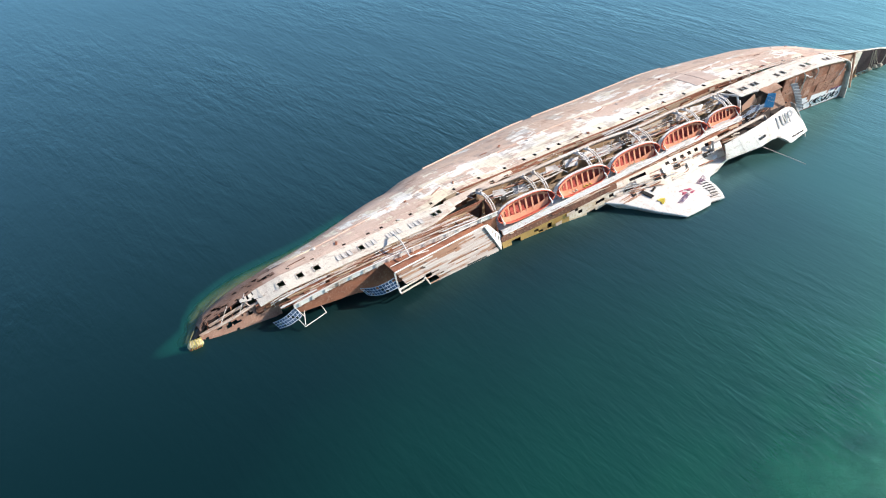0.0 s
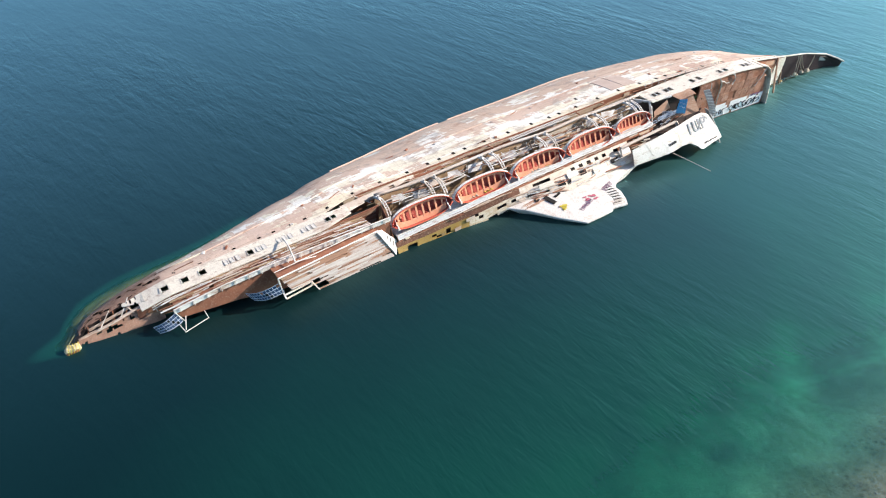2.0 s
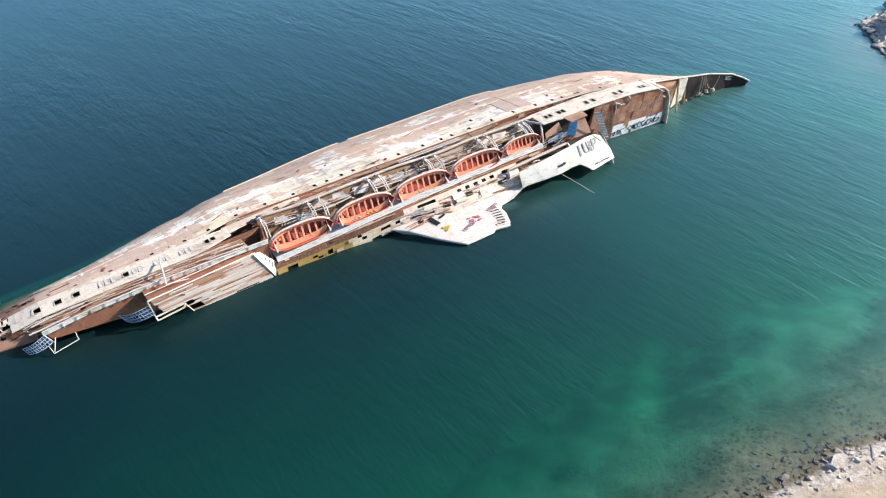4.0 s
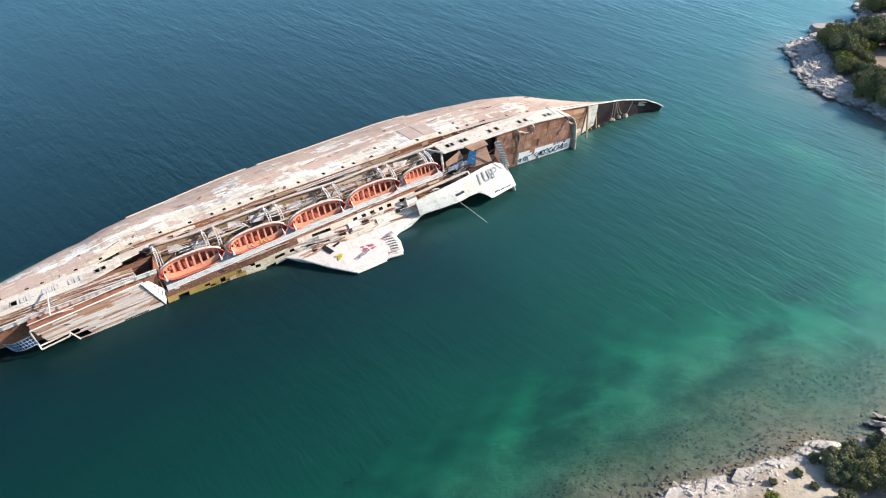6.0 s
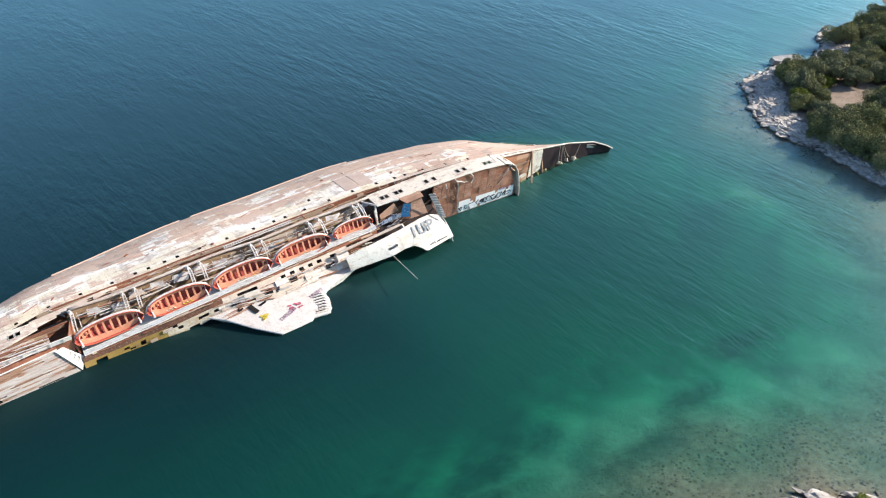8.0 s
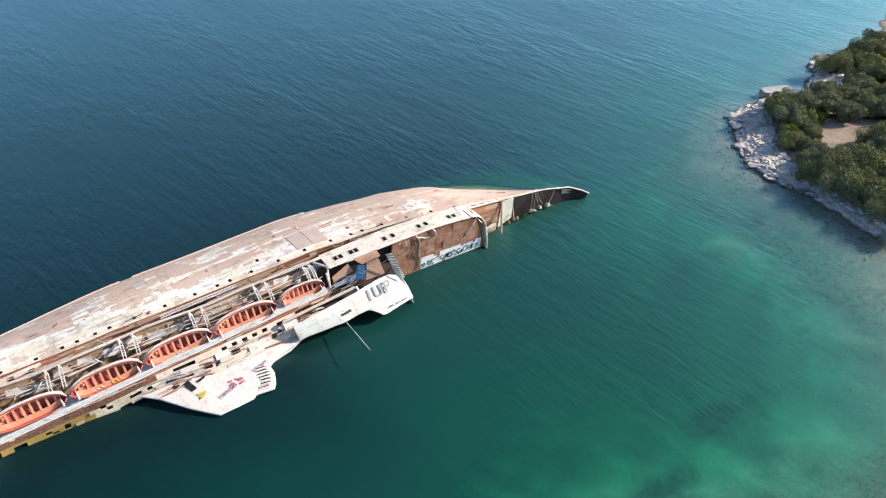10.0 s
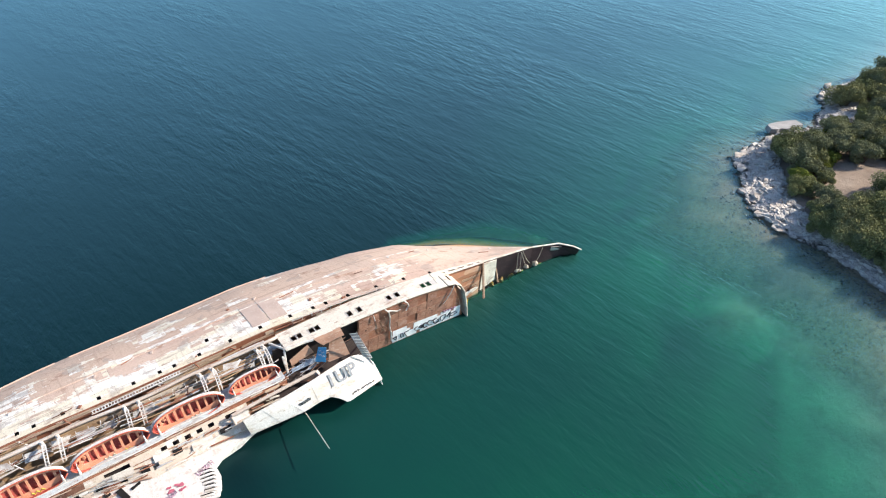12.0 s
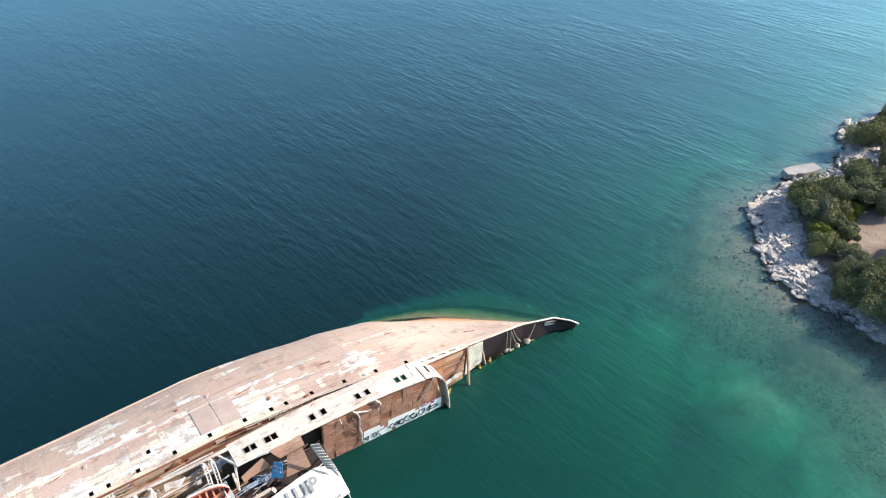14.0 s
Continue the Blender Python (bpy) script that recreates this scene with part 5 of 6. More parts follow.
deck("fallen_roof", ((95.6, -0.45, 8.6), (99.9, -0.5, 8.8), (99.7, -2.0, 8.5), (96.4, -1.9, 8.2)), RUST_PALE, "buckled brown roof sheet", 0.07, 6, 4, 0.12)
BOARD = ((95.4, -2.5, 8.7), (96.2, -3.4, 8.9), (95.8, -3.7, 6.6), (94.6, -2.8, 6.6))
deck("board", BOARD, BLUE, "blue painted board with white scrawls", 0.06, 4, 4)
for k, (u0, v0) in enumerate(((0.15, 0.18), (0.5, 0.3), (0.2, 0.5), (0.55, 0.62))):
    bm = bmesh.new()
    add_tube(bm, [quad_point(BOARD, u0 + 0.1 * i, v0 + 0.09 * (i % 2) - 0.03 * k) + Vector((-0.05, -0.06, 0.0)) for i in range(4)], 0.05, 4)
    wpart("spray_mark", bm, SPRAY_WHITE, "white sprayed strokes on the blue board")
bm = bmesh.new()
for k in range(5):
    add_tube(bm, [(91.2, -2.3, 5.9 + 0.16 * k), (95.2, -2.4, 6.2 + 0.16 * k)], 0.04, 5)
for k in range(12):
    add_tube(bm, [(91.3 + 0.34 * k, -2.35, 5.8 + 0.03 * k), (91.4 + 0.34 * k, -2.35, 6.7 + 0.03 * k)], 0.03, 5)
wpart("rail_grid", bm, BLUE_GREY, "grey fallen rail grid")
# white davit portal at the fore end of the house
bm = bmesh.new()
for p, q in (((90.2, 2.8, 8.0), (91.4, 0.2, 8.3)), ((91.4, 0.2, 8.3), (90.9, -1.4, 5.4)), ((91.4, 0.2, 8.3), (95.6, -0.5, 8.5)), ((90.7, -0.9, 8.1), (90.9, -1.4, 5.4))):
    add_beam(bm, p, q, 0.3, 0.3, bevel=0.05)
wpart("portal_frame", bm, WHITE, "white corner frame of the after house")

# ---- brown deck wall aft, inside the rounded end ----
LEAN = 0.155


def aft_wall(x, z):
    return Vector((x, 1.1 - LEAN * z - 0.004 * (x - 112), z))


def wall_top(x):
    return at([100, 112, 118, 119.4, 120.4, 121.1, 121.7, 122.4], [8.75, 8.9, 8.45, 7.5, 6.0, 4.2, 2.2, -0.5], x)


us = [102.9 + i * 0.8 for i in range(24)] + [122.2]
bm = sheet(lambda u, v: aft_wall(u, lerp(wall_top(u), -1.5, v)), us, [i / 10 for i in range(11)], 0.2, (), 0.03)
wall = wpart("aft_deck", bm, RUST, "rust-brown after deck standing upright")
PANEL = unit_block("deck_panel", RUST_PANEL, 0.03)
prnd = random.Random(21)
for i in range(12):
    for j in range(5):
        x, z = 103.9 + i * 1.7, 0.9 + j * 1.62
        if z + 0.8 > wall_top(x + 0.8) or prnd.random() < 0.18:
            continue
        p = aft_wall(x, z)
        m = Matrix.Translation(p + Vector((0, -0.03 - prnd.uniform(0, 0.03), 0))) @ pose(0, 0, 0, -math.degrees(math.atan(LEAN)) * -1, 0, 0) @ Matrix.Diagonal((1.66, 0.05, 1.58, 1))
        shared("deck_panel", PANEL, wall, m)
for pts, w in (([(107.3, 8.7), (107.9, 7.9), (108.3, 6.4), (108.2, 4.6), (108.6, 3.0), (108.7, 1.1)], 0.13), ([(107.6, 8.2), (108.5, 7.9), (109.4, 7.3), (110.0, 7.4)], 0.11),
               ([(110.6, 8.9), (111.2, 8.2), (111.5, 7.5), (111.0, 6.7)], 0.11), ([(107.2, 7.3), (107.7, 6.2), (107.4, 5.4)], 0.05), ([(105.4, 8.3), (105.6, 7.2)], 0.08),
               ([(106.2, 7.2), (107.1, 5.4), (108.0, 4.2)], 0.04), ([(106.5, 5.5), (107.6, 3.9)], 0.035), ([(118.0, 4.6), (119.0, 6.4), (119.8, 8.0)], 0.07), ([(117.4, 4.2), (119.3, 6.6)], 0.04)):
    bm = bmesh.new()
    add_tube(bm, [aft_wall(x, z) + Vector((0, -0.2 - 0.12 * (i % 2), 0)) for i, (x, z) in enumerate(pts)], w, 5)
    wpart("torn_strip", bm, CHALK if w > 0.06 else RUST_PALE, "torn strip of cladding hanging down the after deck")

# ---- second step of the after decks and the stern ----
deck2 = deck("stern_house_wall", ((119.0, 2.3, 8.0), (128.0, 3.75, 6.25), (128.0, 4.7, -0.8), (119.0, 3.6, -0.8)), RUST, "rust-brown planked stern house wall", nu=12)
boarded(((119.2, 2.2, 7.8), (127.9, 3.65, 6.1), (127.9, 4.5, -0.3), (119.2, 3.4, -0.3)), 8, 5.0, PLANK, deck2, "plank", seed=14, loss=0.12)
bm = flat(((121.6, 3.0, 1.55), (127.6, 4.25, 1.7), (127.7, 4.35, 0.9), (121.8, 3.1, 0.6)), 8, 3, -0.05, ((0, 2), (2, 5)), 0.04)
wpart("paint_remnant", bm, CHALK, "white painted strip at the foot of the stern house")
bm = sheet(lambda u, v: (lerp(117.5, 128.2, u), lerp(lerp(2.0, 3.5, u), lerp(3.4, 4.3, u), v), side_z(lerp(117.5, 128.2, u)) + 0.16 + 0.1 * v), [i / 16 for i in range(17)], [0, 0.35, 0.65, 1], 0.1,
           [(1, j) for j in range(3, 15) if j % 3 != 1], 0.02)
wpart("stern_coaming", bm, STRIP, "cream coaming with square gaps along the stern house")
deck("ochre_screen", ((122.5, 1.9, 0.9), (124.4, 2.3, 1.3), (124.4, 2.8, -1.6), (122.6, 2.3, -1.6)), YELLOW, "ochre screen at the waterline", 0.1, 4, 3)
bm = bmesh.new()
add_beam(bm, (128.1, 3.5, 6.6), (127.7, 2.4, -0.8), 0.32, 0.3, bevel=0.05)
wpart("stern_post", bm, RUST_PALE, "pale rusted post at the stern house corner")
deck("stern_bulkhead", ((128.3, 3.55, 6.3), (131.2, 3.85, 5.8), (131.8, 4.9, 0.9), (128.4, 4.6, -0.1)), STRIP, "whitish patched stern bulkhead", 0.12, 6, 5, 0.06)
bm = bmesh.new()
add_beam(bm, (131.6, 4.6, 3.4), (132.4, 4.9, 0.0), 0.35, 0.2)
wpart("leaning_post", bm, RUST_PALE, "leaning pale post")
# stern deck: its colour carries the shade inside the curved stern
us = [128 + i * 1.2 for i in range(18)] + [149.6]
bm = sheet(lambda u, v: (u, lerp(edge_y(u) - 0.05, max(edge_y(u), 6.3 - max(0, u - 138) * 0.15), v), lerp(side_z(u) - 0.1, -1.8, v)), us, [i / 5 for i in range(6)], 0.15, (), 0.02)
wpart("stern_deck", bm, MAROON, "maroon stern deck, its shade put into the colour")
bm = bmesh.new()
add_tube(bm, [(x, edge_y(x) - 0.02, side_z(x) + 0.08) for x in np.arange(128, 149.6, 0.9)] + [(149.9, 3.1, 1.1)], 0.14, 8)
smooth(wpart("stern_rim", bm, STRIP, "cream rim of the stern"))
bm = flat(((144.2, 4.9, 2.8), (146.6, 4.75, 2.2), (146.6, 4.9, 1.4), (144.2, 5.1, 1.9)), 4, 2, 0.08)
wpart("stern_patch", bm, GREY, "pale grey patch plate inside the stern")


def stern_rope(x0, x1, drop):
    z0 = side_z(x0) - 0.2
    pts = [(lerp(x0, x1, k / 8), lerp(edge_y(x0) - 0.2, edge_y(x0) - 0.3, k / 8), z0 - drop * (k / 8) - 0.35 * math.sin(math.pi * k / 8)) for k in range(9)]
    bm = bmesh.new()
    add_tube(bm, pts, 0.06, 5)
    wpart("rope", bm, ROPE, "frayed mooring rope hanging inside the stern")
    return pts[-1]


ends = [stern_rope(*r) for r in ((136.4, 136.2, 3.4), (137.2, 138.4, 3.3), (137.6, 139.2, 3.0), (137.2, 137.0, 3.6), (142.2, 140.6, 2.6))]
for k, e in enumerate((ends[0], ends[1], ends[4], ends[3])):
    bm = bmesh.new()
    bmesh.ops.create_icosphere(bm, subdivisions=2, radius=0.32 + 0.09 * (k % 3), matrix=Matrix.Translation(Vector(e) + Vector((0, 0, -0.2))))
    for v in bm.verts:
        v.co += 0.22 * noise.noise_vector(v.co * 3.0)
    wpart("rope_clump", bm, ROPE, "matted clump of rope and weed")
for k in range(6):
    bm = bmesh.new()
    c = Vector((131.5 + k * 2.1, 5.5 - 0.1 * k, -0.55))
    bmesh.ops.create_icosphere(bm, subdivisions=2, radius=0.5, matrix=Matrix.Translation(c))
    for v in bm.verts:
        v.co += 0.4 * noise.noise_vector(v.co * 1.7)
    wpart("sunken_debris", bm, YELLOW, "weed-covered debris under the surface")

# ---- bow: broken open, with a bundle lashed to the stem ----
holes = [(r, c) for r in range(1, 7) for c in range(1, 59) if noise.noise((c * 0.21, r * 0.5, 4.7)) + 0.3 * noise.noise((c * 0.9, r * 1.3, 1.2)) > 0.27 + 0.03 * abs(r - 3)]
bm = sheet(lambda u, v: (lerp(0.6, 10.8, u), lerp(lerp(0.9, 1.3, u), lerp(0.05, -0.1, u), v), lerp(lerp(0.35, 2.6, u), lerp(-0.4, 0.1, u), v)), [i / 60 for i in range(61)], [0, 0.12, 0.24, 0.36, 0.48, 0.6, 0.74, 0.88, 1], 0.1, holes, 0.1)
wpart("bow_rail_plating", bm, BOW_RUST, "rusted bow bulwark with holes")
bm = sheet(lambda u, v: (lerp(6.6, 9.2, u), lerp(lerp(2.4, 1.2, u), lerp(2.75, 3.0, u ** 0.6), v), side_z(lerp(6.6, 9.2, u)) - 0.05 + 0.12 * v), [i / 12 for i in range(13)], [0, 0.3, 0.6, 1], 0.06,
           [(2, 2), (1, 4), (2, 4), (0, 6), (2, 7), (0, 9), (1, 9), (2, 10)], 0.14)
wpart("torn_bow_sheet", bm, STRIP, "torn cream plating at the bow")
for x, dy in ((3.4, 0.3), (5.9, 0.5)):
    bm = bmesh.new()
    add_beam(bm, (x, 1.0, side_z(x) - 0.3), (x + 1.6, edge_y(x + 1.6) + dy, side_z(x + 1.6) + 0.05), 0.07, 0.07)
    wpart("bow_bar", bm, CHALK, "white bar across the open bow")
for i in range(5):
    x = 1.9 + i * 1.6
    bm = bmesh.new()
    add_tube(bm, [(x, 0.95, side_z(x) - 0.5), (x + 0.1, 2.0, side_z(x) - 0.75), (x + 0.3, edge_y(x) + 0.2, side_z(x) - 0.1)], 0.07)
    wpart("bow_frame", bm, RUST)
bm = bmesh.new()
add_beam(bm, (2.2, 2.1, 0.55), (7.4, 2.3, 1.75), 0.28, 0.22)
add_beam(bm, (7.0, 2.3, 2.0), (7.5, 1.0, 1.7), 0.15, 0.15)
wpart("bow_beam", bm, TAN_PAINT, "stained tan beam across the open bow")
# near-black sheet that stands for the shade in the bow's open slot
deck("bow_floor", ((0.5, 2.2, 0.0), (9.5, 2.4, 1.6), (9.5, 2.7, -2.0), (0.5, 2.4, -2.0)), DARK, "dark sheet coloured as the shade in the open bow", 0.1, 8, 3)
bm = bmesh.new()
bmesh.ops.create_icosphere(bm, subdivisions=3, radius=0.62, matrix=Matrix.Translation((-0.1, 0.05, 0.3)) @ Matrix.Diagonal((1.5, 0.8, 0.8, 1)))
for v in bm.verts:
    v.co += 0.25 * noise.noise_vector(v.co * 2.2)
bundle = wpart("tarpaulin_bundle", bm, TARP, "yellowed tarpaulin bundle lashed to the stem")
for k in range(5):
    bm = bmesh.new()
    c = Vector((-0.7 + 0.3 * k, 0.05, 0.3))
    add_tube(bm, [c + Vector((0.12 * math.sin(a), 0.6 * math.cos(a), 0.6 * math.sin(a))) for a in np.arange(0, 6.4, 0.5)], 0.035, 5)
    wpart("lashing", bm, SPRAY_YELLOW, "yellow lashing", bundle)
bm = bmesh.new()
add_tube(bm, [(0.4, -0.1, 0.1), (-1.8, -0.5, -0.5), (-4.5, -1.6, -1.8), (-7, -2.6, -3.2)], 0.3, 6)
wpart("stem_bar", bm, RUST, "sunken stem bar of the bow")
bm = bmesh.new()
add_tube(bm, [(90.7, -6.9, 2.3), (90.55, -11.0, 2.65), (90.4, -14.9, 2.9)], 0.055, 6)
wpart("derrick_pole", bm, CHALK, "thin white pole out over the water")


# ---- davits ----
DAVIT_X = [42.3, 49.7, 51.5, 59.7, 61.6, 69.9, 71.7, 80.0, 81.8, 88.2, 89.2]
for x in DAVIT_X:
    z = side_z(x)
    bm = bmesh.new()
    add_beam(bm, (x - 0.2, 3.3, z - 0.1), (x, 1.9, z + 0.12), 0.5, 0.35, bevel=0.08)
    for d in (-0.16, 0.24):
        pts = [(x + d, 2.0, z + 0.15), (x + d - 0.1, 0.5, z + 0.05), (x + d - 0.2, -0.5, z - 0.35), (x + d - 0.25, -1.1, z - 0.9)]
        for p, q in zip(pts, pts[1:]):
            add_beam(bm, p, q, 0.12, 0.14)
    for k in range(6):
        f = k / 5
        p = Vector((x + 0.03 - 0.16 * f, lerp(1.7, -0.5, f), z + lerp(0.16, -0.3, f ** 1.6)))
        add_beam(bm, p - Vector((0.2, 0, 0)), p + Vector((0.25, 0, 0)), 0.08, 0.1)
    davit = wpart("davit", bm, CHALK, "white double-armed boat davit")
    bm = bmesh.new()
    add_tube(bm, [(x - 0.1, 2.3, z + 0.1), (x - 0.1, 2.3, z + 0.55)], 0.17, 8)
    wpart("sheave", bm, WHITE, parent=davit)


# ---- lifeboats ----
def lifeboat(length, at_point, tilt):
    """An open boat on its side, gunwales towards the shore; x along, -y its open top, z its beam."""
    boat = thing("lifeboat", "faded orange open lifeboat with white outer hull, hanging in davits", "lifeboat", group="lifeboats on the boat deck")
    half, beam, deep = length / 2, 1.5, 1.3

    def outline(s):
        return (1 - abs(s) ** 3.2) ** 0.66

    ns, nc = 18, 12

    def shell(s, c, inset):
        b = max(beam * outline(s) - inset, 0.01)
        d = max(deep * (0.72 + 0.28 * outline(s)) - inset, 0.05)
        th = math.pi * c
        sheer = -0.35 * s * s
        return Vector(((half - inset) * s, sheer + d * math.sin(th) ** 0.8, b * math.copysign(abs(math.cos(th)) ** 0.6, math.cos(th))))

    def skin_mesh(inset, flip, lo=0.0, hi=1.0):
        bm = bmesh.new()
        rows = [[bm.verts.new(shell(-1 + 2 * i / ns, lerp(lo, hi, k / nc), inset)) for k in range(nc + 1)] for i in range(ns + 1)]
        for a, b in zip(rows, rows[1:]):
            for k in range(nc):
                f = (a[k], a[k + 1], b[k + 1], b[k])
                bm.faces.new(f if flip else f[::-1])
        bmesh.ops.remove_doubles(bm, verts=bm.verts, dist=0.004)
        return bm

    smooth(part("outer_hull", skin_mesh(0.0, False), CHALK, boat, "white outer hull"))
    smooth(part("inner_hull", skin_mesh(0.07, True), ORANGE_RED, boat, "dull red inside"))
    for sgn, thick, mat, label in ((0.0, 0.075, ORANGE, "orange upper gunwale"), (1.0, 0.08, ORANGE, "orange lower gunwale")):
        bm = bmesh.new()
        add_tube(bm, [shell(-0.985 + 1.97 * i / 20, sgn, 0.03) + Vector((0, -0.03, 0)) for i in range(21)], thick, 6)
        smooth(part("gunwale", bm, mat, boat, label))
    bm = bmesh.new()
    add_tube(bm, [shell(-0.93 + 1.86 * i / 20, 0.09, -0.02) for i in range(21)], 0.15, 6)
    smooth(part("rubbing_strake", bm, CHALK, boat, "white rubbing strake"))
    for i in range(8):
        s = -0.72 + i * 0.205
        b = beam * outline(s) - 0.06
        bm = bmesh.new()
        add_box(bm, Matrix.Translation((half * s, 0.42 - 0.3 * s * s, 0.16 * b)) @ Matrix.Diagonal((0.3, 0.07, 1.6 * b, 1)), 0.02)
        part("thwart", bm, ORANGE_PALE, boat, "pale orange cross bench")
    for sgn in (-1, 1):
        # the wide lower one carries the sunlit inner side in its pale colour
        wide = 1.0 if sgn < 0 else 0.3
        bm = sheet(lambda u, v: shell(-0.86 + 1.72 * u, 0.5 - sgn * 0.36, 0.3) + Vector((0, 0, (v - 0.5) * wide)), [i / 14 for i in range(15)], [0, 0.5, 1], 0.08)
        part("side_bench", bm, ORANGE_PALE, boat, "pale orange side bench")
    bm = bmesh.new()
    for k in range(3):
        add_box(bm, Matrix.Translation((-half * 0.74 + 0.3 * k, 0.7, -0.5 + 0.35 * k)) @ pose(0, 0, 0, 20 * k, 15, 30 * k) @ Matrix.Diagonal((0.5, 0.4, 0.3, 1)), 0.05)
    part("buoyancy_tank", bm, ORANGE_PALE, boat)
    for sgn in (-1, 1):
        bm = bmesh.new()
        p = Vector((sgn * half * 0.83, -0.1, -0.2))
        add_tube(bm, [p, p + Vector((0.05, -0.35, -0.55))], 0.11, 6)
        add_box(bm, Matrix.Translation(p + Vector((0.05, -0.35, -0.65))) @ Matrix.Diagonal((0.3, 0.2, 0.45, 1)), 0.05)
        add_tube(bm, [p, p + Vector((0.1, 0.4, 0.9))], 0.05, 5)
        part("release_hook", bm, CHALK, boat, "white release hook and fall block")
    boat.matrix_world = Matrix.Translation(at_point) @ pose(0, 0, 0, 0, -tilt, 0) @ pose(0, 0, 0, -15, 0, 0)
    return boat


first = lifeboat(9.9, (46.2, -2.65, 4.5), 4.5)
boats = []
for x, y, z, tilt in ((56.4, -2.55, 5.15, 4.5), (66.5, -2.45, 5.8, 4.5), (76.6, -2.35, 6.45, 4.5)):
    boats.append(copy_thing(first, Matrix.Translation((x, y, z)) @ pose(0, 0, 0, 0, -tilt, 0) @ pose(0, 0, 0, -15, 0, 0)))
small = copy_thing(first, Matrix.Translation((86.0, -1.75, 6.85)) @ pose(0, 0, 0, 0, -4.0, 0) @ pose(0, 0, 0, -15, 0, 0))
small.scale = (0.76, 0.8, 0.8)
for k, boat in enumerate(boats):
    for j, mat in enumerate((SPRAY_YELLOW, SPRAY_GREEN)):
        bm = bmesh.new()
        x0 = 0.4 + 1.2 * k - 2.6 * j
        add_tube(bm, [(x0 + 0.3 * i, 0.37, -1.12 + 0.16 * (-1) ** i) for i in range(6)], 0.08, 4)
        part("spray_mark", bm, mat, boat, "sprayed strokes on the side bench")
tagged(small, "shorter faded orange open lifeboat with white outer hull, hanging in davits")


# ---- sprayed writing and marks ----
def lettering(text, origin, along, down, size, material, parent, label):
    cu = bpy.data.curves.new("lettering", "FONT")
    cu.body, cu.size, cu.extrude, cu.offset, cu.space_character = text, size, 0.05, 0.05, 1.12
    tmp = new("lettering", cu)
    dg = bpy.context.evaluated_depsgraph_get()
    me = bpy.data.meshes.new_from_object(tmp.evaluated_get(dg))
    bpy.data.objects.remove(tmp)
    me.materials.clear()
    me.materials.append(material)
    ob = new("lettering", me)
    x, y = Vector(along).normalized(), -Vector(down).normalized()
    y = (y - x * y.dot(x)).normalized()
    z = x.cross(y)
    m = Matrix((x, y, z)).transposed().to_4x4()
    m.translation = Vector(origin)
    ob.parent = parent
    ob.matrix_world = m
    return tagged(ob, label)


def on_screen(u, v):
    p, q, r = screen(u, v), screen(u + 0.02, v), screen(u, v + 0.02)
    n = (r - p).cross(q - p).normalized()
    n = n if n.z > 0 else -n
    return p + 0.045 * n, q - p, r - p


p, ax, dn = on_screen(0.53, 0.68)
lettering("1UP", p, ax, dn, 2.6, SPRAY_GREY, wreck, "large grey sprayed letters on the white screen")


def scrawl(point, count, w, h, material, label, seed, step=0.42, bar=0.06):
    """A row of sprayed marks, each one bent stroke."""
    r = random.Random(seed)
    for k in range(count):
        bm = bmesh.new()
        x0 = k * step
        pts = [(0.1, 0.1), (r.uniform(0.1, 0.4), 0.95), (r.uniform(0.5, 0.9), r.uniform(0.3, 0.7)), (0.95, r.uniform(0.0, 1.0)), (r.uniform(0.3, 0.7), r.uniform(0.0, 0.3))]
        add_tube(bm, [point(x0 + u * w, v * h) for u, v in pts[:r.choice((3, 4, 5))]], bar, 4)
        wpart("spray_mark", bm, material, label)


scrawl(lambda a, b: on_screen(0.30 + a / 26, 0.55 + b / 5)[0], 7, 0.35, 0.7, BLACK, "black sprayed strokes", 1, 0.3)
scrawl(lambda a, b: on_screen(0.86 + a / 26, 0.80 + b / 5)[0], 8, 0.35, 0.35, BLACK, "black sprayed strokes", 2, 0.35)
fun = lambda x0, y0, dx, dy: (lambda a, b: Vector((x0 + a * dx - b * dy, y0 + a * dy + b * dx, funnel_z(x0 + a * dx - b * dy, y0 + a * dy + b * dx) + 0.05)))
scrawl(fun(69.0, -10.6, 0.93, 0.36), 9, 0.34, 0.8, SPRAY_PINK, "faded red sprayed strokes", 3, 0.36, 0.035)
scrawl(fun(75.0, -8.6, 0.93, 0.36), 8, 0.32, 0.9, SPRAY_PINK, "purple sprayed strokes", 4, 0.36, 0.035)


def blob(x0, y0, w, h, material, label, seed):
    r = random.Random(seed)
    bm = bmesh.new()
    for _ in range(9):
        x, y = x0 + r.uniform(-w, w), y0 + r.uniform(-h, h)
        add_box(bm, Matrix.Translation((x, y, funnel_z(x, y) + 0.05 + r.uniform(0, 0.01))) @ pose(0, 0, 0, -9, 0, r.uniform(-30, 60)) @ Matrix.Diagonal((r.uniform(0.4, 0.8), r.uniform(0.25, 0.5), 0.02, 1)))
    wpart("spray_patch", bm, material, label)


blob(71.9, -8.6, 1.0, 0.55, SPRAY_RED, "dark red sprayed patch", 1)
blob(66.9, -8.6, 0.5, 0.4, SPRAY_YELLOW, "yellow sprayed patch", 2)
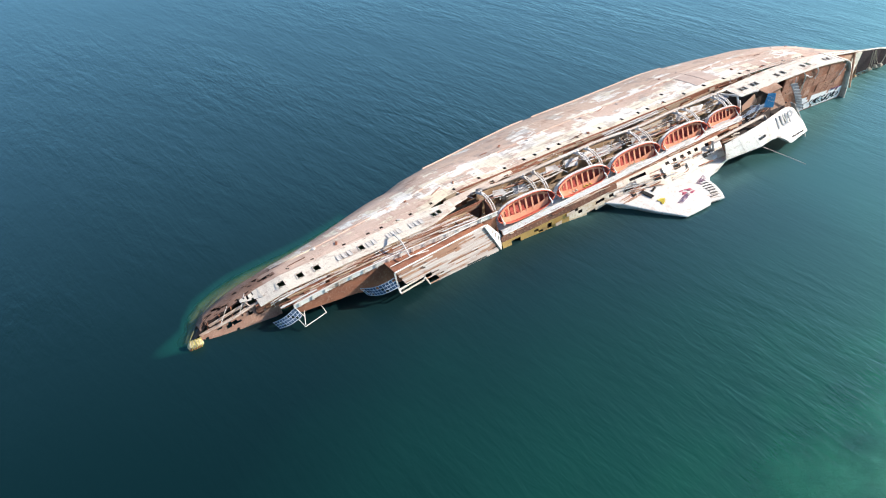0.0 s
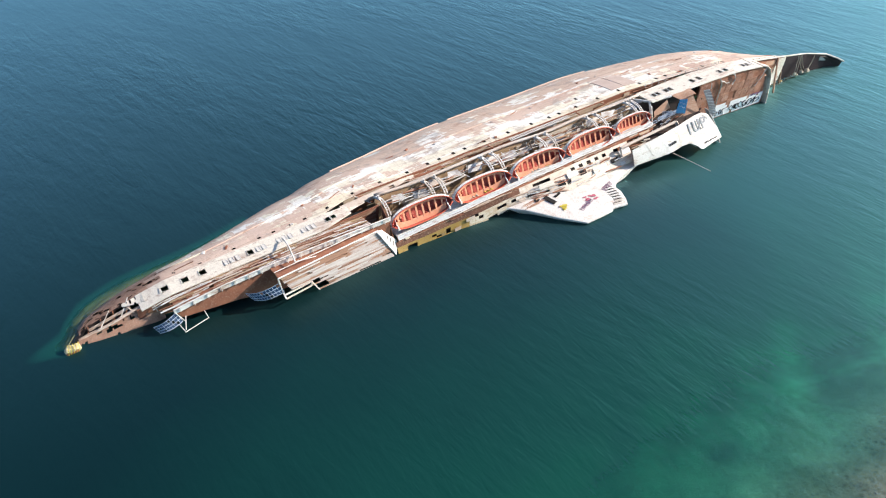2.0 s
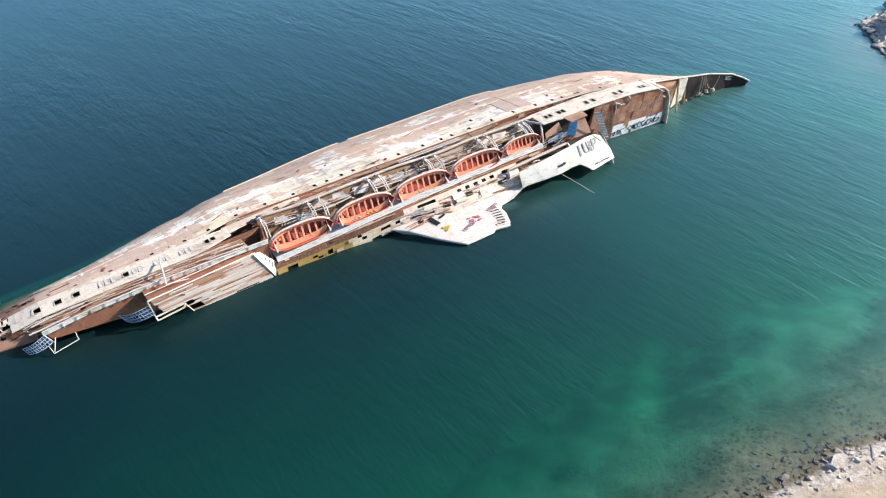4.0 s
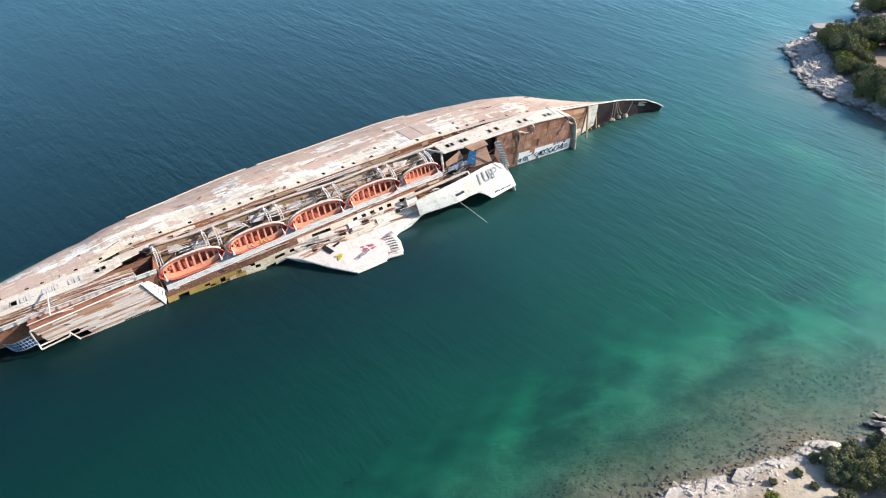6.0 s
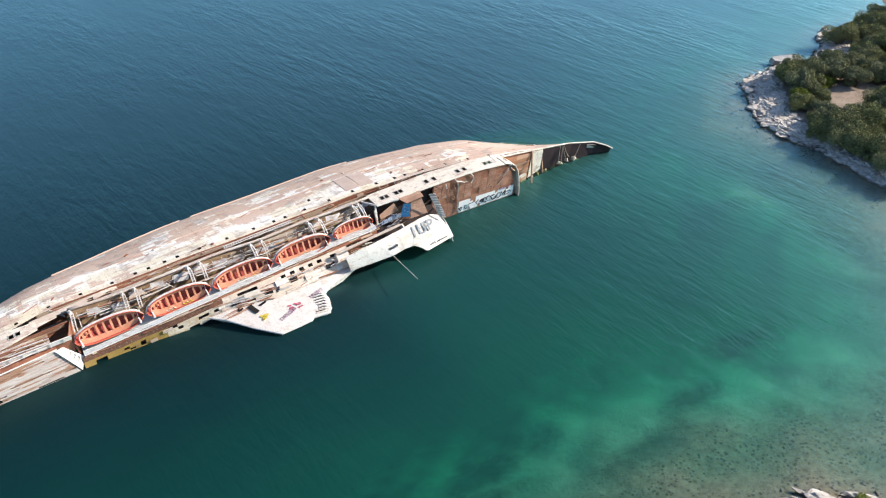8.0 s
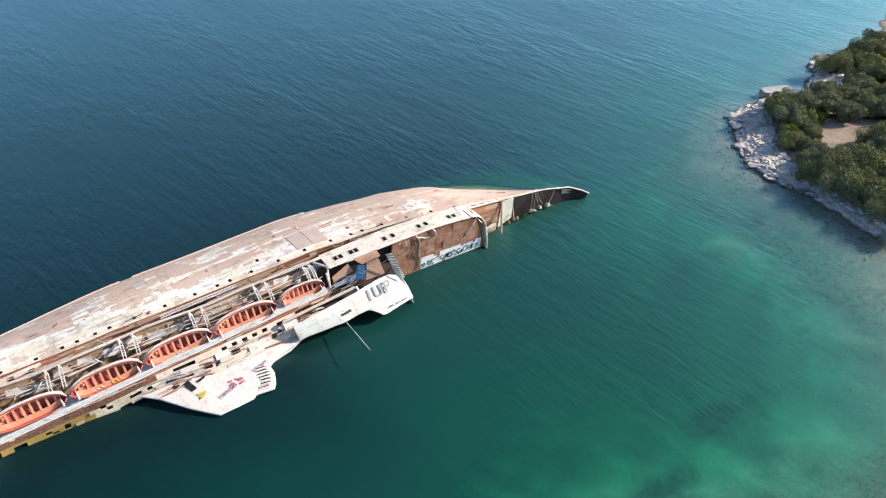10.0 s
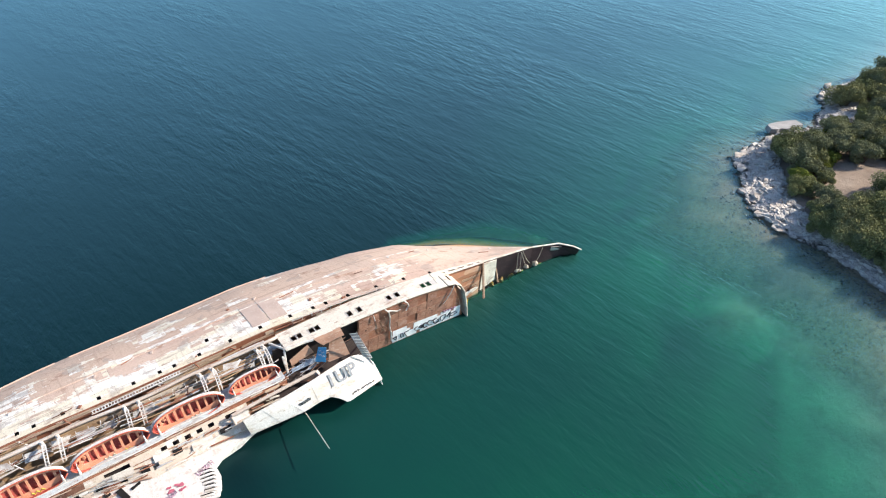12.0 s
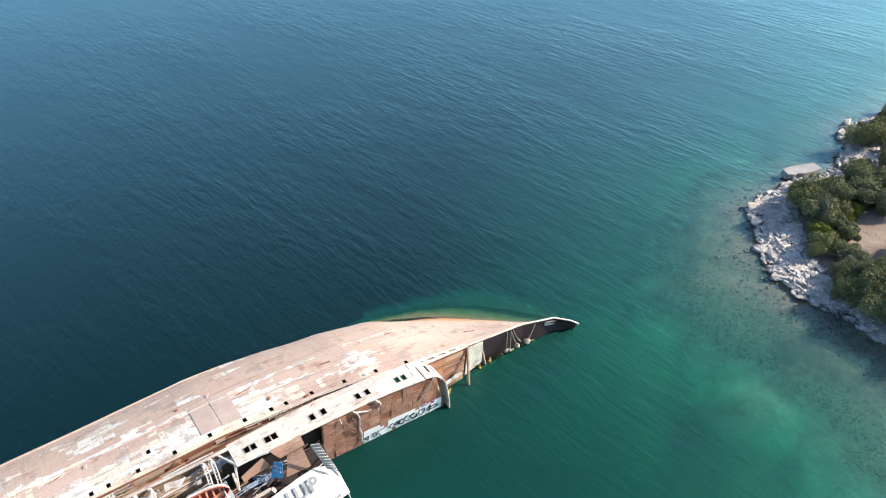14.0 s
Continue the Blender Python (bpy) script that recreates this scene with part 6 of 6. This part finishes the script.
# black boxes on the funnel, coloured as the shade in open hatches
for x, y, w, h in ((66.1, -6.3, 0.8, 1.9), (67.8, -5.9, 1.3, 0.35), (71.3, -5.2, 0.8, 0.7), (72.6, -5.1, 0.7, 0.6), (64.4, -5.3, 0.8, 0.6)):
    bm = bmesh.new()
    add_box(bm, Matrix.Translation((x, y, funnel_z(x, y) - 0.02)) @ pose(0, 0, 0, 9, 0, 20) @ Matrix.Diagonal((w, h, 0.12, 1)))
    wpart("open_hatch", bm, VOID, "black box coloured as a shaded open hatch in the funnel casing", funnel)
# white sprayed band with black strokes along the foot of the after deck
bm = sheet(lambda u, v: aft_wall(lerp(109.0, 121.6, u), lerp(lerp(2.9, 2.6, u), 0.25, v)) + Vector((0, -0.12, 0)), [i / 20 for i in range(21)], [0, 0.25, 0.5, 0.75, 1], 0.03,
           ((0, 4), (0, 5), (0, 13), (3, 7), (0, 17), (1, 5)), 0.03)
wpart("white_spray_band", bm, SPRAY_WHITE, "white sprayed band along the foot of the deck")
lrnd2 = random.Random(7)
c = 109.5
while c < 121.2:
    w, h, sides = lrnd2.uniform(0.25, 0.75), lrnd2.uniform(0.45, 0.9), lrnd2.choice((3, 4, 5, 6))
    mid, spin = 1.3 + lrnd2.uniform(-0.15, 0.15), lrnd2.uniform(0, 1.5)
    bm = bmesh.new()
    ring = []
    for i in range(sides + 1):
        a = spin + math.tau * i / sides
        q = 1 + 0.3 * math.sin(2 * a + c)
        ring.append(aft_wall(c + w * q * math.cos(a), mid + q * h * math.sin(a)) + Vector((0, -0.17, 0)))
    add_tube(bm, ring[:lrnd2.choice((sides, sides + 1))], lrnd2.uniform(0.07, 0.16), 4)
    wpart("spray_mark", bm, BLACK, "black sprayed strokes on a white band")
    c += w * 1.5 + lrnd2.uniform(0.1, 0.6)
scrawl(lambda a, b: aft_wall(118.2 + a, 2.4 + b) + Vector((0, -0.17, 0)), 5, 0.5, 0.5, SPRAY_PINK, "pink sprayed strokes", 8, 0.5)

# ---- clutter: coaming bars along the open bow, cleats and broken pipes on the side ----
crnd = random.Random(41)
for dz, dy in ((0.0, 1.0), (-0.25, 1.5)):
    bm = bmesh.new()
    add_tube(bm, [(x, dy + 0.1 * math.sin(x), side_z(x) - 0.35 + dz) for x in np.arange(0.8, 11.5, 0.9)], 0.13)
    wpart("bow_stringer", bm, TAN_PAINT, "pale rusted bar along the open bow")
for i in range(34):
    x = 14 + i * 3.9 + crnd.uniform(-1, 1)
    a = crnd.choice((0.03, 0.10, 0.2, 0.28, 0.36))
    q = skin(x, a, 0.0)
    bm = bmesh.new()
    if i % 3 == 0:
        add_tube(bm, [skin(x, a, 0.06), skin(x + crnd.uniform(0.8, 2.6), a + crnd.uniform(-0.01, 0.02), 0.08)], 0.06, 6)
        wpart("loose_pipe", bm, crnd.choice((RUST, RUST_SHADE, CHALK)), "loose pipe lying on the ship's side")
    else:
        add_box(bm, Matrix.Translation(q + Vector((0, 0, 0.06))) @ pose(0, 0, 0, -6, 0, crnd.uniform(0, 90)) @ Matrix.Diagonal((crnd.uniform(0.3, 0.9), crnd.uniform(0.15, 0.5), 0.14, 1)), 0.03)
        wpart("scrap_plate", bm, crnd.choice((RUST, SHELL, CHALK)), "scrap of plate on the ship's side")
# bent sheets and bars between the tube and the boats
for i in range(30):
    x = 43 + i * 1.6 + crnd.uniform(-0.5, 0.5)
    z = side_z(x) - crnd.uniform(0.5, 1.8)
    bm = bmesh.new()
    if i % 2:
        q = ((x, 2.6, z + 0.4), (x + crnd.uniform(1.2, 3.0), 2.3, z + 0.5), (x + crnd.uniform(1.0, 2.6), 1.7, z - 0.4), (x - 0.2, 2.0, z - 0.5))
        bm.free()
        bm = flat(q, 4, 3, 0.04, (), 0.12)
        wpart("bent_sheet", bm, crnd.choice((GREY, BLUE_GREY, WHITE, WHITE)), "bent loose sheet on the boat deck")
    else:
        add_beam(bm, (x, 2.5, z), (x + crnd.uniform(-1.6, 1.6), crnd.uniform(0.6, 1.8), z - crnd.uniform(0.2, 1.2)), 0.12, 0.1)
        wpart("fallen_bar", bm, crnd.choice((CHALK, WHITE, RUST_SHADE)), "fallen bar on the boat deck")
face_q = (rail_pt(43, -0.1, -0.1), rail_pt(89, -0.1, -0.1), Vector((89, at(R_X, R_Y, 89) - 0.62, at(R_X, B_Z, 89))), Vector((43, at(R_X, R_Y, 43) - 0.62, at(R_X, B_Z, 43))))
boarded(face_q, 3, 3.2, PLANK_OCHRE, house_face, loss=0.35, seed=23, lift=0.06)


# ---- rocks along the shore ----
def rock_shape(seed, count=12):
    """An angular block: the hull of a few points, flat-topped, with worn corners."""
    r = random.Random(seed * 13 + 5)
    bm = bmesh.new()
    for _ in range(count):
        d = Vector((r.gauss(0, 1), r.gauss(0, 1), r.gauss(0, 1))).normalized()
        big = max(abs(c) for c in d)
        d = d.lerp(d / big, 0.55) * r.uniform(0.8, 1.1)
        bm.verts.new((d.x, d.y, max(min(d.z, 0.62), -0.5) + r.uniform(-0.06, 0.06)))
    h = bmesh.ops.convex_hull(bm, input=bm.verts)
    bmesh.ops.delete(bm, geom=[g for g in set(h["geom_interior"] + h["geom_unused"]) if isinstance(g, bmesh.types.BMVert)], context="VERTS")
    bmesh.ops.dissolve_limit(bm, angle_limit=0.12, verts=bm.verts, edges=bm.edges)
    bmesh.ops.bevel(bm, geom=list(bm.edges), offset=0.035, segments=1, affect="EDGES")
    bmesh.ops.triangulate(bm, faces=bm.faces)
    return bm


def rock_mesh(seed):
    bm = rock_shape(seed)
    me = bpy.data.meshes.new("boulder")
    bm.to_mesh(me)
    bm.free()
    me.materials.append(ROCK)
    return me


ROCKS = [rock_mesh(k + 1) for k in range(10)]


def ground_at(x, y):
    return float(ground_height(np.array([x]), np.array([y]))[0])


def boulder(x, y, s, rnd, flatness=0.7, sink=0.25):
    ob = new("boulder", ROCKS[rnd.randrange(10)])
    sx, sy = s * rnd.uniform(0.8, 1.4), s * rnd.uniform(0.7, 1.1)
    ob.matrix_world = Matrix.Translation((x, y, max(ground_at(x, y), -0.6) + s * flatness * (0.34 - sink))) @ pose(0, 0, 0, rnd.uniform(-12, 12), rnd.uniform(-12, 12), rnd.uniform(0, 360)) @ Matrix.Diagonal((sx, sy, s * flatness, 1))
    return tagged(ob, "pale grey limestone boulder at the water's edge", "boulder", "boulders along the shore")


rnd = random.Random(31)


def along(points, count, spread, size, inset=0.5):
    pts = [Vector((x, y)) for x, y in points]
    seg = [(b - a).length for a, b in zip(pts, pts[1:])]
    for _ in range(count):
        s = rnd.uniform(0, sum(seg))
        for (a, b), l in zip(zip(pts, pts[1:]), seg):
            if s <= l:
                d = (b - a).normalized()
                n = Vector((d.y, -d.x))
                p = a.lerp(b, s / l) + n * (inset + rnd.uniform(-0.35, 1) * spread)
                boulder(p.x, p.y, size * rnd.uniform(0.45, 1.5) ** 1.5, rnd)
                break
            s -= l


along(COAST[17:27], 90, 3.0, 0.65, 1.2)
along(COAST[19:26], 110, 6.4, 0.75, 1.6)
along(COAST[26:31], 30, 3.5, 0.9)
along(COAST[3:11], 60, 2.2, 0.42, 0.9)
along(COAST[10:16], 15, 2.5, 0.6)

# small stones lying all along both shores and on the shallow bed, and the broken ledge of the headland
bases = []
for k in range(6):
    b = rock_shape(40 + k, 9)
    bases.append(([v.co.copy() for v in b.verts], [[v.index for v in f.verts] for f in b.faces]))
    b.free()


def stones(name, label, x0, x1, y0, y1, want, near, far, peak, fall, least, most, flatness, seed):
    """Scattered stones between near and far metres from the waterline, densest at peak, in one mesh."""
    r = np.random.default_rng(seed)
    xs, ys = r.uniform(x0, x1, 60000), r.uniform(y0, y1, 60000)
    ds = shore_distance(xs, ys)
    keep = np.nonzero((ds > near) & (ds < far) & (r.random(60000) < np.exp(-np.abs(ds - peak) / fall)))[0][:want]
    verts, faces = [], []
    for x, y, z in zip(xs[keep], ys[keep], ground_height(xs[keep], ys[keep])):
        s = least + (most - least) * r.random() ** 2.2
        m = Matrix.Translation((x, y, z + 0.12 * s)) @ pose(0, 0, 0, r.uniform(-16, 16), r.uniform(-16, 16), r.normal(35, 40)) @ Matrix.Diagonal((s * r.uniform(0.9, 1.9), s, s * flatness, 1))
        vs, fs = bases[r.integers(6)]
        n = len(verts)
        verts += [tuple(m @ v) for v in vs]
        faces += [[n + i for i in f] for f in fs]
    me = bpy.data.meshes.new(name)
    me.from_pydata(verts, [], faces)
    me.materials.append(ROCK)
    return tagged(new(name, me), label, "stones", kind="stuff")


stones("shore_stones", "scattered pale and brown stones of the near shore", 55, 128, -90, -50, 1500, -3.5, 5, 0.9, 1.8, 0.07, 0.32, 0.75, 8)
stones("headland_stones", "broken pale limestone ledge of the headland", 178, 264, -36, 28, 5200, 0.2, 8.5, 3.0, 3.6, 0.25, 1.0, 0.8, 9)
stones("headland_pebbles", "small stones in the shallows of the headland", 174, 262, -40, 30, 1200, -8, 1, -1.0, 3.0, 0.09, 0.35, 0.8, 10)
# flat ledges at both shores
for x, y, z, sx, sy, sz, rz, ry in ((87.5, -70.0, 0.4, 2.6, 1.1, 0.35, -10, 4), (92.2, -71.2, 0.5, 2.2, 1.2, 0.34, -14, 5), (83.0, -68.6, 0.4, 2.4, 1.0, 0.3, -6, 4),
                                    (99.0, -72.6, 0.5, 1.5, 0.8, 0.4, 20, 4), (110.0, -74.5, 0.5, 1.9, 0.8, 0.5, -25, 5), (79.0, -67.4, 0.35, 2.2, 0.9, 0.3, -8, 4),
                                    (199.5, 8.0, 0.7, 1.9, 1.3, 0.6, 40, 5), (204.0, 12.0, 0.8, 2.0, 1.2, 0.6, 20, 5), (193.0, -1.5, 0.7, 1.8, 1.3, 0.6, 60, 5)):
    ob = new("rock_ledge", ROCKS[rnd.randrange(10)])
    ob.matrix_world = Matrix.Translation((x, y, z)) @ pose(0, 0, 0, 0, ry, rz) @ Matrix.Diagonal((sx, sy, sz, 1))
    tagged(ob, "broad pale limestone ledge sloping into the water", "rock ledge", "rock ledges")
# tilted layers of the headland's ledge, all with one strike
for _ in range(70):
    i = rnd.randrange(17, 25)
    (ax, ay), (bx, by), f = COAST[i], COAST[i + 1], rnd.random()
    n = Vector((by - ay, ax - bx)).normalized() * rnd.uniform(0.4, 6.5)
    x, y = lerp(ax, bx, f) + n.x, lerp(ay, by, f) + n.y
    if ground_at(x, y) < -0.2:
        continue
    ob = new("rock_ledge", ROCKS[rnd.randrange(10)])
    ob.matrix_world = Matrix.Translation((x, y, ground_at(x, y) + 0.2)) @ pose(0, 0, 0, rnd.uniform(4, 16), rnd.uniform(-8, 8), rnd.gauss(38, 14)) @ Matrix.Diagonal((rnd.uniform(0.9, 2.1), rnd.uniform(0.35, 0.7), rnd.uniform(0.2, 0.42), 1))
    tagged(ob, "tilted layer of pale limestone on the headland", "rock ledge", "rock ledges")
# the long fallen slab at the point, broken off at its seaward end
bm = bmesh.new()
outline = [(-5.0, -1.0), (-4.6, 0.9), (-3.2, 1.35), (-1.0, 1.5), (2.0, 1.2), (4.6, 1.0), (5.0, -1.2), (2.4, -1.5), (-0.6, -1.7), (-2.2, -1.1), (-3.4, -1.5)]
lower = [bm.verts.new((1.04 * x, 1.04 * y, -0.75)) for x, y in outline]
upper = [bm.verts.new((x, y, 0.45 + 0.12 * math.sin(3 * x + y))) for x, y in outline]
bm.faces.new(upper)
bm.faces.new(lower[::-1])
for i in range(len(outline)):
    j = (i + 1) % len(outline)
    bm.faces.new((lower[i], lower[j], upper[j], upper[i]))
bmesh.ops.bevel(bm, geom=list(bm.edges), offset=0.07, segments=1, affect="EDGES")
slab = part("rock_slab", bm, ROCK_DARK)
slab.matrix_world = Matrix.Translation((223.8, 15.6, 0.85)) @ pose(0, 0, 0, 9, 5, -8)
tagged(slab, "long grey slab of rock fallen into the water", "rock slab", "rock ledges")


# ---- bushes and small trees ----
def bush(kind, seed, material, spread, height, label):
    """A short trunk with limbs and a crown of leaf sprays in uneven clumps."""
    r = random.Random(seed)
    ob = thing("bush" if kind == "bush" else "tree", label, kind, group="maquis on the headland")
    bm = bmesh.new()
    clumps = []
    for k in range(9 if kind == "bush" else 13):
        a = k * 2.4 + r.uniform(-0.4, 0.4)
        d = spread * r.uniform(0.15, 0.85)
        c = Vector((d * math.cos(a), d * math.sin(a), height * r.uniform(0.42, 0.82) * (1 - 0.25 * d / spread)))
        clumps.append((c, spread * r.uniform(0.28, 0.46)))
        mid = Vector((c.x * 0.35, c.y * 0.35, c.z * 0.45))
        add_tube(bm, [(0, 0, -0.3), mid, c], 0.05 + 0.03 * height / 3, 5)
    part("trunk", bm, BARK, ob)
    verts, faces = [], []
    for c, s in clumps:
        for _ in range(460):
            d = Vector((r.gauss(0, 1), r.gauss(0, 1), r.gauss(0.25, 0.8))).normalized()
            p = c + d * s * r.uniform(0.62, 1.06)
            p.z = max(p.z, 0.1)
            t = (d + 0.55 * Vector((r.gauss(0, 1), r.gauss(0, 1), r.gauss(0, 1)))).normalized()
            u = t.orthogonal().normalized()
            w = t.cross(u)
            a = r.uniform(0, math.tau)
            u, w = u * math.cos(a) + w * math.sin(a), w * math.cos(a) - u * math.sin(a)
            l, b = r.uniform(0.08, 0.16), r.uniform(0.05, 0.085)
            i = len(verts)
            verts += [p - u * l, p + w * b + t * 0.04, p + u * l, p - w * b + t * 0.04]
            faces.append((i, i + 1, i + 2, i + 3))
    me = bpy.data.meshes.new("crown")
    me.from_pydata([tuple(v) for v in verts], [], faces)
    me.materials.append(material)
    crown = new("crown", me)
    crown.parent = ob
    return ob


KINDS = [bush("bush", 1, LEAF, 1.9, 2.2, "dense dark green maquis bush on the shore slope"), bush("bush", 2, LEAF, 2.4, 2.8, "dense dark green maquis bush on the shore slope"),
         bush("bush", 3, LEAF_LIME, 1.8, 2.0, "fresh green bush on the shore slope"), bush("tree", 4, LEAF_OLIVE, 2.3, 3.6, "small grey-green olive tree on the headland"),
         bush("tree", 5, LEAF, 2.6, 3.8, "small dark round tree on the headland"), bush("bush", 6, LEAF_OLIVE, 1.4, 1.5, "grey-green scrub bush on the shore slope")]
used = [False] * len(KINDS)


def plant(k, x, y, s, turn):
    m = Matrix.Translation((x, y, ground_at(x, y))) @ pose(0, 0, 0, 0, 0, turn)
    if used[k]:
        ob = copy_thing(KINDS[k], m)
    else:
        ob, used[k] = KINDS[k], True
        ob.matrix_world = m
    ob.scale = (s, s, s * 0.95)
    return ob


rnd = random.Random(77)
count = 0
while count < 410:
    x, y = rnd.uniform(186, 275), rnd.uniform(-40, 40)
    d = float(shore_distance(np.array([x]), np.array([y]))[0])
    clear = ((x - 206) / 6.5) ** 2 + ((y + 15.5) / 4.0) ** 2 < 1 or ((x - 217) / 12) ** 2 + ((y + 12) / 4.5) ** 2 < 1
    if d < (7.5 if y > -14 and x < 214 else 4.0) or clear or abs(x - 224) < 8 and y > 7.5:
        continue
    k = rnd.choice((0, 1, 2, 2, 3, 3, 3, 4, 5, 5))
    plant(k, x, y, rnd.uniform(0.75, 1.75), rnd.uniform(0, 360))
    count += 1
for k, x, y, s in ((2, 106.0, -78.4, 1.5), (2, 109.0, -80.0, 1.4), (2, 112.5, -80.5, 1.4), (1, 101.5, -78.2, 1.0), (5, 103.2, -76.0, 1.1), (2, 116.0, -84.0, 1.4),
                   (5, 99.6, -75.2, 1.2), (5, 96.8, -74.8, 1.3), (1, 98.6, -77.6, 1.0), (0, 96.0, -77.8, 0.9), (2, 104.2, -80.6, 1.3), (4, 101.0, -81.6, 1.0), (5, 94.8, -76.2, 1.0),
                   (4, 196.5, -19.5, 1.7), (4, 199.5, -22.5, 1.8), (4, 193.5, -24.0, 1.6), (1, 202.5, -20.5, 1.7), (4, 192.5, -30.0, 1.7), (4, 192.0, -18.5, 1.4), (4, 191.5, -22.5, 1.5), (1, 191.2, -26.5, 1.6), (4, 190.8, -33.0, 1.5), (3, 200.5, -19.0, 1.5),
                   (5, 92.5, -78.5, 0.9), (2, 84.5, -75.5, 1.1), (1, 76.0, -76.0, 1.2), (4, 121.0, -88.0, 1.2), (1, 98.0, -83.0, 1.2), (2, 90.0, -83.0, 1.3), (0, 110.0, -86.0, 1.2),
                   (4, 68.0, -78.0, 1.2), (1, 128.0, -90.0, 1.3), (0, 134.0, -88.0, 1.2), (1, 60.0, -76.0, 1.1), (2, 143.0, -92.0, 1.2)):
    plant(k, x, y, s, rnd.uniform(0, 360))

# low dry scrub on the open soil
for _ in range(22):
    x, y = rnd.uniform(80, 97), rnd.uniform(-79, -72)
    if float(shore_distance(np.array([x]), np.array([y]))[0]) > 2.5:
        plant(5, x, y, rnd.uniform(0.22, 0.5), rnd.uniform(0, 360))
# layered slabs stepping down at the near shore
lrnd = random.Random(55)
for x, y, s, turn in ((109.4, -73.6, 1.3, -58), (106.8, -73.0, 0.8, -50), (98.2, -71.0, 1.0, -20), (91.2, -70.0, 1.0, -15), (113.5, -76.4, 1.0, -40)):
    for k in range(4):
        ob = new("rock_ledge", ROCKS[lrnd.randrange(10)])
        ob.matrix_world = Matrix.Translation((x + 0.35 * k, y - 0.55 * k * s, 0.12 + 0.2 * k)) @ pose(0, 0, 0, 5, 4, turn + lrnd.uniform(-8, 8)) @ Matrix.Diagonal((s * 1.5, s * 0.45, 0.28, 1))
        tagged(ob, "flat layer of pale limestone at the shore", "rock ledge", "rock ledges")
